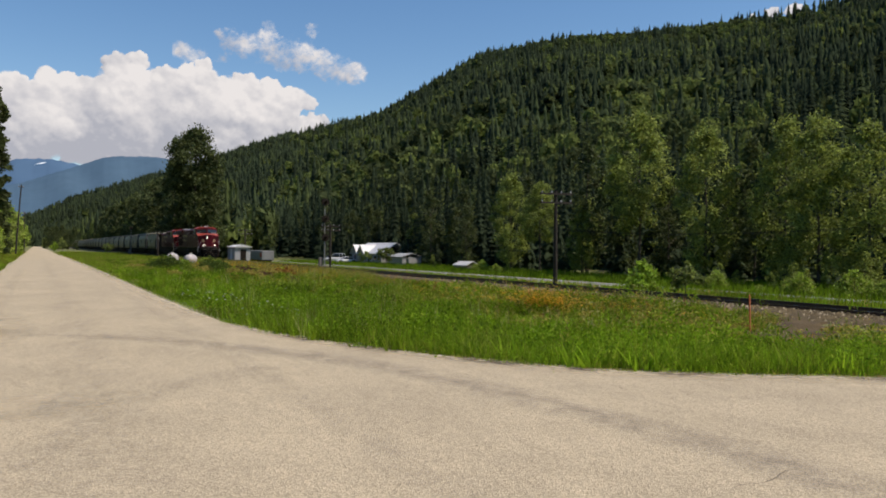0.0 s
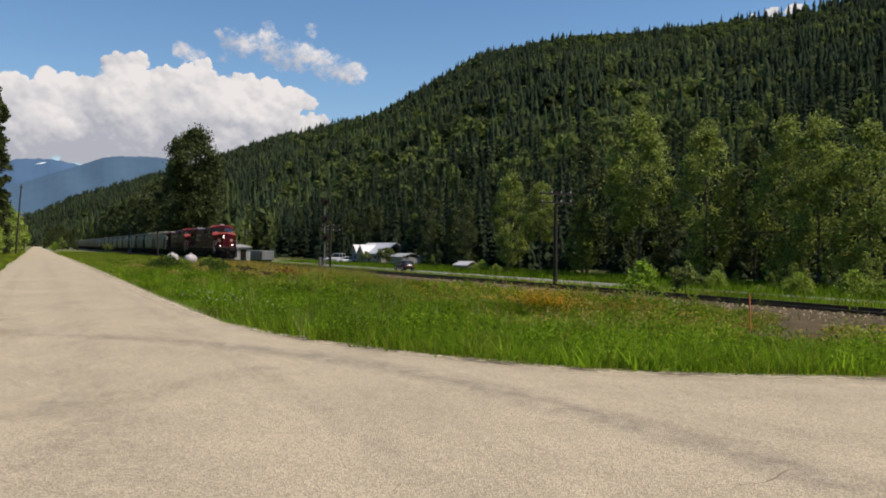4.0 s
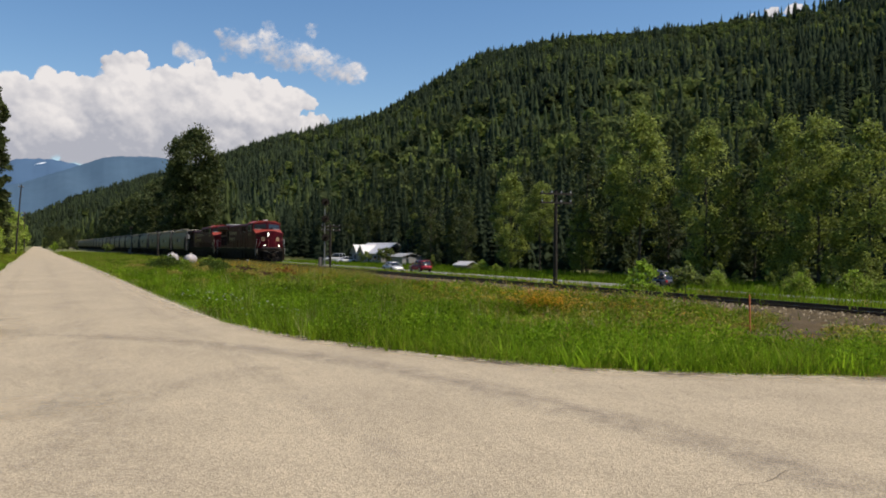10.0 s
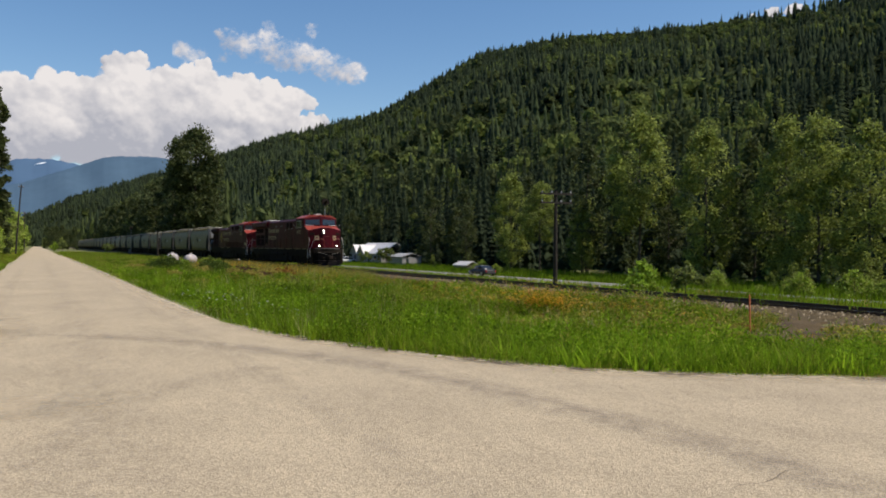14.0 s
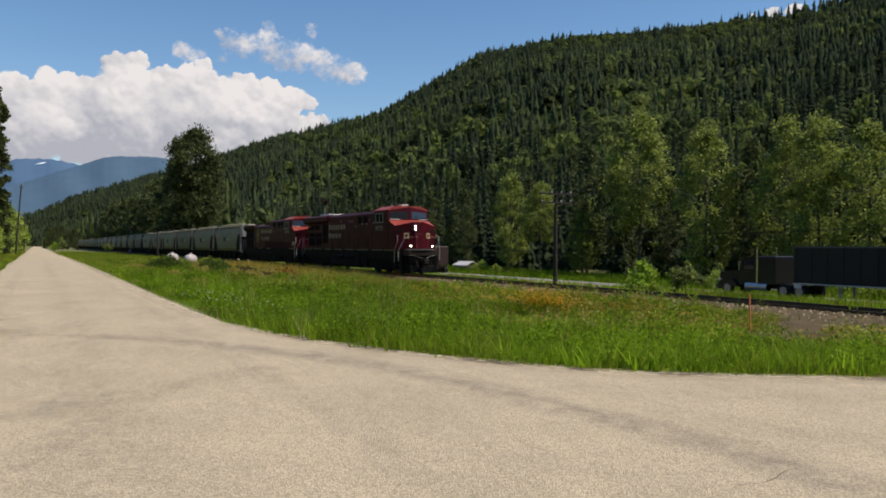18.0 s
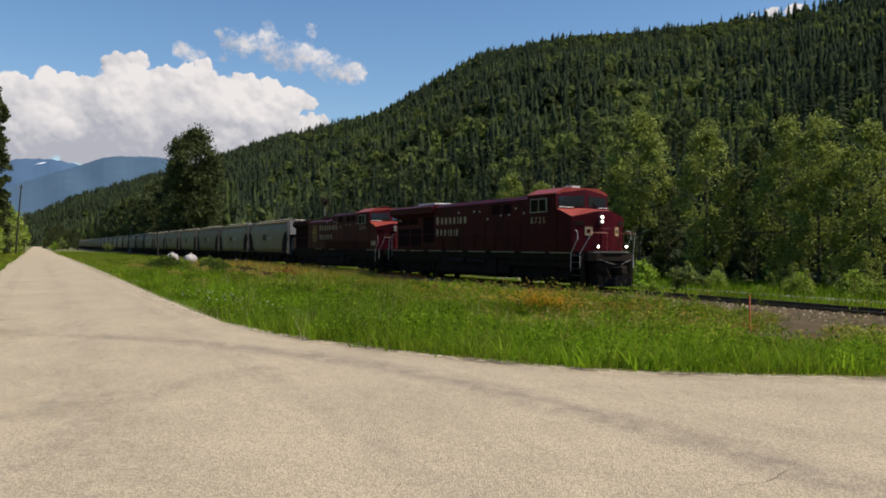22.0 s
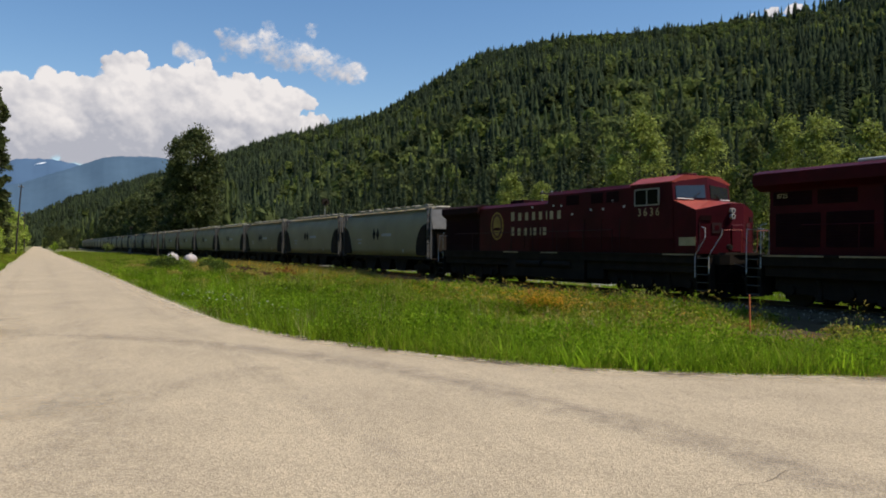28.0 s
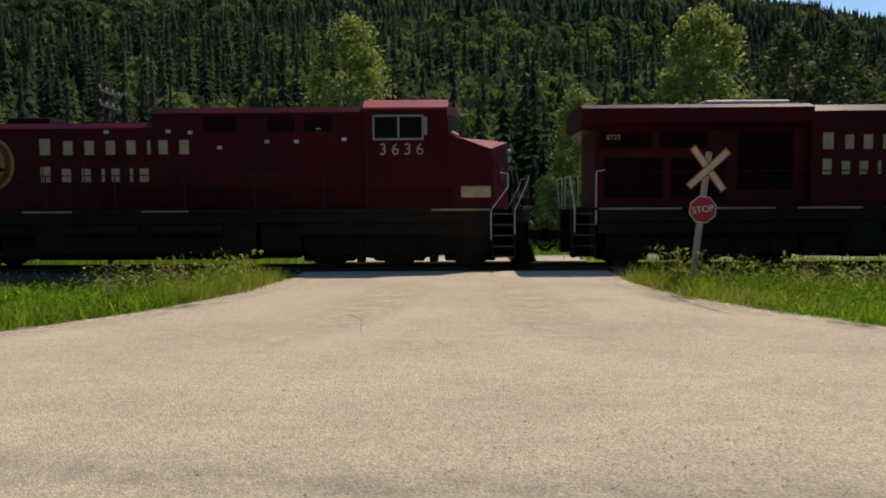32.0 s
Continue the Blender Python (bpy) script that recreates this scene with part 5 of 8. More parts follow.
for x, y, s in ((55, 33.2, 0.42), (55.2, 36.3, 0.46), (55, 40.8, 0.4), (55.3, 45, 0.16), (55, 24, 0.3), (55, 16, 0.35), (54.8, 8, 0.3), (55, 2, 0.35), (58, 96, 0.4), (58, 92, 0.3)):
    put(thicket[int(y) % 2], x, y, s * 2.1)
# shrubs between track and highway
bright = tree("shrub", 2.2, 1.15, TR, "bright green leafy shrub beside the tracks", 14, 90, 0.13, [LEAF[3]], 0.06, trunk_r=0.04)
bright.matrix_basis = pose(36, 38.9, float(ground_z(36, 38.9)))
dull = tree("small_tree", 2.3, 1.25, TR, "small dull green tree beside the tracks", 14, 80, 0.12, [LEAF[0], LEAF[2]], 0.4, trunk_r=0.06)
dull.matrix_basis = pose(36, 34.9, float(ground_z(36, 34.9))) @ Matrix.Scale(0.88, 4)
put(thicket[0], 54.6, 49.2, 0.8)
put(dull, 13.2, 172, 1.15)
put(dull, 7.4, 262, 1.3)
put(bright, 5.6, 280, 1.2)
put(dull, 60.5, 136, 1.7)
put(dull, 60.0, 146, 1.3)
for x, y, s in ((11.9, 79.5, 0.42), (13.0, 78.5, 0.36), (14.6, 77.5, 0.44), (15.6, 79, 0.4), (12.4, 76.5, 0.3), (16.4, 74.0, 0.34)):
    put(thicket[int(x) % 2], x, y, s)
# single big cottonwood by the far track, poplar and bushes left of the road
big = tree("big_cottonwood", 28.0, 7.2, TR, "very tall dark cottonwood standing alone by the track", 140, 190, 0.32, [LEAF[2]], 0.06, True, trunk_r=0.5)
big.matrix_basis = pose(31.6, 176, -0.9)
pop = tree("lombardy_poplar", 24.5, 2.3, TR, "tall dark columnar poplar beside the road", 170, 90, 0.27, [LEAF[2]], 0.04, True, trunk_r=0.3)
pop.matrix_basis = pose(-5.0, 121, 0.2) @ Matrix.Diagonal((1, 1, 0.94, 1))
hazel = tree("hazel_bush", 9, 2.8, TR, "bright green leafy bush beside the road", 26, 100, 0.26, [LEAF[3], LEAF[1]], 0.03, trunk_r=0.1)
hazel.matrix_basis = pose(-6.0, 147, 0.2) @ Matrix.Scale(0.85, 4)
for x, y, s in ((-4.6, 108, 0.46), (-4.7, 112, 0.58), (-4.9, 116, 0.66), (-5.0, 165, 1.0), (-5.4, 185, 1.25), (-5.2, 205, 1.35), (-5.1, 230, 1.2), (-4.8, 262, 1.3), (-4.8, 300, 1.35), (-4.6, 345, 1.4), (-4.6, 140, 0.68), (-7.2, 158, 0.95), (-7.0, 176, 1.05)):
    put(hazel, x, y, s)
shady = [tree("shady_cottonwood", 17, 4.0, TR, "dark green cottonwood crowding the far track", 34, 130, 0.3, [LEAF[2]], 0.04) for _ in range(2)]
for k, s_ in enumerate(shady):
    s_.matrix_basis = pose(32.5, 190 + 12 * k, -1.0)
# shady trees beside the far track, and those closing the road's end
for k in range(26):
    put(shady[k % 2], RNG.uniform(27.6, 31.5), 186 + 5.4 * k + RNG.uniform(-2, 2), RNG.uniform(0.85, 1.3))
for k in range(30):
    put(shady[k % 2], RNG.uniform(25.9, 27.8), 199 + 5.0 * k + RNG.uniform(-2, 2), RNG.uniform(0.75, 1.05))
for k in range(12):
    put(shady[k % 2] if k % 3 else alder[0], 4.0 + 1.0 * k, RNG.uniform(350, 430), RNG.uniform(0.45, 0.65))
put(pop, -6.5, 117, 0.95)
put(pop, -8.5, 126, 1.0)
for k in range(26):
    put(alder[k % 2], RNG.uniform(-9, -4.4), RNG.uniform(112, 330), RNG.uniform(0.6, 0.85))
for k in range(10):
    put(alder[k % 2], RNG.uniform(27, 40), RNG.uniform(196, 260), RNG.uniform(0.9, 1.6))
for k in range(6):
    put(cott[k % 3], RNG.uniform(30, 44), RNG.uniform(195, 250), RNG.uniform(0.8, 1.2))


def blades(name, x, y, h, w, mats, idx, label, lean=0.35, per=6, spread=0.18):
    """Tufts of narrow pointed blades."""
    n = len(x)
    rx = np.repeat(x, per) + RNG.normal(size=n * per) * spread
    ry = np.repeat(y, per) + RNG.normal(size=n * per) * spread
    hh = np.repeat(h, per) * RNG.uniform(0.55, 1.15, n * per)
    ww = np.repeat(w, per) * RNG.uniform(0.6, 1.3, n * per)
    rz = ground_z(rx, ry) - 0.05
    a = RNG.random(n * per) * 2 * math.pi
    b = RNG.random(n * per) * 2 * math.pi
    ln = lean * hh * RNG.random(n * per)
    P0 = np.stack([rx - np.cos(a) * ww, ry - np.sin(a) * ww, rz], 1)
    P1 = np.stack([rx + np.cos(a) * ww, ry + np.sin(a) * ww, rz], 1)
    mx, my = rx + np.cos(b) * ln * 0.4, ry + np.sin(b) * ln * 0.4
    P2 = np.stack([mx + np.cos(a) * ww * 0.7, my + np.sin(a) * ww * 0.7, rz + hh * 0.62], 1)
    P3 = np.stack([rx + np.cos(b) * ln, ry + np.sin(b) * ln, rz + hh], 1)
    V = np.stack([P0, P1, P3], 1).reshape(-1, 3)
    i = np.arange(n * per)[:, None] * 3
    F = i + np.array([[0, 1, 2]])
    ob = soup(name, V, F, mats, np.repeat(idx, per))
    return tagged(ob, label, "grass", kind="stuff")


def bare_bank(x, y):
    """1 on the bare earth bank that runs from the weeds up to the ballast, falling to 0 at its ragged edge."""
    ax, ay, bx, by = 14.7, 10.9, 19.8, 14.7
    f = np.clip(((x - ax) * (bx - ax) + (y - ay) * (by - ay)) / ((bx - ax) ** 2 + (by - ay) ** 2), 0, 1)
    d = np.hypot(x - ax - f * (bx - ax), y - ay - f * (by - ay))
    return np.clip(1 - d / (0.95 + 0.25 * np.sin(x * 3.1 + y * 1.3) + 0.2 * np.sin(y * 5.3)), 0, 1)


def verge_mask(x, y):
    """True on the grassed ground between the road, the side road and the ballast."""
    off = (x > road_edge(y) + 0.08 + 0.06 * np.sin(y * 1.7)) & (x < 19.75)
    ed = 0.1 * np.sin(x * 3.1) + 0.06 * np.sin(x * 9.0 + 1)
    return off & (bare_bank(x, y) < 0.2) & ((y > side_edge_left(x) + 0.12 + ed) | (y < side_edge_right(x) - 0.12 + ed))


def worn_strip(x, y):
    """Low where a trodden line leads through the weeds to the stake."""
    return np.where((np.abs(x * 14.3 - y * 17.2) / 22.4 < 0.5) & (x > 13) & (x < 17.4), 0.4, 1.0)


def grass_tones(x, y, n):
    """0 green, 1 fresh, 2 dry, 4 dark, 5 rust by patches, more dry stalks towards the track."""
    p = patchy(x * 1.0, y, 2.6) + RNG.normal(size=n) * 0.55
    back = smooth01((x - 10.5) / 5.5) * smooth01((y - 9) / 8)
    idx = np.where(p > 0.35, 1, 0)
    idx = np.where(p < -0.7, 4, idx)
    idx = np.where(RNG.random(n) < 0.03 + 0.6 * back * np.clip(0.6 + 0.6 * patchy(x, y, 3.7), 0, 1), 2, idx)
    idx = np.where((RNG.random(n) < 0.01 + 0.03 * back), 5, idx)
    return idx


N = 50000
x, y = RNG.uniform(4.2, 19.6, N), RNG.uniform(-30, 46, N)
m = verge_mask(x, y)
d = np.hypot(x, y)
m &= RNG.random(N) < np.clip(22 / d, 0.35, 1)
x, y, d = x[m], y[m], d[m]
n = len(x)
hh = 0.34 + 0.16 * patchy(x, y, 3.0) + 0.1 * RNG.random(n) + 0.22 * smooth01((x - 8) / 5)
edge = np.minimum(np.abs(y - side_edge_left(x)), np.abs(y - side_edge_right(x)))
hh = 0.52 * np.clip(hh, 0.16, 0.85) * (0.45 + 0.55 * smooth01(edge / 0.9))
hh *= np.where(x > 17.6, 0.45, 1.0) * np.where((x > 16.0) & (np.abs(y - 13) < 2.2), 0.5, 1.0)
bare = (x > 15.5) & (y > 11.0) & (y < 14.4) & (RNG.random(n) < 0.8)
hh = np.where(bare, 0.02, hh) * worn_strip(x, y)
blades("verge_grass", x, y, hh, 0.0026 + 0.0002 * d, BLADE, grass_tones(x, y, n), "lush uneven green verge grass with dry stalks", per=9, spread=0.2, lean=0.8)
N = 26000
x, y = RNG.uniform(4.25, 19.6, N), 46 + 174 * RNG.random(N) ** 1.4
n = N
blades("far_verge_grass", x, y, (0.3 + 0.06 * patchy(x, y, 6) + 0.1 * RNG.random(n)) * (0.35 + 0.65 * smooth01((x - 4.2) / 2.2)), 0.011 + 0.0003 * y, BLADE, np.where(np.hypot((x - 14.6) / 3.0, (y - 62) / 11) + 0.35 * patchy(x, y, 2.5) < 0.9, RNG.choice([2, 5, 3, 7], n, p=[0.4, 0.15, 0.1, 0.35]), RNG.choice([0, 1, 2, 7, 4], n, p=[0.26, 0.26, 0.12, 0.26, 0.1])), "green grass strip between the road and the track", per=5, spread=0.5)
N = 16000
x, y = RNG.uniform(25.4, 43.4, N), RNG.uniform(-60, 170, N)
m = (y > side_edge_left(x) + 0.3) | (y < side_edge_right(x) - 0.3)
x, y = x[m], y[m]
n = len(x)
blades("trackside_grass", x, y, 0.28 + 0.08 * patchy(x, y, 5) + 0.1 * RNG.random(n) + 0.3 * smooth01((x - 36) / 5), np.full(n, 0.05), BLADE, np.where(RNG.random(n) < 0.15, 2, np.where(RNG.random(n) < 0.4, 1, 0)), "short green grass between the track and the highway", per=5, spread=0.4)
N = 9000
x, y = RNG.uniform(51.8, 66, N), RNG.uniform(-60, 180, N)
n = len(x)
blades("forest_edge_grass", x, y, 0.4 + 0.5 * RNG.random(n), np.full(n, 0.06), BLADE, np.where(RNG.random(n) < 0.5, 4, 0), "tall grass along the forest edge", per=6, spread=0.5)
N = 10500
x, y = -2.45 - 9 * RNG.random(N) ** 1.3, np.concatenate([RNG.uniform(25, 220, 9000), RNG.uniform(-12, 25, 1500)])
blades("left_verge_grass", x, y, (0.25 + 0.25 * RNG.random(N)) * (0.35 + 0.65 * smooth01((-2.5 - x) / 2.2)), 0.014 + 0.0004 * np.abs(y), BLADE, RNG.choice([0, 1, 2, 7, 5], N, p=[0.25, 0.3, 0.15, 0.25, 0.05]), "green and yellowish grass along the road", per=6, spread=0.35)
# orange hawkweed heads and a rust-brown dock patch
xs, ys, ks = [], [], []
for cx, cy, sx, sy, cnt in ((12.5, 17.2, 0.45, 0.9, 170), (12.6, 20.0, 1.3, 2.4, 60), (13.8, 17.0, 1.6, 2.6, 50), (14.4, 31.0, 0.6, 1.2, 70), (12.8, 56, 1.2, 4, 60), (11.5, 30.0, 2.0, 3.0, 60), (17.5, 44.0, 0.7, 2.0, 90)):
    xs.append(RNG.normal(cx, sx, cnt))
    ys.append(RNG.normal(cy, sy, cnt))
    ks.append(np.full(cnt, 5 if cx in (17.5, 14.4, 12.8) else 3))
x, y, k_ = np.concatenate(xs), np.concatenate(ys), np.concatenate(ks)
m = verge_mask(x, y) & (x < 18.4) & (worn_strip(x, y) > 0.9)
x, y, k_ = x[m], y[m], k_[m]
V, F = [], []
hz = ground_z(x, y) + RNG.uniform(0.4, 0.72, len(x))
th = RNG.random((len(x), 6)) * 2 * math.pi
rad = RNG.uniform(0.03, 0.08, (len(x), 6))
ox, oy, oz = RNG.normal(size=(len(x), 6)) * 0.12, RNG.normal(size=(len(x), 6)) * 0.12, RNG.normal(size=(len(x), 6)) * 0.1
P = np.stack([x[:, None] + ox, y[:, None] + oy, hz[:, None] + oz], -1)
Q = [P + np.stack([np.cos(th + q) * rad, np.sin(th + q) * rad, 0.5 * rad * math.sin(3 * q)], -1) for q in (0, 2.1, 4.2)]
V = np.stack(Q, 2).reshape(-1, 3)
tagged(soup("wildflowers", V, np.arange(len(V)).reshape(-1, 3), BLADE, np.repeat(k_, 6)), "orange and rust wildflower heads in the verge", "flowers", kind="stuff")
# tan and rusty grass in drifts along the back of the verge
N = 7000
x, y = RNG.uniform(13.5, 19.4, N), 22 + 58 * RNG.random(N) ** 1.2
m = verge_mask(x, y) & (patchy(x, y, 3.4) + 0.4 * RNG.normal(size=N) > 0.15)
x, y = x[m], y[m]
blades("tan_grass", x, y, RNG.uniform(0.3, 0.52, len(x)) * np.where((y > 47) & (x > 14.5), 1.7, 1.0), 0.006 + 0.0003 * y, BLADE, RNG.choice([2, 7, 5, 3], len(x), p=[0.45, 0.3, 0.12, 0.13]), "tan and rusty dry grass in drifts beside the track", lean=0.6, per=6, spread=0.2)
# a few yellow-flowered plants on the bare bank
x, y = RNG.uniform(15.4, 18.6, 60), RNG.uniform(11.2, 14.4, 60)
m = bare_bank(x, y) > 0.3
x, y = x[m], y[m]
blades("bank_plants", x, y, RNG.uniform(0.1, 0.24, len(x)), np.full(len(x), 0.012), BLADE, RNG.choice([4, 0, 3, 6], len(x)), "sparse yellow-flowered plants on the bare bank", lean=0.9, per=7, spread=0.08)
# tall seeding weeds by the crossing and along the ballast
x = np.concatenate([RNG.uniform(15.6, 18.6, 100), RNG.uniform(16.8, 19.3, 70), RNG.uniform(15.5, 19.3, 120)])
y = np.concatenate([RNG.uniform(4.3, 8.0, 100), RNG.uniform(11, 30, 70), RNG.uniform(-11, -4.6, 120)])
m = verge_mask(x, y)
x, y = x[m], y[m]
tall_ = RNG.uniform(0.5, 0.95, len(x))
blades("tall_weeds", x, y, tall_, np.full(len(x), 0.006), BLADE, RNG.choice([0, 4, 2, 0], len(x)), "tall thin seeding weeds by the crossing", lean=0.25, per=5, spread=0.12)
per = 22
ci = np.repeat(np.arange(len(x)), per)
C = np.stack([x[ci] + RNG.normal(size=len(ci)) * 0.1, y[ci] + RNG.normal(size=len(ci)) * 0.1, ground_z(x[ci], y[ci]) + tall_[ci] * RNG.uniform(0.45, 1.05, len(ci))], 1)
t1 = RNG.normal(size=(len(ci), 3)) * 0.03 * RNG.uniform(0.5, 1.3, (len(ci), 1))
t2 = RNG.normal(size=(len(ci), 3)) * 0.012
V = np.stack([C + t1, C + t2, C - t1, C - t2], 1).reshape(-1, 3)
tagged(soup("weed_seed_heads", V, np.arange(len(V)).reshape(-1, 4), BLADE, RNG.choice([6, 4, 2, 7, 4], len(x))[ci]), "leafy seed heads on the tall weeds", "weeds", kind="stuff")
# broad-leaved weed clumps at the road edge
x = np.concatenate([[8.2, 8.35, 8.1], RNG.uniform(5, 16, 60)])
y = np.concatenate([[8.75, 8.7, 8.9], side_edge_left(x[3:]) + RNG.uniform(0.3, 2.2, 60)])
blades("broadleaf_weeds", x, y, RNG.uniform(0.25, 0.45, len(x)), np.full(len(x), 0.05), BLADE, RNG.choice([1, 0, 1], len(x)), "clumps of broad-leaved weeds in the verge", lean=0.9, per=16, spread=0.14)

# bushy weed mounds in the verge
N = 12500
x, y = RNG.uniform(4.6, 19.7, N), RNG.uniform(-12, 60, N)
dens = 0.45 + 0.6 * np.exp(-((x - 14.6) / 2.6) ** 2 - ((y - 20) / 5.5) ** 2) + 0.35 * smooth01((x - 10) / 4)
m = verge_mask(x, y) & (RNG.random(N) < dens) 
m &= ~((x > 15.2) & (x < 18.6) & (y > 10.8) & (y < 14.2) & (RNG.random(N) < 0.85))
m &= ~((y > 30) & (RNG.random(N) < 0.65))
x, y = x[m], y[m]
per = 56
n = len(x)
hgt = RNG.uniform(0.22, 0.62, n) * smooth01(np.minimum(np.abs(y - side_edge_left(x)), np.abs(y - side_edge_right(x))) / 1.2 + 0.3) + 0.1 * np.exp(-((x - 14.6) / 2.6) ** 2 - ((y - 20) / 5.5) ** 2)
hgt *= worn_strip(x, y) * np.where((x > 18.0) & (y > 15), 0.5, 1.0) * np.where((x > 14.6) & (y > 6.0) & (y < 15.0), 0.4, 1.0) * np.where(y > 32, 0.6, 1.0)
ci = np.repeat(np.arange(n), per)
hgt *= np.clip(0.95 + 0.55 * patchy(x, y, 1.9), 0.45, 1.6)
rad = RNG.uniform(0.14, 0.4, n)
ang = RNG.random(n * per) * 2 * math.pi
rr = np.sqrt(RNG.random(n * per)) * rad[ci]
hz = RNG.random(n * per) ** 0.7 * hgt[ci] * (1 - 0.5 * (rr / rad[ci]) ** 2)
C = np.stack([x[ci] + rr * np.cos(ang), y[ci] + rr * np.sin(ang), ground_z(x[ci], y[ci]) + hz], 1)
t1 = RNG.normal(size=(n * per, 3)) + np.array([0, 0, 0.6])
t1 /= np.linalg.norm(t1, axis=1)[:, None]
t2 = np.cross(t1, RNG.normal(size=(n * per, 3)))
t2 /= np.linalg.norm(t2, axis=1)[:, None]
sz = (0.02 + 0.00095 * np.minimum(np.hypot(x, y), 30))[ci][:, None] * RNG.uniform(0.6, 1.4, (n * per, 1))
V = np.stack([C + t1 * sz * 1.25, C + t2 * sz * 0.42, C - t1 * sz, C - t2 * sz * 0.42], 1).reshape(-1, 3)
bk = smooth01((x - 8.5) / 4) * smooth01((y - 8) / 6)
tone_ = np.where(RNG.random(n) < bk * np.clip(0.55 + 0.5 * patchy(x, y, 1.6), 0.12, 0.95), RNG.choice([2, 7, 7, 2, 6, 5], n, p=[0.3, 0.3, 0.15, 0.1, 0.1, 0.05]), np.choose(np.clip(patchy(x, y, 0.55) * 1.1 + 1.4 + 0.6 * RNG.normal(size=n), 0, 3).astype(int), [4, 0, 0, 1]))
scrub = (x > 15.3) & (y > 10.6) & (y < 14.6)
tone_ = np.where(scrub & (RNG.random(n) < 0.6), RNG.choice([4, 2, 7, 0], n), tone_)
# One leaf in ten is recoloured, mostly paler, as a painted glint.
tagged(soup("verge_weeds", V, np.arange(4 * n * per).reshape(-1, 4), BLADE, np.where(RNG.random(n * per) < 0.1, RNG.choice([1, 8, 1, 0], n * per), tone_[ci])), "bushy leafy weed mounds in the verge", "weeds", kind="stuff")


def weed_mounds(name, cx, cy, rad, hgt, tones, label, leaves=420):
    """Rounded leafy mounds, each a dome of small leaves with brighter tips."""
    n = len(cx)
    ci = np.repeat(np.arange(n), leaves)
    ang = RNG.random(n * leaves) * 2 * math.pi
    rr = np.sqrt(RNG.random(n * leaves))
    lump = 1 + 0.28 * np.sin(3 * ang + cx[ci] * 7) * rr
    hz = np.sqrt(np.clip(1 - rr ** 2, 0, 1)) * (0.55 + 0.5 * RNG.random(n * leaves))
    X, Y = cx[ci] + rad[ci] * rr * lump * np.cos(ang), cy[ci] + rad[ci] * rr * lump * np.sin(ang)
    C = np.stack([X, Y, ground_z(X, Y) - 0.03 + hz * hgt[ci]], 1)
    t1 = RNG.normal(size=(n * leaves, 3)) + np.array([0, 0, 0.5])
    t1 /= np.linalg.norm(t1, axis=1)[:, None]
    t2 = np.cross(t1, RNG.normal(size=(n * leaves, 3)))
    t2 /= np.linalg.norm(t2, axis=1)[:, None]
    sz = (0.022 + 0.001 * np.minimum(np.hypot(cx, cy), 40))[ci][:, None] * RNG.uniform(0.6, 1.4, (n * leaves, 1))
    V = np.stack([C + t1 * sz * 1.3, C + t2 * sz * 0.45, C - t1 * sz, C - t2 * sz * 0.45], 1).reshape(-1, 3)
    tip = (hz > 0.85) & (RNG.random(n * leaves) < 0.4)
    return tagged(soup(name, V, np.arange(4 * n * leaves).reshape(-1, 4), BLADE, np.where(tip, RNG.choice([1, 8, 7], n * leaves), tones[ci])), label, "weeds", kind="stuff")


cx = np.concatenate([RNG.uniform(13.8, 17.0, 26), RNG.uniform(14.8, 16.4, 7), RNG.uniform(8.5, 17.5, 60), RNG.uniform(6.5, 17.5, 55)])
cy = np.concatenate([RNG.uniform(14.6, 18.6, 26), RNG.uniform(8.6, 10.2, 7), RNG.uniform(17, 36, 60), RNG.uniform(36, 95, 55)])
az_m = np.degrees(np.arctan2(cx, cy))
m = verge_mask(cx, cy) & ~((az_m > 48.3) & (az_m < 53.5) & (cy > 10.4))
cx, cy = cx[m], cy[m]
weed_mounds("leafy_mounds", cx, cy, RNG.uniform(0.4, 1.1, len(cx)), RNG.uniform(0.32, 0.62, len(cx)), np.where(cy > 36, RNG.choice([4, 4, 5, 2, 7], len(cx)), RNG.choice([0, 4, 4, 0, 7], len(cx))), "rounded leafy weed mounds standing out of the verge grass")
# dark scrub by the propane tanks, dull brown weeds further along
cx = np.concatenate([RNG.normal(8.9, 0.42, 9), RNG.normal(11.1, 0.32, 6), RNG.normal(11.9, 0.9, 12), np.array([11.8, 12.1, 13.9, 14.6])])
cy = np.concatenate([RNG.normal(60, 1.6, 9), RNG.normal(54, 1.2, 6), RNG.normal(48.5, 2.6, 12), np.array([38.9, 39.5, 38.0, 37.4])])
tone_ = np.concatenate([np.full(15, 9), RNG.choice([10, 10, 5, 2], 12), np.full(4, 10)])
weed_mounds("roadside_scrub", cx, cy, np.concatenate([RNG.uniform(0.6, 1.2, 15), RNG.uniform(0.5, 0.9, 12), np.full(4, 0.4)]), np.concatenate([RNG.uniform(0.75, 1.3, 15), RNG.uniform(0.45, 0.85, 12), np.full(4, 0.4)]), tone_, "dark green and dull brown scrub in the grass", leaves=700)
# tall yellow grass behind the scrub
N = 900
x, y = RNG.normal(15.2, 1.6, N), RNG.normal(63, 6.5, N)
m = verge_mask(x, y)
x, y = x[m], y[m]
blades("yellow_grass", x, y, RNG.uniform(0.55, 1.0, len(x)), np.full(len(x), 0.022), BLADE, RNG.choice([2, 3, 7, 6], len(x), p=[0.5, 0.14, 0.24, 0.12]), "tall yellow dry grass in a drift", lean=0.5, per=7, spread=0.3)
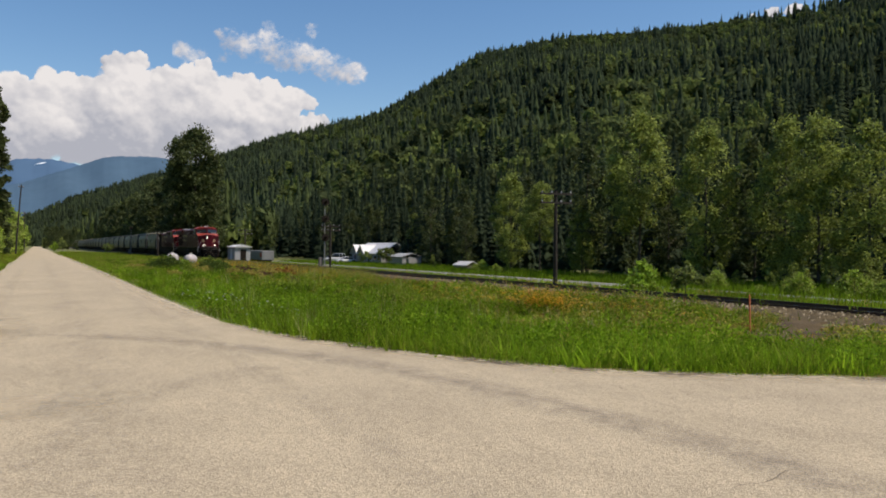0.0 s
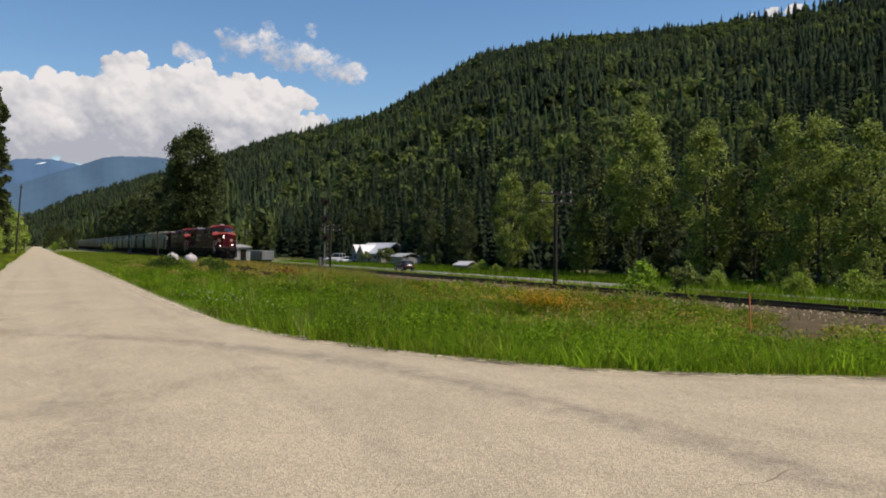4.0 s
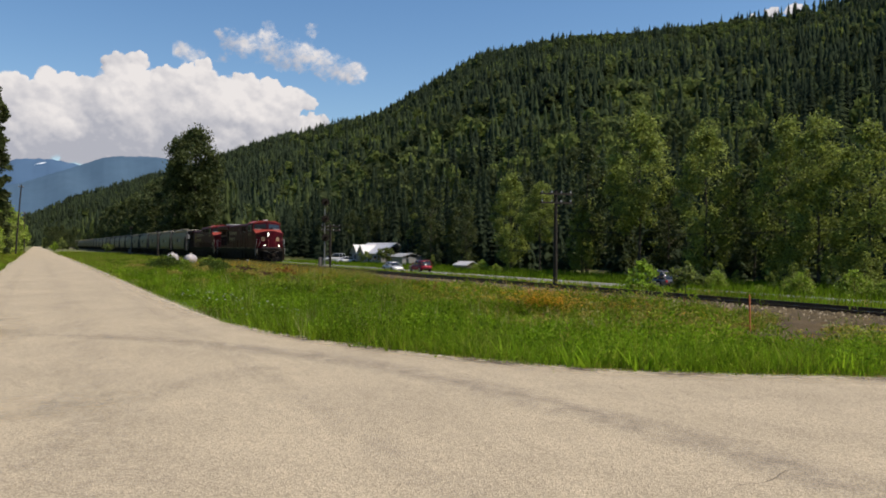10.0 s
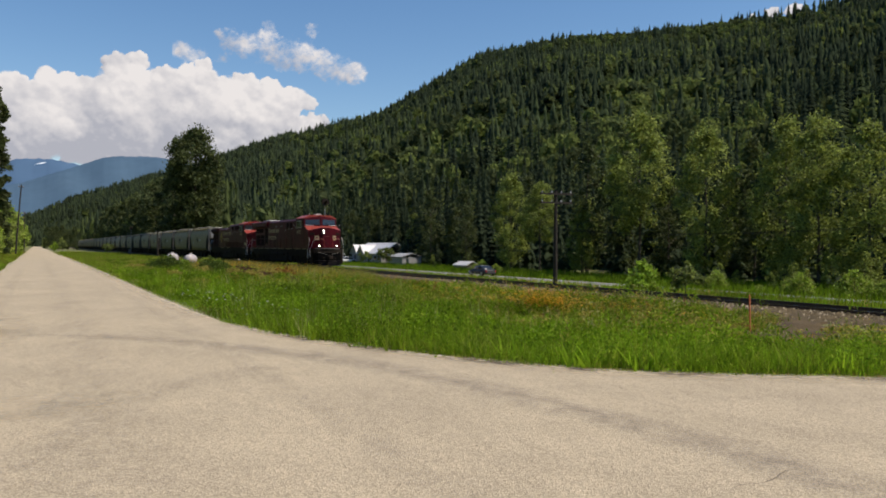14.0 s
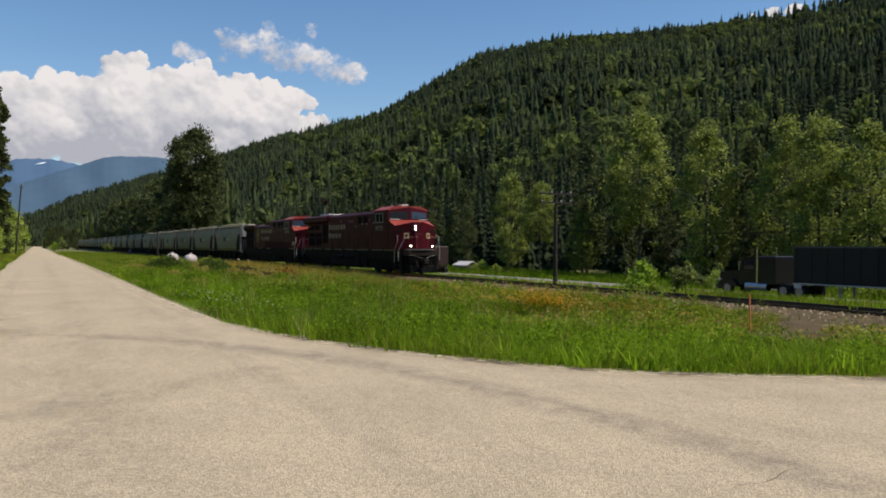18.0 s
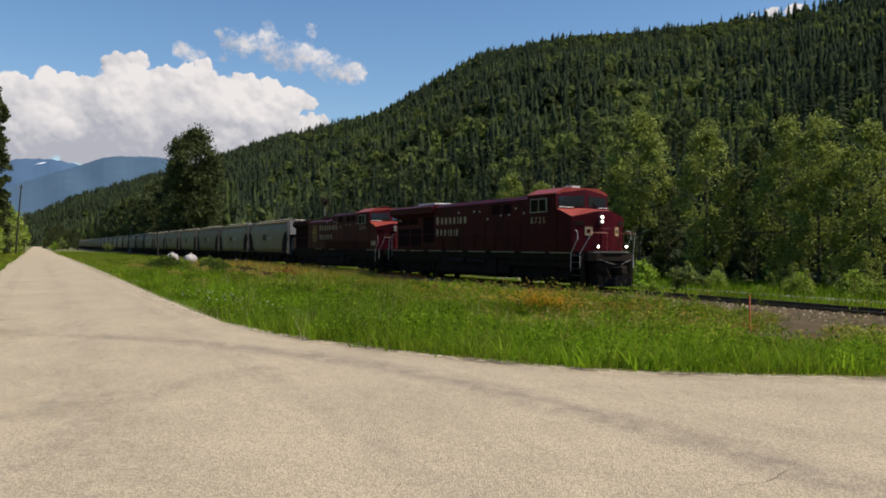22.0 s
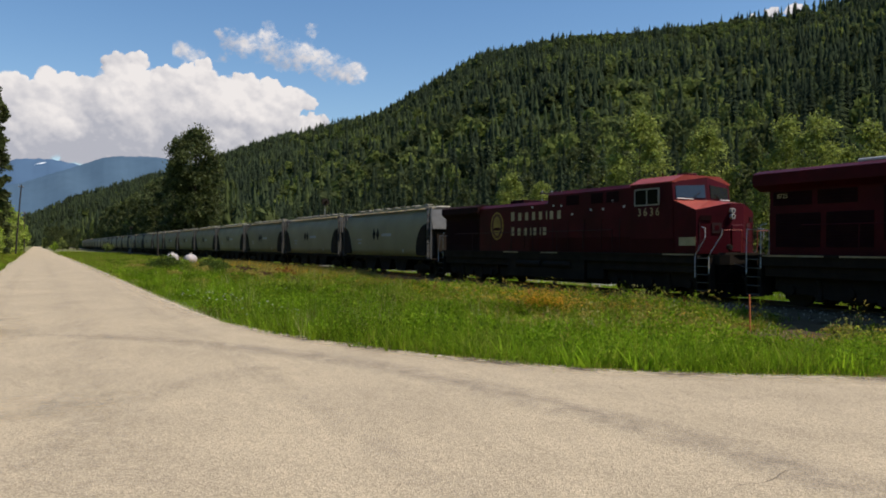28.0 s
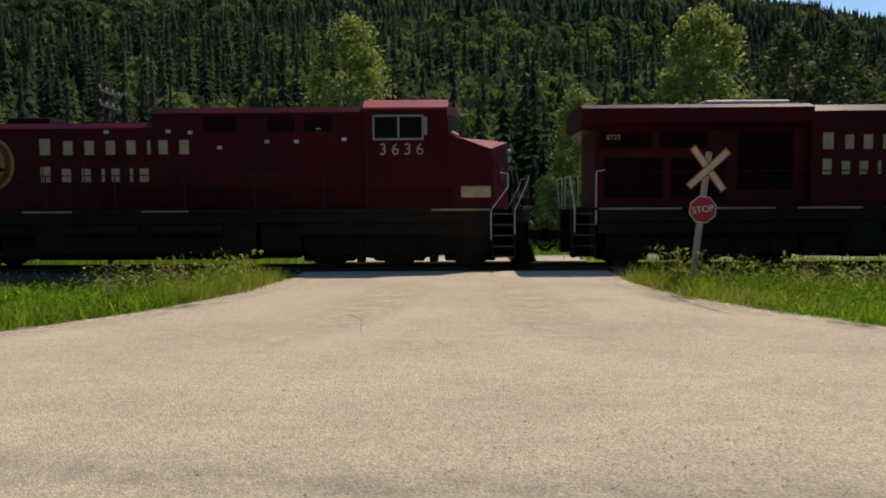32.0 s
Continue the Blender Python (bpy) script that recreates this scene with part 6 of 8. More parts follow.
# tall uneven tussocks that break the line of the verge
N = 9000
x, y = RNG.uniform(4.3, 17.5, N), 13.5 + 40 * RNG.random(N) ** 1.2
m = verge_mask(x, y) & (patchy(x, y, 0.9) + 0.5 * patchy(x, y, 3.1) + 0.3 * RNG.normal(size=N) > 0.5) & (worn_strip(x, y) > 0.9) & (x > road_edge(y) + 0.35)
x, y = x[m], y[m]
blades("grass_tussocks", x, y, RNG.uniform(0.42, 0.8, len(x)) * (0.6 + 0.4 * smooth01((x - road_edge(y)) / 1.6)), 0.005 + 0.00025 * np.hypot(x, y), BLADE, RNG.choice([0, 1, 4, 7, 6], len(x), p=[0.34, 0.28, 0.14, 0.16, 0.08]), "tall uneven grass tussocks in the verge", lean=0.45, per=10, spread=0.13)
# small white flowers, thickest near the paving
y = np.concatenate([RNG.uniform(17, 27, 45), RNG.uniform(14, 34, 25)])
x = np.concatenate([road_edge(y[:45]) + RNG.uniform(0.2, 1.6, 45), RNG.uniform(6, 14, 25)])
m = verge_mask(x, y)
x, y = x[m], y[m]
ci = np.repeat(np.arange(len(x)), 6)
th = RNG.random(len(ci)) * 2 * math.pi
C = np.stack([x[ci], y[ci], ground_z(x, y)[ci] + RNG.uniform(0.22, 0.42, len(x))[ci]], 1)
V = np.stack([C, C + 0.026 * np.stack([np.cos(th), np.sin(th), 0.5 * np.sin(3 * th)], 1), C + 0.026 * np.stack([np.cos(th + 0.8), np.sin(th + 0.8), 0.4 + 0 * th], 1)], 1).reshape(-1, 3)
tagged(soup("white_flowers", V, np.arange(len(V)).reshape(-1, 3), BLADE, np.full(len(ci), 11)), "small white flower heads in the verge grass", "flowers", kind="stuff")
# dry stalks over the back of the verge
N = 7500
x, y = RNG.uniform(9.5, 19, N), RNG.uniform(14, 62, N)
m = verge_mask(x, y) & (RNG.random(N) < np.clip(0.45 + 0.5 * patchy(x, y, 4.0), 0.05, 1)) & (worn_strip(x, y) > 0.9)
x, y = x[m], y[m]
blades("dry_stalks", x, y, RNG.uniform(0.32, 0.55, len(x)), 0.003 + 0.0002 * np.hypot(x, y), BLADE, RNG.choice([2, 7, 6, 2], len(x)), "thin dry yellowish grass stalks", lean=0.5, per=4, spread=0.2)
# bare stony bank below the ballast, with pale ballast stones
N = 9000
x = np.concatenate([RNG.uniform(17.0, 19.4, 250), RNG.uniform(19.4, 21.6, N - 250)])
y = np.concatenate([RNG.uniform(11.8, 14.8, 250), 4.2 + 36 * RNG.random(N - 250) ** 1.5])
z = np.where(x > 19.6, np.interp(x, [19.65, 20.95, 21.6], [-0.55, -0.14, -0.1]), ground_z(x, y) - 0.08) + 0.005
s_ = RNG.uniform(0.03, 0.085, N)
t_ = np.array([(1, 0.1, -0.3), (-0.4, 0.9, -0.3), (-0.6, -0.8, -0.3), (0.15, 0.1, 0.8)])
V = (t_[None] * s_[:, None, None] * RNG.uniform(0.7, 1.3, (N, 4, 3)) + np.stack([x, y, z], 1)[:, None, :]).reshape(-1, 3)
F = (np.array([(0, 1, 3), (1, 2, 3), (2, 0, 3)])[None] + 4 * np.arange(N)[:, None, None]).reshape(-1, 3)
tagged(soup("bank_stones", V, F, [GRAVEL, SAND], (RNG.random(len(F) // 3) < 0.13).astype(int).repeat(3)), "loose grey stones on the bare bank and ballast", "stones", kind="stuff")
px_, py_ = np.meshgrid(np.linspace(13.2, 20.3, 60), np.linspace(9.0, 16.8, 64))
dz_ = ground_z(px_, py_) - 0.075 + 0.03 * np.sin(px_ * 4) * np.sin(py_ * 3.1)
edge_ = bare_bank(px_, py_)
V = np.stack([px_, py_, dz_ + np.where(edge_ < 0.05, -0.12, 0.05)], -1).reshape(-1, 3)
ny_, nx_ = px_.shape
i_ = np.arange((ny_ - 1) * nx_).reshape(ny_ - 1, nx_)[:, :-1].ravel()
tagged(soup("dirt_bank", V, np.stack([i_, i_ + 1, i_ + nx_ + 1, i_ + nx_], 1), [mat("bare_earth", (0.105, 0.07, 0.026), 0.95, var=0.5, scale=1.2, fine=18, bump=0.8)], smooth=True), "bare brown earth bank below the ballast", "earth", kind="structure")

# long broad-leaved grass along the near edge, some leaves coloured pale as glints
N = 3600
x = RNG.uniform(4.4, 18.5, N)
e_ = RNG.exponential(1.6, N) + 0.25
y = np.where(RNG.random(N) < 0.75, side_edge_left(x) + e_, side_edge_right(x) - e_)
m = verge_mask(x, y) & (y < 32) & (y > -20)
x, y = x[m], y[m]
blades("coarse_grass", x, y, RNG.uniform(0.25, 0.5, len(x)) * (1 + 0.35 * patchy(x, y, 0.45)), 0.004 + 0.0003 * np.hypot(x, y), BLADE, RNG.choice([1, 0, 4, 8, 0, 7], len(x), p=[0.25, 0.25, 0.2, 0.1, 0.1, 0.1]), "long coarse grass leaves along the road edge", lean=1.1, per=7, spread=0.1)
# dark tufts and dead thatch where the verge meets the paving
N = 900
x = RNG.uniform(4.6, 17.5, N)
y = np.where(RNG.random(N) < 0.7, side_edge_left(x) + RNG.uniform(0.02, 0.3, N), side_edge_right(x) - RNG.uniform(0.02, 0.3, N))
m = (patchy(x, y, 1.1) > -0.1) & (y < 30) & (y > -16)
x, y = x[m], y[m]
blades("edge_thatch", x, y, RNG.uniform(0.06, 0.2, len(x)), np.full(len(x), 0.008), BLADE, RNG.choice([2, 4, 0, 5], len(x)), "short dry thatch and tufts along the paving edge", lean=1.4, per=9, spread=0.12)

# dry yellow grass at the tips of both verges by the crossing
x = np.concatenate([RNG.uniform(13.5, 18.6, 420), RNG.uniform(14.5, 18.8, 260)])
y = np.concatenate([side_edge_right(x[:420]) - RNG.uniform(0.1, 1.5, 420), side_edge_left(x[420:]) + RNG.uniform(0.1, 1.2, 260)])
blades("dry_verge_grass", x, y, RNG.uniform(0.22, 0.5, len(x)), np.full(len(x), 0.008), BLADE, RNG.choice([2, 7, 1, 2, 3], len(x), p=[0.35, 0.3, 0.2, 0.1, 0.05]), "dry yellow and orange grass by the crossing", lean=0.9, per=11, spread=0.15)

# tall grass hiding the highway's near edge, and along the foot of the ballast
N = 2600
x, y = RNG.uniform(40.6, 43.35, N), RNG.uniform(8, 47, N)
m = y > side_edge_left(x) + 0.5
x, y = x[m], y[m]
blades("highway_edge_grass", x, y, RNG.uniform(0.5, 0.85, len(x)), np.full(len(x), 0.045), BLADE, RNG.choice([0, 1, 7, 4], len(x)), "tall green grass along the highway edge", lean=0.4, per=6, spread=0.25)
N = 4200
x, y = RNG.uniform(18.6, 20.1, N), np.concatenate([RNG.uniform(15.2, 60, 2300), RNG.uniform(47, 130, 1900)])
blades("ballast_foot_grass", x, y, RNG.uniform(0.1, 0.26, N) * np.where(y > 47, 2.9, 1.0), np.full(N, 0.014), BLADE, RNG.choice([7, 2, 0, 2, 6], N), "dry yellowish grass at the foot of the ballast", lean=0.6, per=8, spread=0.2)

# ---- sky backdrop and far mountains ----
RD = 4300.0
# cumulus masses: (azimuth, rise in per cent, radius in per cent); then thin broken cloud
PUFFS = [(-10, 13.6, 5.6), (-5, 13.4, 5.2), (-2.2, 15.4, 3.7), (-0.6, 14.8, 4.2), (1.2, 18.0, 2.5), (1.1, 14, 4), (3.2, 16.2, 3.6), (4, 13, 3.4), (5.3, 19.6, 3.0), (6.3, 22.4, 1.3), (5.8, 15.8, 4.6),
         (7.9, 19.8, 2.3), (8.8, 16.5, 5), (10.5, 20.0, 2.7), (11.3, 15, 5), (12.8, 18.9, 2.9), (13.6, 15.4, 3.9), (15.0, 18.9, 2.4), (16.2, 18.4, 2.1), (17.2, 19.0, 1.6), (18.2, 18.6, 1.0),
         (16.4, 15.0, 2.4), (18.2, 15.6, 1.6), (19.2, 16.2, 0.95), (13.8, 12.6, 2.6), (9.1, 12, 3), (6.5, 12, 2.6), (-0.8, 12, 3),
         (61, 31.4, 1.7), (63.4, 32.0, 2.0), (66.5, 32.6, 2.6), (69.5, 33, 2.6), (72.5, 33.4, 2.2), (58.9, 30.6, 0.9), (60, 31, 1.1), (62.2, 31.3, 1.6), (65, 32, 2.1), (68, 32.5, 2.3), (71, 33, 2.2), (51.5, 28.5, 0.75), (52.9, 28.6, 0.85), (50.3, 28.2, 0.5)]
WISPS = [(12.4, 26.2, 1.1), (13.6, 25.5, 1.3), (15.0, 25.8, 1.5), (16.5, 25.3, 1.5), (17.8, 24.4, 1.5), (19.1, 23.7, 1.4), (20.4, 23.2, 1.3), (21.6, 22.5, 1.0), (14.1, 24.1, 0.9), (16.1, 23.8, 0.8), (19.5, 22.5, 0.7), (12.2, 24.6, 0.8),
         (10.1, 24.0, 0.9), (9.3, 24.4, 0.7), (18.4, 28.0, 0.6), (15.4, 28.0, 0.6)]
CR = np.random.default_rng(5)


def cloud_sheet(a0, a1, e0, e1, step):
    """Part of the cloud layer: how thick it is and how its billows face the sun."""
    us, vs = np.arange(a0 * 1.62, a1 * 1.62, step), np.arange(e0, e1, step)
    U, V = np.meshgrid(us, vs)
    H = np.zeros(U.shape)
    T = np.full(U.shape, -1.0)

    def ball(u, v, r, z, thin=1.0):
        i0, i1 = np.searchsorted(us, (u - 1.6 * r, u + 1.6 * r))
        k0, k1 = np.searchsorted(vs, (v - 1.6 * r, v + 1.6 * r))
        if i1 <= i0 or k1 <= k0:
            return
        q = ((U[k0:k1, i0:i1] - u) ** 2 + (V[k0:k1, i0:i1] - v) ** 2) / (r * r)
        T[k0:k1, i0:i1] = np.maximum(T[k0:k1, i0:i1], (1 - q) * thin)
        H[k0:k1, i0:i1] = np.maximum(H[k0:k1, i0:i1], np.where(q < 1, z + r * np.sqrt(np.clip(1 - q, 0, 1)), 0))

    for group, full in ((PUFFS, 1.0), (WISPS, 0.2)):
        for a, e, r in group:
            u, v, thin = a * 1.62, e, full if r > 0.95 or full == 1 else 0.09
            r = r if full == 1 else r * 1.25
            ball(u, v, r * 0.93, 0, thin)
            for _ in range(int(10 + 9 * r)):
                g, d = CR.random() * 2 * math.pi, r * math.sqrt(CR.random()) * 0.92
                u1, v1, r1 = u + d * math.cos(g), v + d * math.sin(g), r * CR.uniform(0.16, 0.4)
                z1 = math.sqrt(max(r * r - d * d, 0)) * 0.75
                ball(u1, v1, r1, z1, thin)
                for _ in range(7):
                    g, d1 = CR.random() * 2 * math.pi, r1 * math.sqrt(CR.random())
                    ball(u1 + d1 * math.cos(g), v1 + d1 * math.sin(g), r1 * CR.uniform(0.2, 0.5), z1 + math.sqrt(max(r1 * r1 - d1 * d1, 0)) * 0.7, thin)
    for _ in range(2):
        H[1:-1, 1:-1] = (H[1:-1, 1:-1] * 4 + H[:-2, 1:-1] + H[2:, 1:-1] + H[1:-1, :-2] + H[1:-1, 2:]) / 8
    gv, gu = np.gradient(H, step)
    nrm = np.sqrt(1 + (0.55 * gu) ** 2 + (0.55 * gv) ** 2)
    lit = (-0.55 * gu * 0.42 - 0.55 * gv * 0.8 + 0.45) / nrm
    base = np.clip((V - 10.5) / 9.0, 0, 1)
    big = H
    for _ in range(5):
        pad = np.pad(big, 4, mode="edge")
        big = sum(pad[4 + dk:pad.shape[0] - 4 + dk, 4 + di:pad.shape[1] - 4 + di] for dk, di in ((0, 0), (4, 0), (-4, 0), (0, 4), (0, -4), (3, 3), (-3, 3), (3, -3), (-3, -3))) / 9
    bv, bu = np.gradient(big, step)
    slow = (-bu * 0.42 - bv * 0.8 + 0.45) / np.sqrt(1 + bu ** 2 + bv ** 2)
    lit = 0.2 + 0.36 * lit + 0.42 * slow + 0.18 * base
    P = np.stack([RD * np.sin(np.radians(U / 1.62)), RD * np.cos(np.radians(U / 1.62)), RD * V / 100], -1).reshape(-1, 3)
    ny, nx = U.shape
    i = np.arange((ny - 1) * nx).reshape(ny - 1, nx)[:, :-1].ravel()
    return P, np.stack([i, i + 1, i + nx + 1, i + nx], 1), T.ravel(), lit.ravel()


cm = bpy.data.materials.new("cloud")
cm.use_nodes = True
nn, ll = cm.node_tree.nodes, cm.node_tree.links
nn.remove(nn["Principled BSDF"])


def math_node(op, a, b, c=None):
    m_ = nn.new("ShaderNodeMath")
    m_.operation = op
    for k, q in enumerate((a, b, c)):
        if q is None:
            continue
        if isinstance(q, (int, float)):
            m_.inputs[k].default_value = q
        else:
            ll.new(q, m_.inputs[k])
    return m_.outputs[0]


def attribute_out(name):
    a_ = nn.new("ShaderNodeAttribute")
    a_.attribute_name = name
    return a_.outputs["Fac"]


def noise_out(scale, detail, rough):
    tc_ = nn.new("ShaderNodeTexCoord")
    mp_ = nn.new("ShaderNodeMapping")
    mp_.inputs["Scale"].default_value = (0.001, 0.001, 0.0012)
    n_ = nn.new("ShaderNodeTexNoise")
    n_.inputs["Scale"].default_value, n_.inputs["Detail"].default_value, n_.inputs["Roughness"].default_value = scale, detail, rough
    ll.new(tc_.outputs["Object"], mp_.inputs["Vector"])
    ll.new(mp_.outputs[0], n_.inputs["Vector"])
    return n_.outputs["Fac"]


thick = math_node("MULTIPLY_ADD", noise_out(7, 12, 0.68), 2.2, math_node("MULTIPLY", attribute_out("cover"), 1.25))
al = nn.new("ShaderNodeMapRange")
al.interpolation_type = "SMOOTHSTEP"
al.inputs["From Min"].default_value, al.inputs["From Max"].default_value = 0.95, 1.6
ll.new(thick, al.inputs["Value"])
# Sunlit tops and grey undersides are painted into the glowing cloud colour.
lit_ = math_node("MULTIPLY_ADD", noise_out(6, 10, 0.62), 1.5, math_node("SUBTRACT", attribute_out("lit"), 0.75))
sh = nn.new("ShaderNodeMapRange")
sh.inputs["From Min"].default_value, sh.inputs["From Max"].default_value = 0.34, 1.02
ll.new(lit_, sh.inputs["Value"])
cx_ = nn.new("ShaderNodeMix")
cx_.data_type = "RGBA"
cx_.inputs["A"].default_value = (0.56, 0.6, 0.7, 1)
cx_.inputs["B"].default_value = (1.06, 1.06, 1.08, 1)
ll.new(sh.outputs["Result"], cx_.inputs["Factor"])
em_ = nn.new("ShaderNodeEmission")
em_.inputs["Strength"].default_value = 0.75
ll.new(cx_.outputs["Result"], em_.inputs["Color"])
tr_ = nn.new("ShaderNodeBsdfTransparent")
mx_ = nn.new("ShaderNodeMixShader")
ll.new(al.outputs["Result"], mx_.inputs[0])
ll.new(tr_.outputs[0], mx_.inputs[1])
ll.new(em_.outputs[0], mx_.inputs[2])
ll.new(mx_.outputs[0], nn["Material Output"].inputs["Surface"])
_p, _f, _c, _l = cloud_sheet(-17, 26, 6, 31, 0.2)
_p2, _f2, _c2, _l2 = cloud_sheet(46, 78, 26, 38, 0.24)
clouds = soup("backdrop", np.concatenate([_p, _p2]), np.concatenate([_f, _f2 + len(_p)]), [cm], smooth=True)
for nm_, val_ in (("cover", np.concatenate([_c, _c2])), ("lit", np.concatenate([_l, _l2]))):
    attr = clouds.data.attributes.new(nm_, "FLOAT", "POINT")
    attr.data.foreach_set("value", val_.astype(np.float32))
tagged(clouds, "white cumulus clouds in a blue summer sky", "clouds", kind="structure")
# blue distant ranges across the valley's end: a far peak, and a nearer wooded ridge before it
def mountain_range(name, a_, top, rd, material, label):
    rows3 = []
    for k, (f, dr) in enumerate(((0.0, 0.8), (0.25, 0.85), (0.5, 0.9), (0.75, 0.95), (0.92, 0.98), (1.0, 1.0), (0.7, 1.07))):
        w = 0.012 * rd * (np.sin(a_ * 1.1 + 1.7 * k) + 0.6 * np.sin(a_ * 2.7 + k)) * (0 < k < 5)
        q = rd * dr + 0.005 * rd * np.sin(a_ * 1.9 + 0.6 * k)
        rows3.append(np.stack([q * np.sin(np.radians(a_)), q * np.cos(np.radians(a_)), top * rd * f + w * 0.12 - 5 * (k == 0)], -1))
    nx = len(a_)
    i = np.arange(6 * nx).reshape(6, nx)[:, :-1].ravel()
    ob = soup(name, np.concatenate(rows3), np.stack([i, i + 1, i + nx + 1, i + nx], 1), [material], smooth=True)
    return tagged(ob, label, "mountains", kind="structure")


a_ = np.linspace(-30, 14, 170)
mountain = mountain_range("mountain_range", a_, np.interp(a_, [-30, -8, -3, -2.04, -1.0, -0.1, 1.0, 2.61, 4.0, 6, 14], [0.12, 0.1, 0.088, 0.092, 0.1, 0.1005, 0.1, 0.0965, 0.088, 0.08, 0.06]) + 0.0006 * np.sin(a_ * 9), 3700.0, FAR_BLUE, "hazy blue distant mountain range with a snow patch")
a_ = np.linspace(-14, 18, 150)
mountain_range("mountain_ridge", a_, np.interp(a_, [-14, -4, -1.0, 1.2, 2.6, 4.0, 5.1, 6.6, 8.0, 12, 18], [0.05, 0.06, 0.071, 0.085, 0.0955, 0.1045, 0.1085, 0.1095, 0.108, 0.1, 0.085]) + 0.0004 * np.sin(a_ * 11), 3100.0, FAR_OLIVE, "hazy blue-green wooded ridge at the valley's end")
bm = bmesh.new()
pts = [(-0.2, 0.0), (0.25, 0.0012), (0.5, 0.0035), (0.3, 0.0034), (0.0, 0.0016)]
bm.faces.new([bm.verts.new((3560 * math.sin(radians(0.15 + a)), 3560 * math.cos(radians(0.15 + a)), 3560 * (0.0935 + e))) for a, e in pts])
# A faint glow is added to the snow, as on the hazy range.
part("snow_patch", bm, mat("old_snow", (0.8, 0.85, 0.92), 0.9, glow=0.3, var=0.1), mountain, "small old snow patch")
# unseen slope added behind the camera to cut skylight from low down
az_ = np.radians(np.linspace(158, 352, 60))
rr_ = np.array([140, 200, 300, 450, 650, 900, 1200, 1500])
A_, R_ = np.meshgrid(az_, rr_)
V_ = np.stack([R_ * np.sin(A_), R_ * np.cos(A_), 0.5 + 420 * smooth01((R_ - 140) / 1300) + 12 * np.sin(A_ * 23) * (R_ > 150)], -1).reshape(-1, 3)
ny_, nx_ = A_.shape
i_ = np.arange((ny_ - 1) * nx_).reshape(ny_ - 1, nx_)[:, :-1].ravel()
tagged(soup("hillside_west", V_, np.stack([i_, i_ + 1, i_ + nx_ + 1, i_ + nx_], 1), [HILL_SOIL], smooth=True), "plain dark wooded slope across the valley", "hillside", kind="structure")

# ---- railway and roadside furniture ----
# crossing sign on a leaning post
SIGN_CREAM = mat("sign_cream", (0.72, 0.58, 0.36), 0.6, var=0.2, scale=4)
sign = thing("crossing_sign", pose(17.6, -5.45, -0.1, 0, 0, 0), "white crossbuck over a red stop sign on a leaning post", "road sign")
bm = bmesh.new()
tube(bm, (0, 0.1, -0.4), (0.0, -0.3, 3.0), 0.075, 0.07, n=10)
part("post", bm, SIGN_GALV, sign, "pale weathered wooden post leaning over")


def at_lean(h):
    return Vector((0, 0.1 - 0.4 * (h + 0.4) / 3.4, h))


for k, ang in enumerate((48 + 6, -48 + 6)):
    c_ = at_lean(2.62) + Vector((-0.09 - 0.012 * k, 0, 0))
    for nm, hw_, hl, off, mt in (("blade_border", 0.09, 0.6, 0.0, SIGN_RED), ("blade_face", 0.062, 0.57, -0.008, SIGN_CREAM)):
        bm = boxes((-0.006, 0.006, -hl, hl, -hw_, hw_))
        bmesh.ops.transform(bm, matrix=Matrix.Translation(c_ + Vector((off, 0, 0))) @ Matrix.Rotation(radians(ang), 4, "X"), verts=bm.verts)
        part("crossbuck_" + nm, bm, mt, sign, "white crossbuck blade" if "face" in nm else "red crossbuck border")
c_ = at_lean(1.72) + Vector((-0.09, 0, 0))
for nm, r_, off, mt in (("stop_border", 0.315, 0.0, WHITE), ("stop_plate", 0.295, -0.006, SIGN_RED)):
    bm = bmesh.new()
    tube(bm, c_ + Vector((off + 0.006, 0, 0)), c_ + Vector((off - 0.002, 0, 0)), r_, n=8)
    bmesh.ops.transform(bm, matrix=Matrix.Translation(c_) @ Matrix.Rotation(radians(22.5 + 7), 4, "X") @ Matrix.Translation(-c_), verts=bm.verts)
    part(nm, bm, mt, sign)
text_mesh("STOP", 0.205, tuple(c_ + Vector((-0.012, 0, 0))), (90, -7, -90), WHITE, sign, name="stop_word")
# orange survey stake
bm = bmesh.new()
box(bm, -0.045, 0.045, -0.015, 0.015, -0.3, 1.0, bev=0.004)
stk = part("survey_stake", bm, STAKE)
stk.matrix_basis = pose(17.2, 14.3, -0.4, 0, 0, 28) @ pose(0, 0, 0, 0, -7, 0)
tagged(stk, "orange-painted wooden survey stake in the ballast edge", "stake")


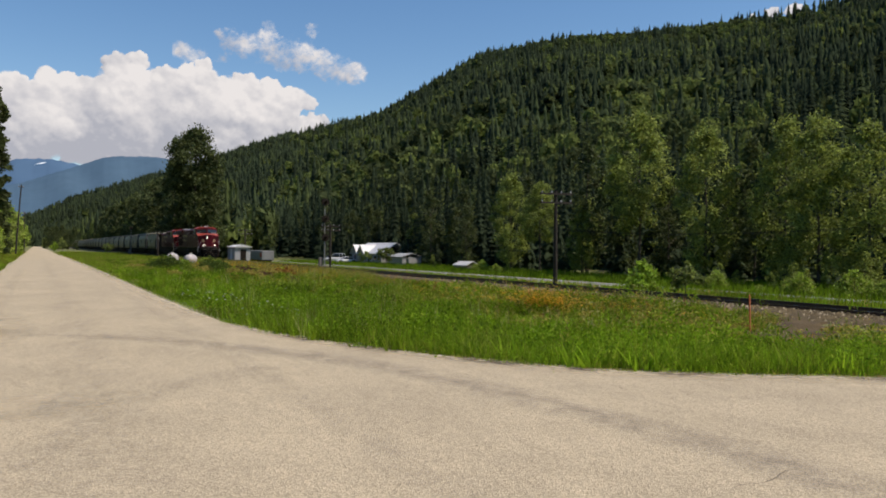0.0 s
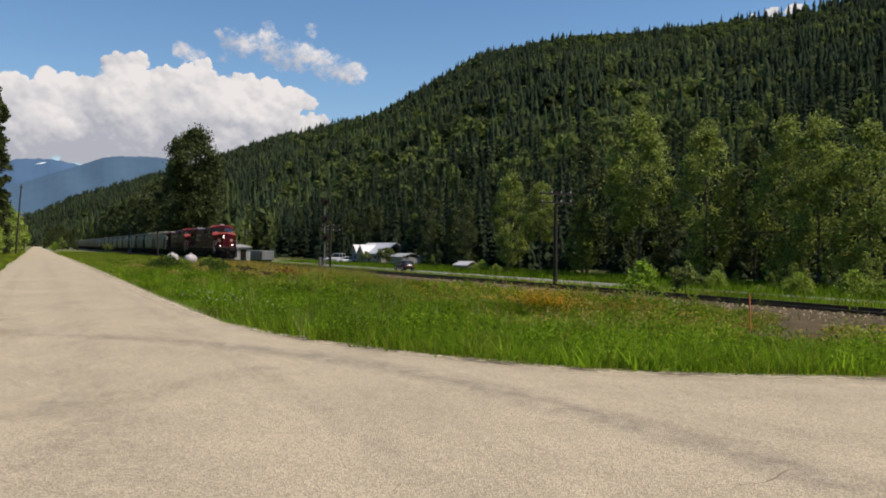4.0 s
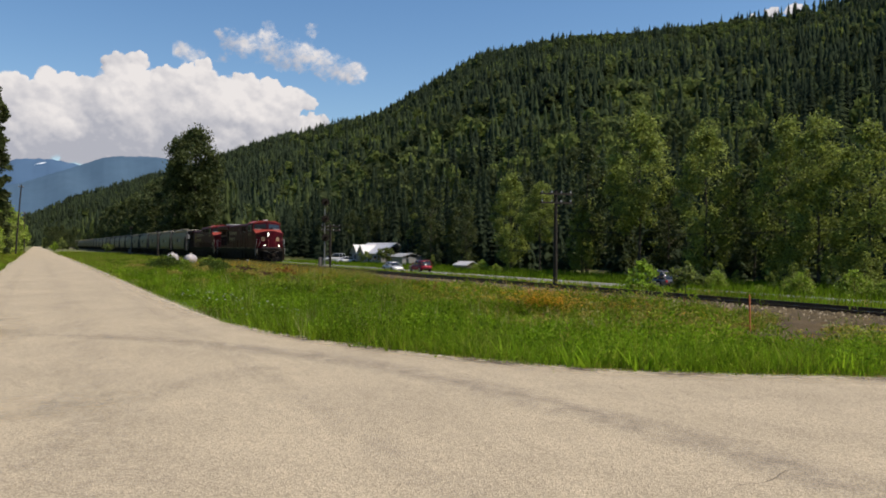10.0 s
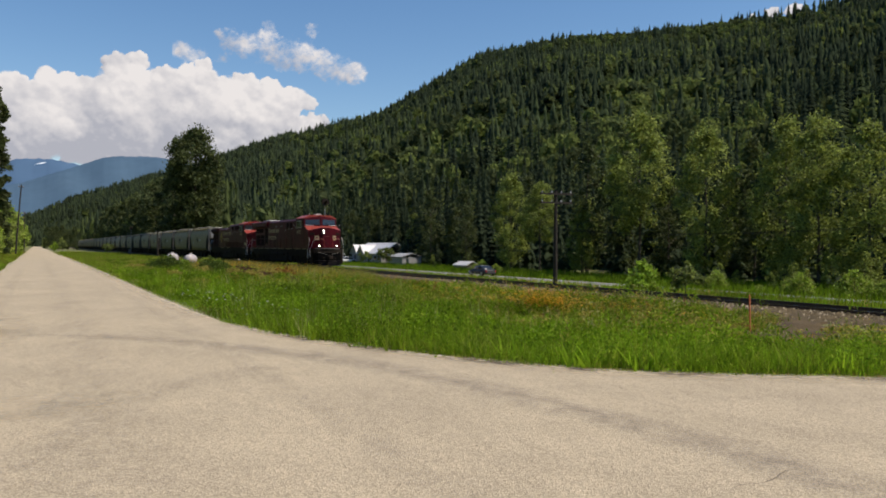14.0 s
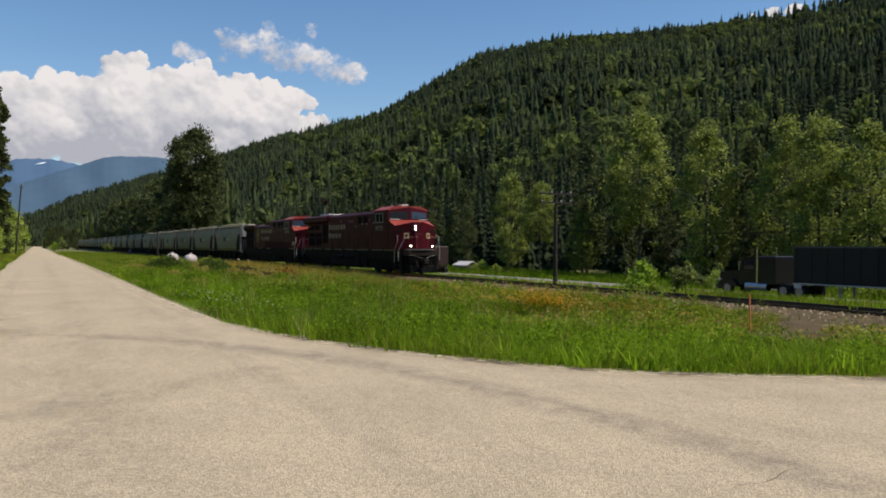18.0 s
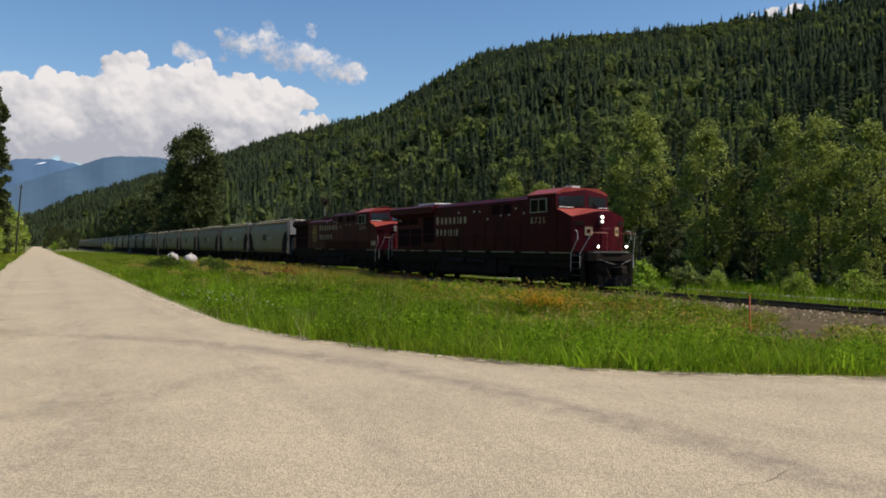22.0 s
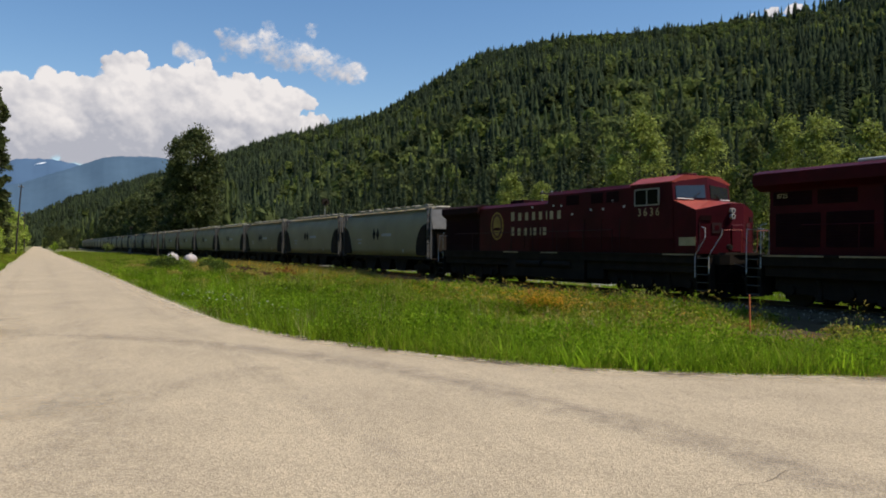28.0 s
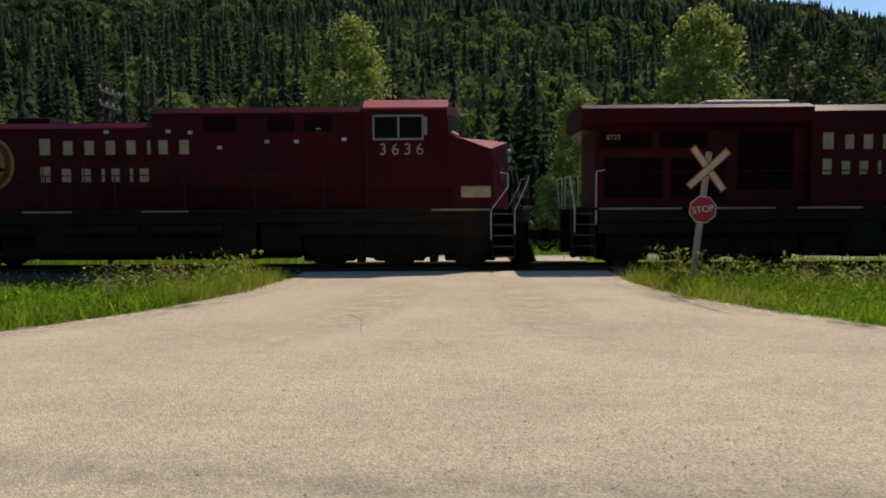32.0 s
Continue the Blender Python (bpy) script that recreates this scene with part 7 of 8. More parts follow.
def signal_mast(x, y, h, heads):
    t = thing("signal_mast", pose(x, y, float(ground_z(x, y))), "silver railway signal mast with black round heads", "railway signal")
    bm = bmesh.new()
    tube(bm, (0, 0, 0), (0, 0, h), 0.075, 0.06, n=10)
    part("mast", bm, ALU, t, "silver painted mast")
    part("base", boxes((-0.4, 0.4, -0.4, 0.4, -0.3, 0.45), bev=0.04), WALL_DARK, t)
    for z in heads:
        bm = bmesh.new()
        tube(bm, (0, -0.2, z), (0, -0.12, z), 0.38, n=18)
        box(bm, -0.16, 0.16, -0.12, 0.22, z - 0.28, z + 0.28, bev=0.04)
        hd = part("signal_head", bm, BLACK, t, "black round signal head")
        bm = bmesh.new()
        tube(bm, (0, -0.4, z), (0, -0.2, z), 0.12, n=12, caps=False)
        part("visor", bm, BLACK, hd)
    bm = bmesh.new()
    for k in range(int(h / 0.35)):
        box(bm, 0.14, 0.46, -0.02, 0.02, 0.4 + 0.35 * k, 0.43 + 0.35 * k)
    box(bm, 0.13, 0.16, -0.02, 0.02, 0.3, h - 0.3)
    box(bm, 0.44, 0.47, -0.02, 0.02, 0.3, h - 0.3)
    part("ladder", bm, BLACK, t)
    part("relay_case", boxes((-0.5, -0.1, 0.15, 0.5, 0.3, 1.3), bev=0.03), WALL_DARK, t)
    return t


signal_mast(26.0, 74.0, 7.2, (6.9, 5.2, 3.3))
signal_mast(19.4, 188.0, 6.4, (6.1,))


def line_pole(x, y, h, arms, group="line poles", lab="dark wooden line pole with crossarms and insulators", lean=0.0, rz=0.0):
    t = thing("line_pole", pose(x, y, float(ground_z(x, y)), 0, lean, rz), lab, "utility pole", group)
    bm = bmesh.new()
    tube(bm, (0, 0, -0.5), (0, 0, h), 0.16, 0.11, n=10)
    part("pole", bm, WOOD_POLE, t)
    for k, (z, w) in enumerate(arms):
        a_ = part("crossarm", boxes((-w, w, -0.16, -0.06, z - 0.06, z + 0.06)), WOOD_POLE, t)
        for j in range(4):
            xx = -w + 0.12 + (2 * w - 0.24) * j / 3
            bm = bmesh.new()
            tube(bm, (xx, -0.11, z + 0.06), (xx, -0.11, z + 0.2), 0.05, 0.035, n=8)
            part("insulator", bm, GREY, a_, "pale glass insulator")
    return t


line_pole(31.0, 41.7, 6.8, ((6.55, 1.2), (5.95, 1.2)), rz=-8)
line_pole(31.0, 86.2, 5.6, ((5.3, 1.2), (4.8, 1.2)))
line_pole(31.0, 128.0, 5.8, ((5.5, 1.2), (4.9, 1.2)))
line_pole(31.0, 13.9, 7.6, ((7.35, 1.2), (6.8, 1.2)), rz=6)
line_pole(31.0, -23.0, 6.9, ((6.6, 1.2), (6.0, 1.2)))
line_pole(31.5, 170.0, 6.0, ((5.6, 1.2),))
line_pole(-3.2, 160.0, 12.9, ((12.4, 0.5),), "road poles", "grey wooden power pole leaning beside the road", lean=4.0)
line_pole(-2.7, 240.0, 11.0, ((10.5, 0.5),), "road poles", "grey wooden power pole beside the road")
line_pole(18.1, 135.0, 4.7, (), "road poles", "short dark wooden post beside the track")
stl = thing("street_lamp", pose(-2.55, 60, 0.0), "pale thin lamp pole at the roadside", "street lamp")
bm = bmesh.new()
tube(bm, (0, 0, -0.3), (0, 0, 9.9), 0.09, 0.06, n=8)
part("pole", bm, SIGN_GALV, stl)
part("lamp_head", boxes((-0.12, 0.4, -0.1, 0.1, 9.85, 10.0), bev=0.03), GREY, stl)
wires = thing("line_wires", pose(0, 0, 0), "thin sagging wires strung between line poles", "wires")
spans = [(30.4, 41.7, 3.1, 30.4, 13.9, 3.1, 0.5), (31.6, 41.7, 3.1, 31.6, 13.9, 3.1, 0.5), (30.4, 13.9, 6.1, 30.4, -23, 6.0, 0.35), (31.6, 13.9, 5.8, 31.6, -23, 5.75, 0.35),
         (30.4, 86.2, 4.4, 30.4, 41.7, 5.2, 0.8), (30.4, 128, 4.6, 30.4, 86.2, 4.4, 0.8)]
for xa, ya, za, xb, yb, zb_, sag in spans:
    pts = []
    for j in range(11):
        f = j / 10
        pts.append((xa + (xb - xa) * f, ya + (yb - ya) * f, za + (zb_ - za) * f - sag * 4 * f * (1 - f)))
    bm = bmesh.new()
    ring_ = [[bm.verts.new((p[0] + 0.011 * math.cos(q), p[1], p[2] + 0.011 * math.sin(q))) for q in (0, 2.1, 4.2)] for p in pts]
    for r0, r1 in zip(ring_[:-1], ring_[1:]):
        for q in range(3):
            bm.faces.new((r0[q], r0[(q + 1) % 3], r1[(q + 1) % 3], r1[q]))
    part("wire", bm, WOOD_POLE, wires)
# trackside hut and the low panelled trailer behind it
hut = thing("signal_hut", pose(26.0, 111.0, float(ground_z(26, 111))), "small grey-white metal signal hut with a peaked roof", "hut")
part("wall", boxes((-1.1, 1.1, -2.25, 2.25, 0, 2.2)), GREY, hut)
bm = bmesh.new()
prism(bm, [(-1.3, 2.2), (1.3, 2.2), (1.3, 2.26), (0, 2.6), (-1.3, 2.26)], -2.5, 2.5)
part("roof", bm, ROOF_TIN, hut)
part("door", boxes((-1.13, -1.1, -0.5, 0.4, 0.05, 1.95)), WHITE, hut, "pale metal door")
part("end_door", boxes((-0.3, 0.5, -2.28, -2.25, 0.05, 1.9)), BLACK, hut, "dark open doorway")
trl = thing("flat_trailer", pose(40.5, 155.5, float(ground_z(40.5, 148))), "long grey panelled trailer with a small red board", "trailer")
part("body", boxes((-1.2, 1.2, -7, 7, 0.7, 2.5), bev=0.05), mat("trailer_panel", (0.24, 0.245, 0.25), 0.6, var=0.25, scale=0.8), trl)
part("end_board", boxes((-1.25, -1.21, -6.6, -5.6, 1.2, 2.1)), SIGN_RED, trl, "small dull red board")
for yy in (-5.0, -3.8, 4.5):
    bm = bmesh.new()
    tube(bm, (-1.2, yy, 0.4), (1.2, yy, 0.4), 0.42, n=14)
    part("wheel", bm, BLACK, trl)
# propane tanks
TANK_PAINT = mat("chalky_tank_paint", (0.5, 0.455, 0.46), 0.5, var=0.2, scale=1.5, fine=12)
for k, (x, y) in enumerate(((12.7, 84.0), (14.05, 81.0))):
    t = thing("propane_tank", pose(x, y, float(ground_z(x, y)), 0, 0, 62) @ Matrix.Scale(0.86, 4), "white rounded propane tank with a dome cap in the grass", "tank", "propane tanks")
    bm = bmesh.new()
    ring = [(-1.1, 0.02), (-1.06, 0.24), (-0.96, 0.4), (-0.82, 0.52), (-0.62, 0.6), (0.62, 0.6), (0.82, 0.52), (0.96, 0.4), (1.06, 0.24), (1.1, 0.02)]
    for (a0, r0), (a1, r1) in zip(ring[:-1], ring[1:]):
        tube(bm, (a0, 0, 0.8), (a1, 0, 0.8), r0, r1, n=24, caps=False)
    bmesh.ops.recalc_face_normals(bm, faces=bm.faces)
    bmesh.ops.remove_doubles(bm, verts=bm.verts, dist=0.001)
    part("tank_shell", bm, TANK_PAINT, t, smooth=True)
    bm = bmesh.new()
    tube(bm, (0, 0, 1.34), (0, 0, 1.58), 0.2, 0.17, n=14)
    part("dome_cap", bm, TANK_PAINT, t)
    for sx in (-0.6, 0.6):
        part("foot", boxes((sx - 0.08, sx + 0.08, -0.35, 0.35, -0.1, 0.42)), GREY, t)


def gable(bm, x0, x1, y0, y1, z0, z1, over=0.35, axis="y"):
    if axis == "y":
        xm = (x0 + x1) / 2
        prism(bm, [(x0 - over, z0), (xm, z1), (x1 + over, z0), (x1 + over, z0 + 0.12), (xm, z1 + 0.14), (x0 - over, z0 + 0.12)], y0 - over, y1 + over)
    else:
        ym = (y0 + y1) / 2
        prism(bm, [(y0 - over, z0), (ym, z1), (y1 + over, z0), (y1 + over, z0 + 0.12), (ym, z1 + 0.14), (y0 - over, z0 + 0.12)], x0 - over, x1 + over, axis="x")


zb = float(ground_z(66, 150))
WALL_PALE = mat("pale_siding", (0.42, 0.41, 0.39), 0.8, var=0.3)
house = thing("farmhouse", pose(66, 152, zb) @ Matrix.Scale(0.84, 4), "low farmhouse with steep white metal roofs", "house")
part("wall", boxes((-3.5, 4.5, -9, 9, 0, 2.5)), WALL_PALE, house, "weathered pale grey walls")
bm = bmesh.new()
gable(bm, -3.5, 4.5, -9, 9, 2.5, 5.2)
part("roof", bm, ROOF_TIN, house, "bright white metal roof")
for yc in (6.2, 1.5):
    bm = bmesh.new()
    gable(bm, -4.6, 0.5, yc - 2.2, yc + 2.2, 2.4, 4.7, axis="x")
    part("gable_roof", bm, ROOF_TIN, house, "white cross-gable roof")
    bm = bmesh.new()
    prism(bm, [(yc - 2.1, 0), (yc - 2.1, 2.4), (yc, 4.5), (yc + 2.1, 2.4), (yc + 2.1, 0)], -4.4, -3.4, axis="x")
    g_ = part("gable_wall", bm, GREY, house)
    w_ = part("window", boxes((-4.43, -4.39, yc - 0.7, yc + 0.7, 1.0, 2.1)), GLASS_DARK, g_)
for yc in (-2.5, -5.0, -7.4):
    w_ = part("window", boxes((-3.54, -3.49, yc - 0.6, yc + 0.6, 0.9, 2.0)), GLASS_DARK, house)
    part("window_frame", boxes((-3.56, -3.53, yc - 0.7, yc + 0.7, 0.8, 0.9), (-3.56, -3.53, yc - 0.7, yc + 0.7, 2.0, 2.1)), WHITE, w_)
part("door", boxes((-3.55, -3.5, -1.4, -0.5, 0, 2.0)), BLACK, house)
annex = thing("farm_annex", pose(65.5, 138.5, zb) @ Matrix.Scale(0.75, 4), "low grey outbuilding beside the farmhouse", "outbuilding")
part("wall", boxes((-2.5, 3, -4, 4, 0, 2.1)), GREY, annex)
bm = bmesh.new()
gable(bm, -2.5, 3, -4, 4, 2.1, 3.0)
part("roof", bm, GREY, annex)
shed = thing("garden_shed", pose(62, 107.5, float(ground_z(62, 107))) @ Matrix.Scale(0.68, 4), "small shed with a pale metal roof under the trees", "shed")
part("wall", boxes((-1.6, 1.6, -3.0, 3.0, 0, 1.1)), WALL_DARK, shed)
bm = bmesh.new()
gable(bm, -1.6, 1.6, -3.0, 3.0, 1.05, 1.95)
part("roof", bm, ROOF_TIN, shed)

# ---- vehicles ----
TYRE = mat("tyre_rubber", (0.015, 0.015, 0.015), 0.9, var=0.3)
CHROME = mat("chrome", (0.6, 0.6, 0.62), 0.2, 1.0, var=0.05)
TAIL = mat("tail_lamp", (0.4, 0.01, 0.01), 0.3, var=0.1)
HEADLAMP = mat("head_lamp", (0.75, 0.75, 0.72), 0.15, var=0.05)


def paint(name, c):
    return mat(name, c, 0.25, 0.2, var=0.08, scale=1.0)


def car_wheels(t, ys, xw, r, w=0.2):
    for y in ys:
        for sx in (-1, 1):
            bm = bmesh.new()
            tube(bm, (sx * (xw - w), y, r), (sx * xw, y, r), r, n=20)
            wh = part("wheel", bm, TYRE, t)
            bm = bmesh.new()
            tube(bm, (sx * (xw - 0.02), y, r), (sx * (xw + 0.012), y, r), r * 0.62, n=14)
            part("rim", bm, ALU, wh)


def motor_car(name, col, label, length, height, suv=False):
    """Local +y is forwards, z = 0 the road: a lofted body with arched flanks, tucked glass and a crowned roof."""
    t = thing(name, pose(0, 0, HZ), label, "car", "traffic")
    h, L, W = height, length / 2, 0.87
    belt = h * (0.6 if suv else 0.635)

    def loft(rows, mat_, nm, lab="", parent=t):
        bm = bmesh.new()
        rings = [[bm.verts.new(p) for p in r_] for r_ in rows]
        k = len(rings[0])
        for r0, r1 in zip(rings[:-1], rings[1:]):
            for i in range(k):
                bm.faces.new((r0[i], r0[(i + 1) % k], r1[(i + 1) % k], r1[i]))
        bm.faces.new(rings[0])
        bm.faces.new(list(reversed(rings[-1])))
        bmesh.ops.recalc_face_normals(bm, faces=bm.faces)
        bmesh.ops.bevel(bm, geom=[e for e in bm.edges if len(e.link_faces) == 2 and e.calc_face_angle() > 0.6], offset=0.03, segments=2, affect="EDGES")
        return part(nm, bm, mat_, parent, lab, smooth=True)

    def ring(y, w, z0, z1):
        zs = z0 + (z1 - z0) * 0.62
        return [(-w * 0.9, y, z0), (-w, y, z0 + 0.12), (-w, y, zs), (-w * 0.93, y, z1 - 0.02), (-w * 0.5, y, z1), (w * 0.5, y, z1), (w * 0.93, y, z1 - 0.02), (w, y, zs), (w, y, z0 + 0.12), (w * 0.9, y, z0)]

    tail = belt * (0.96 if suv else 1.0)
    loft([ring(-L, W * 0.84, 0.42, tail * 0.86), ring(-L + 0.12, W * 0.93, 0.3, tail * 0.97), ring(-L * 0.6, W, 0.25, tail), ring(0, W, 0.22, belt), ring(L * 0.34, W, 0.22, belt * 0.98),
          ring(L * 0.66, W * 0.99, 0.24, belt * 0.9), ring(L * 0.9, W * 0.93, 0.26, belt * 0.78), ring(L, W * 0.78, 0.36, belt * 0.64)], col, "body")
    y0, y1, y2, y3 = (-L * 0.96, -L * 0.78, L * 0.1, L * 0.46) if suv else (-L * 0.74, -L * 0.36, L * 0.1, L * 0.5)
    ym = (y1 + y2) / 2

    def hoop(y, w0, w1, z1):
        return [(-w0, y, belt - 0.06), (-w1, y, z1 - 0.05), (-w1 * 0.8, y, z1), (w1 * 0.8, y, z1), (w1, y, z1 - 0.05), (w0, y, belt - 0.06)]

    loft([hoop(y0, W * 0.8, W * 0.76, belt), hoop(y1, W * 0.93, W * 0.72, h - 0.05), hoop(ym, W * 0.95, W * 0.74, h - 0.03), hoop(y2, W * 0.94, W * 0.72, h - 0.06), hoop(y3, W * 0.84, W * 0.78, belt)], GLASS_DARK, "cabin_glass", "dark tinted windows")
    loft([[(-W * 0.7, y1 - 0.08, h - 0.09), (-W * 0.56, y1 - 0.08, h - 0.045), (W * 0.56, y1 - 0.08, h - 0.045), (W * 0.7, y1 - 0.08, h - 0.09)],
          [(-W * 0.75, ym, h - 0.08), (-W * 0.6, ym, h), (W * 0.6, ym, h), (W * 0.75, ym, h - 0.08)],
          [(-W * 0.7, y2 + 0.1, h - 0.12), (-W * 0.56, y2 + 0.1, h - 0.05), (W * 0.56, y2 + 0.1, h - 0.05), (W * 0.7, y2 + 0.1, h - 0.12)]], col, "roof")
    for sx in (-1, 1):
        for (ya, yb) in ((y0, y1), (y3, y2), (ym - 0.1, ym - 0.1), ((y0 + ym) / 2 if suv else y1 - 0.1, (y1 + ym) / 2 - 0.2 if suv else y1)):
            bm = bmesh.new()
            tube(bm, (sx * W * 0.95, ya, belt - 0.02), (sx * W * 0.735, yb, h - 0.06), 0.04, n=6)
            part("pillar", bm, col, t)
        if suv:
            part("roof_rail", tubes([(sx * W * 0.66, y1, h - 0.02), (sx * W * 0.66, y1 + 0.2, h + 0.04), (sx * W * 0.66, y2 - 0.2, h + 0.04), (sx * W * 0.66, y2, h - 0.02)], 0.02), ALU, t, "pale roof rail")
        part("headlight", boxes((sx * 0.6 - 0.17, sx * 0.6 + 0.17, L - 0.14, L - 0.02, belt * 0.56, belt * 0.7), bev=0.03), HEADLAMP, t)
        part("tail_light", boxes((sx * 0.66 - 0.12, sx * 0.66 + 0.12, -L - 0.005, -L + 0.1, belt * 0.62, belt * 0.84), bev=0.02), TAIL, t)
        part("mirror", boxes((sx * 0.98 - 0.09, sx * 0.98 + 0.09, y3 - 0.35, y3 - 0.2, belt, belt + 0.13), bev=0.03), col, t)
        for yy in (0.06, y0 * 0.42):
            part("door_seam", boxes((sx * (W + 0.002) - 0.004, sx * (W + 0.002) + 0.004, yy, yy + 0.018, 0.4, belt * 0.7)), BLACK, t)
        for yy in (-L * 0.62, L * 0.62):
            bm = bmesh.new()
            tube(bm, (sx * (W - 0.12), yy, 0.34), (sx * (W + 0.004), yy, 0.34), 0.4, n=20)
            part("wheel_arch", bm, BLACK, t, "dark wheel arch")
    part("bumper", boxes((-W * 0.8, W * 0.8, L - 0.08, L + 0.03, 0.3, 0.46), bev=0.04), BLACK if suv else col, t)
    part("rear_bumper", boxes((-W * 0.82, W * 0.82, -L - 0.03, -L + 0.1, 0.34, 0.52), bev=0.04), BLACK if suv else col, t)
    part("grille", boxes((-0.36, 0.36, L - 0.05, L + 0.012, belt * 0.5, belt * 0.62), bev=0.01), BLACK, t)
    car_wheels(t, (-L * 0.62, L * 0.62), W + 0.016, 0.33 if not suv else 0.36)
    return t


suv_dark = motor_car("suv", paint("paint_charcoal", (0.03, 0.032, 0.04)), "dark charcoal sport utility car on the highway", 4.05, 1.52, suv=True)
pick_red = motor_car("suv", paint("paint_red", (0.3, 0.014, 0.035)), "dark red sport utility car on the highway", 4.6, 1.66, suv=True)
wagon_grey = motor_car("suv", paint("paint_grey", (0.11, 0.115, 0.13)), "dark silver-grey estate car on the highway", 4.5, 1.55, suv=True)
sedan_white = motor_car("sedan", paint("paint_silver", (0.62, 0.63, 0.65)), "silver-white sedan on the highway", 4.1, 1.4)
sedan_dark = motor_car("sedan", paint("paint_dark_grey", (0.05, 0.052, 0.055)), "dark grey sedan on the highway", 4.25, 1.36)
for k, (x, y, c, rz) in enumerate(((60.5, 165, (0.7, 0.7, 0.7), 70), (61.5, 171, (0.25, 0.35, 0.5), 60), (60.5, 158, (0.75, 0.75, 0.75), 85))):
    p_ = motor_car("sedan" if k else "van", paint("paint_parked_%s" % "abc"[k], c), "pale parked car beside the farmhouse" if k != 1 else "blue parked car beside the farmhouse", 4.6 + 0.6 * (k == 0), 1.5 + 0.6 * (k == 0), suv=(k == 0))
    p_.matrix_basis = pose(x, y, float(ground_z(x, y)) + 0.05, 0, 0, rz)
    del p_["group"]
TRUCK_DARK = paint("truck_black", (0.02, 0.02, 0.024))
BOX_DARK = mat("dump_box_brown", (0.034, 0.015, 0.014), 0.7, var=0.3, scale=0.8)
TARP = mat("curtain_black", (0.01, 0.0105, 0.01), 0.7, var=0.3, scale=0.6)


def tractor(t, y, col):
    """Long-nosed conventional cab whose bumper is at y, on the rig t."""
    bm = bmesh.new()
    prism(bm, [(y - 0.05, 0.75), (y - 0.05, 1.62), (y - 0.25, 1.74), (y - 2.25, 1.98), (y - 2.25, 0.75)], -0.72, 0.72, axis="x")
    bmesh.ops.bevel(bm, geom=list(bm.edges), offset=0.06, segments=2, affect="EDGES")
    part("hood", bm, col, t, "dark polished engine hood")
    bm = bmesh.new()
    prism(bm, [(y - 2.2, 0.8), (y - 2.2, 1.98), (y - 2.62, 2.82), (y - 2.8, 2.9), (y - 4.0, 2.95), (y - 4.0, 0.8)], -1.05, 1.05, axis="x")
    bmesh.ops.bevel(bm, geom=list(bm.edges), offset=0.05, segments=2, affect="EDGES")
    part("cab", bm, col, t)
    part("sleeper", boxes((-1.1, 1.1, y - 5.6, y - 4.02, 0.9, 3.05), bev=0.08), col, t, "dark sleeper box")
    bm = bmesh.new()
    prism(bm, [(y - 2.21, 2.06), (y - 2.55, 2.74), (y - 2.6, 2.74), (y - 2.3, 2.06)], -0.95, 0.95, axis="x")
    part("windshield", bm, GLASS_DARK, t)
    for sx in (-1, 1):
        bm = bmesh.new()
        prism(bm, [(y - 0.3, 0.62), (y - 0.4, 1.0), (y - 0.8, 1.2), (y - 1.6, 1.2), (y - 2.1, 0.9), (y - 2.25, 0.62)], sx * 0.95 - 0.22, sx * 0.95 + 0.22, axis="x")
        part("fender", bm, col, t)
        part("side_window", boxes((sx * 1.056 - 0.006, sx * 1.056 + 0.006, y - 3.7, y - 2.75, 2.05, 2.65)), GLASS_DARK, t)
        bm = bmesh.new()
        tube(bm, (sx * 1.12, y - 4.05, 1.0), (sx * 1.12, y - 4.05, 3.7), 0.08, n=10)
        part("exhaust_stack", bm, CHROME, t, "chrome exhaust stack")
        bm = bmesh.new()
        tube(bm, (sx * 0.85, y - 4.9, 0.72), (sx * 0.85, y - 2.9, 0.72), 0.32, n=14)
        part("fuel_tank", bm, CHROME, t, "polished fuel tank")
        part("headlight", boxes((sx * 0.9 - 0.15, sx * 0.9 + 0.15, y - 0.36, y - 0.26, 0.95, 1.2), bev=0.02), HEADLAMP, t)
        part("mirror", boxes((sx * 1.3 - 0.08, sx * 1.3 + 0.08, y - 2.6, y - 2.5, 1.9, 2.6), bev=0.02), CHROME, t)
        part("rear_fender", boxes((sx * 0.95 - 0.28, sx * 0.95 + 0.28, y - 7.9, y - 7.3, 0.75, 1.08), bev=0.03), WHITE, t, "pale rear fender")
    part("grille", boxes((-0.6, 0.6, y - 0.06, y + 0.02, 0.7, 1.6), bev=0.03), CHROME, t, "chrome grille")
    part("bumper", boxes((-1.2, 1.2, y - 0.1, y + 0.12, 0.35, 0.7), bev=0.03), CHROME, t, "chrome bumper")
    part("chassis", boxes((-0.5, 0.5, y - 8.4, y - 0.6, 0.6, 0.92)), BLACK, t)


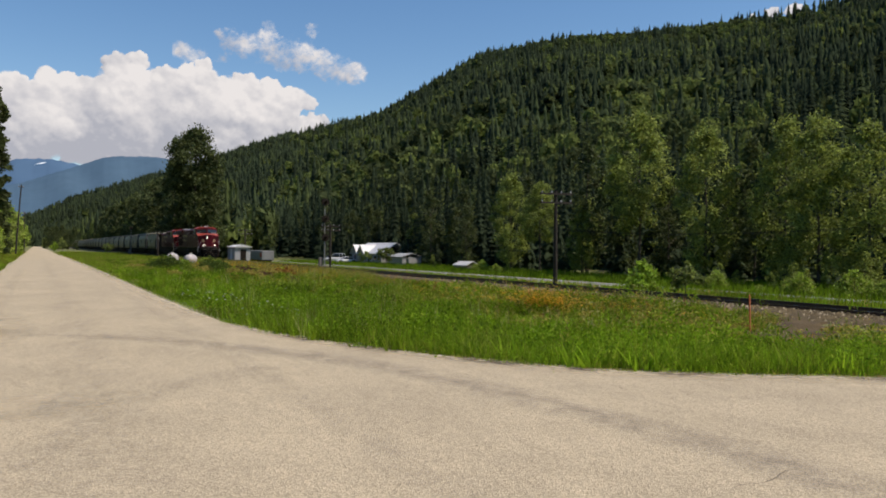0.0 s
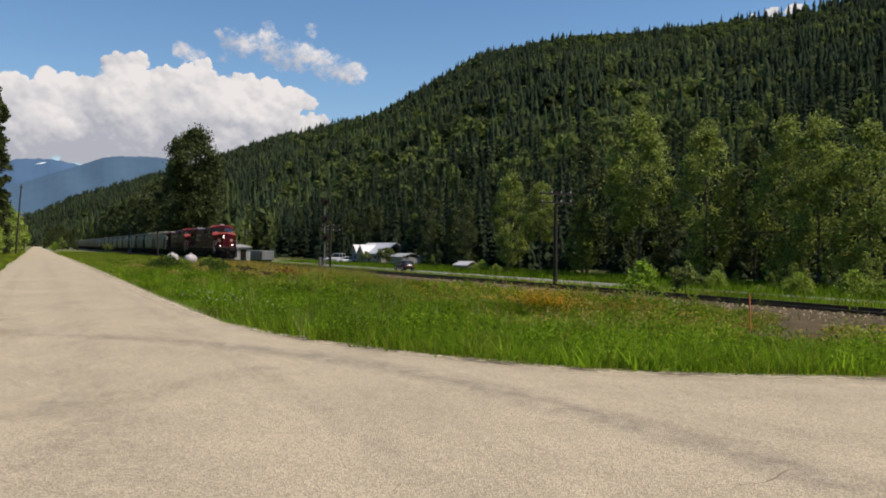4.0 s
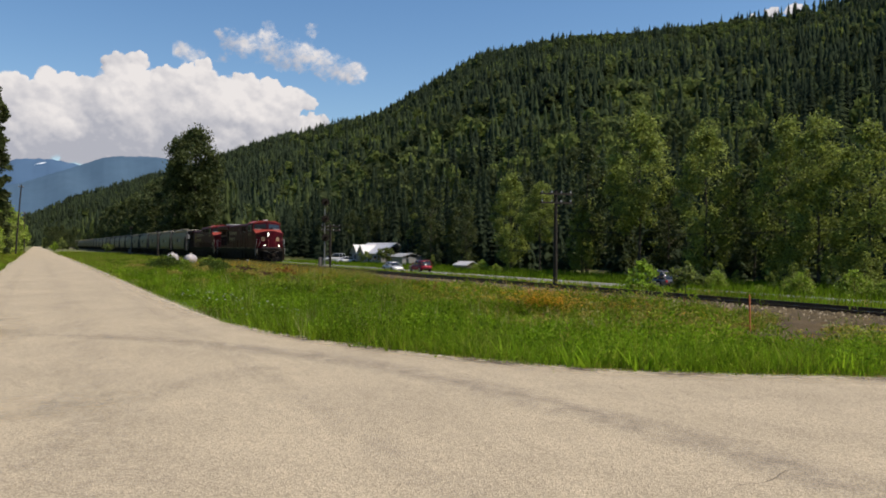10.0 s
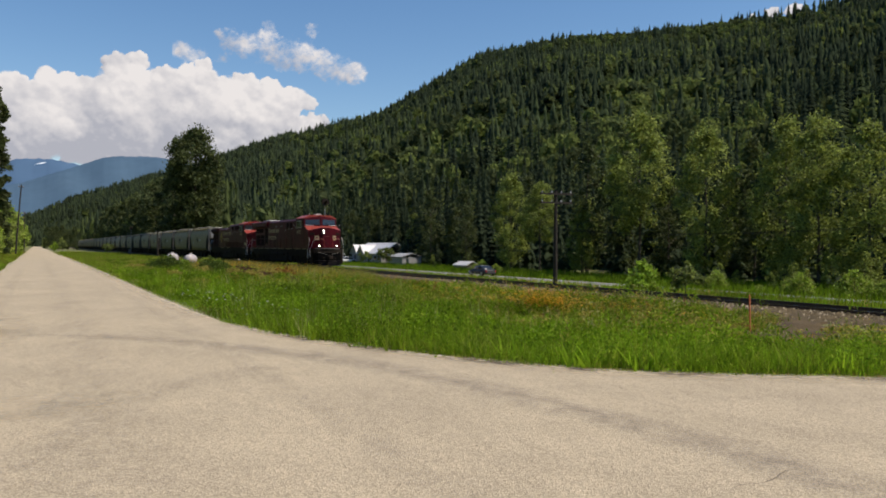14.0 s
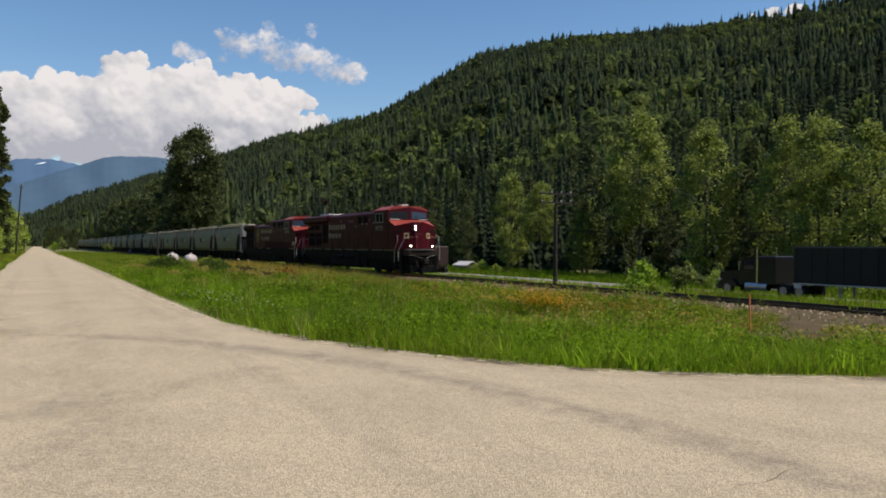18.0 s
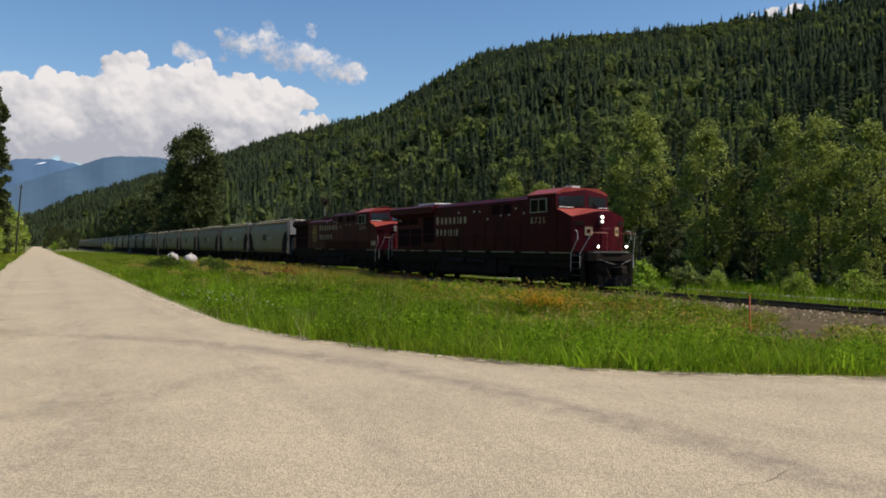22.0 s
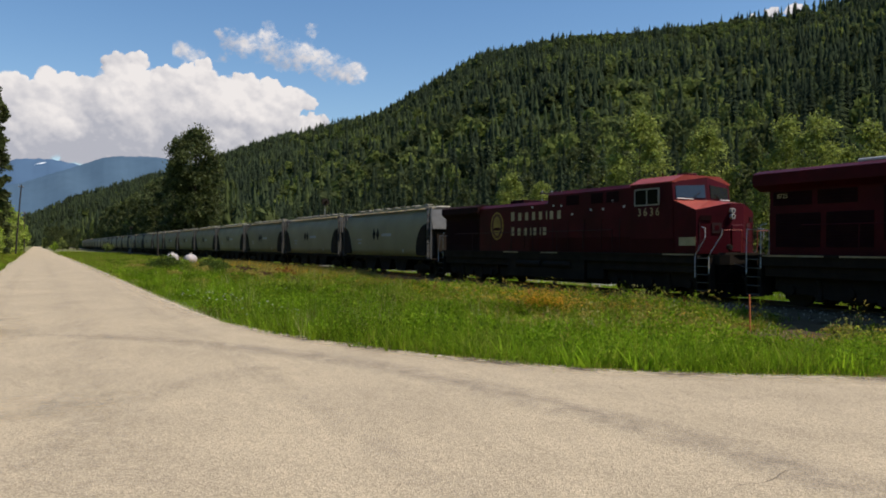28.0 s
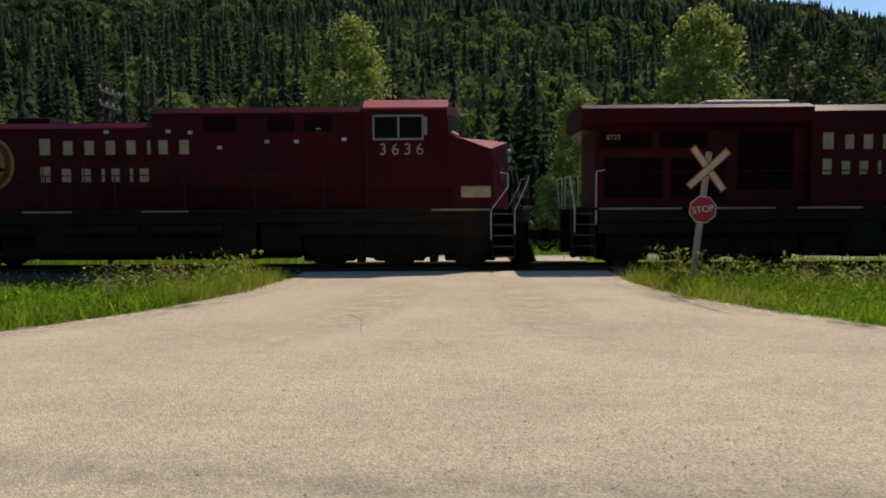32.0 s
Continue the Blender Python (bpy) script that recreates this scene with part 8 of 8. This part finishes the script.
semi = thing("semi_truck", pose(0, 0, HZ), "black conventional tractor unit pulling a trailer", "truck", "traffic")
tractor(semi, 1.7, TRUCK_DARK)
car_wheels(semi, (0.45,), 1.16, 0.5, 0.3)
car_wheels(semi, (-4.7, -6.0), 1.2, 0.5, 0.55)
van = thing("semi_trailer", pose(0, 0, HZ), "long black-sided box trailer with dull grey rear doors", "trailer", "traffic")
y0, y1 = -5.6, -20.3
part("box_body", boxes((-1.28, 1.28, y1, y0, 1.15, 3.75), bev=0.03), TARP, van, "black trailer side")
part("roof_rail", boxes((-1.3, -1.26, y1, y0, 3.68, 3.79), (1.26, 1.3, y1, y0, 3.72, 3.79)), LADDER, van, "steel top rail")
part("base_rail", boxes((-1.3, 1.3, y1, y0, 1.05, 1.15)), GREY, van)
part("rear_door", boxes((-1.27, 1.27, y1 - 0.05, y1 + 0.001, 1.15, 3.75)), mat("trailer_grey", (0.06, 0.06, 0.062), 0.6, var=0.2), van, "grey rear doors")
part("rear_bumper", boxes((-1.1, 1.1, y1 - 0.05, y1 + 0.1, 0.45, 0.6)), WHITE, van)
for yy in np.arange(y1 + 1.2, y0, 1.2):
    part("side_post", boxes((-1.29, -1.279, yy - 0.03, yy + 0.03, 1.15, 3.66)), BLACK, van)
for sx in (-0.8, 0.8):
    part("landing_leg", boxes((sx - 0.08, sx + 0.08, -9.0, -8.85, 0.1, 1.1)), GREY, van)
car_wheels(van, (-17.0, -18.3), 1.25, 0.5, 0.55)
dump = thing("dump_truck", pose(0, 0, HZ), "dark maroon dump truck with high ribbed box", "truck", "traffic")
tractor(dump, 0.6, BOX_DARK)
car_wheels(dump, (-0.65,), 1.16, 0.5, 0.3)
car_wheels(dump, (-7.2, -8.5, -9.8), 1.2, 0.5, 0.55)
pup = thing("pup_trailer", pose(0, 0, HZ), "dark maroon two-box dump trailer with brownish tarps", "trailer", "traffic")
for own, ya, yb, z1 in ((dump, -11.2, -5.3, 3.3), (pup, -16.8, -12.2, 3.35), (pup, -23.6, -17.6, 3.6)):
    part("dump_box", boxes((-1.25, 1.25, ya, yb, 1.1, z1), bev=0.04), BOX_DARK, own)
    part("tarp", boxes((-1.2, 1.2, ya + 0.1, yb - 0.1, z1, z1 + 0.1), bev=0.03), WALL_DARK, own, "brownish tarp over the load")
    for yy in np.arange(ya + 0.4, yb, 0.85):
        part("rib", boxes((-1.3, -1.249, yy - 0.05, yy + 0.05, 1.15, z1 - 0.05)), BOX_DARK, own)
    part("mudguard", boxes((-1.28, -1.2, ya + 0.1, ya + 0.75, 0.7, 1.15)), WHITE, own, "pale mudguard")
part("drawbar", boxes((-0.3, 0.3, -24, -11.0, 0.75, 1.05)), BLACK, pup)
car_wheels(pup, (-13.2, -14.5, -20.5, -21.8, -23.1), 1.22, 0.5, 0.55)

TRAFFIC = [(suv_dark, 49.6, 1.0, 36.0, 23.0, 1), (pick_red, 49.6, 8.0, 48.4, 25.5, 1), (wagon_grey, 49.6, 10.0, 51.8, 25.0, 1), (sedan_dark, 49.6, 13.0, 57.8, 24.2, 1),
           (sedan_white, 45.8, 11.0, 70.1, 30.6, -1), (semi, 49.6, 18.5, 54.3, 24.5, 1), (van, 49.6, 18.5, 54.3, 24.5, 1), (dump, 49.6, 16.5, 76.3, 27.0, 1), (pup, 49.6, 16.5, 76.3, 27.0, 1)]


def motions():
    # couplings: the lead engine, the second engine, then the hopper cars
    offs = [(lead, -2.9 - 22.1), (second, -2.9)] + [(c, -2.9 + 22.3 + 15.5 * k) for k, c in enumerate(cars)]
    for ob, off in offs:
        walk(ob, [(t, pose(RAIL_X, y + off, 0)) for t, y in zip(RUN_T, RUN_Y)])
    ts = np.arange(0, 32.01, 0.125)
    ys = np.interp(ts, RUN_T, RUN_Y)
    for w, (x, y, z), rz in ROLLING:
        rows = [(float(t), pose(x, y, z, 0, 0, rz) @ pose(0, 0, 0, math.degrees((RUN_Y[0] - yy) / WHEEL_R) * (1 if rz == 0 else -1), 0, 0)) for t, yy in zip(ts, ys)]
        walk(w, rows)

    for ob, x, t0, y0, v, way in TRAFFIC:
        walk(ob, [(float(t), pose(x, y0 + way * v * (t - t0), HZ + 0.004, 0, 0, 0 if way > 0 else 180)) for t in (0, 8, 16, 24, 32)])


motions()
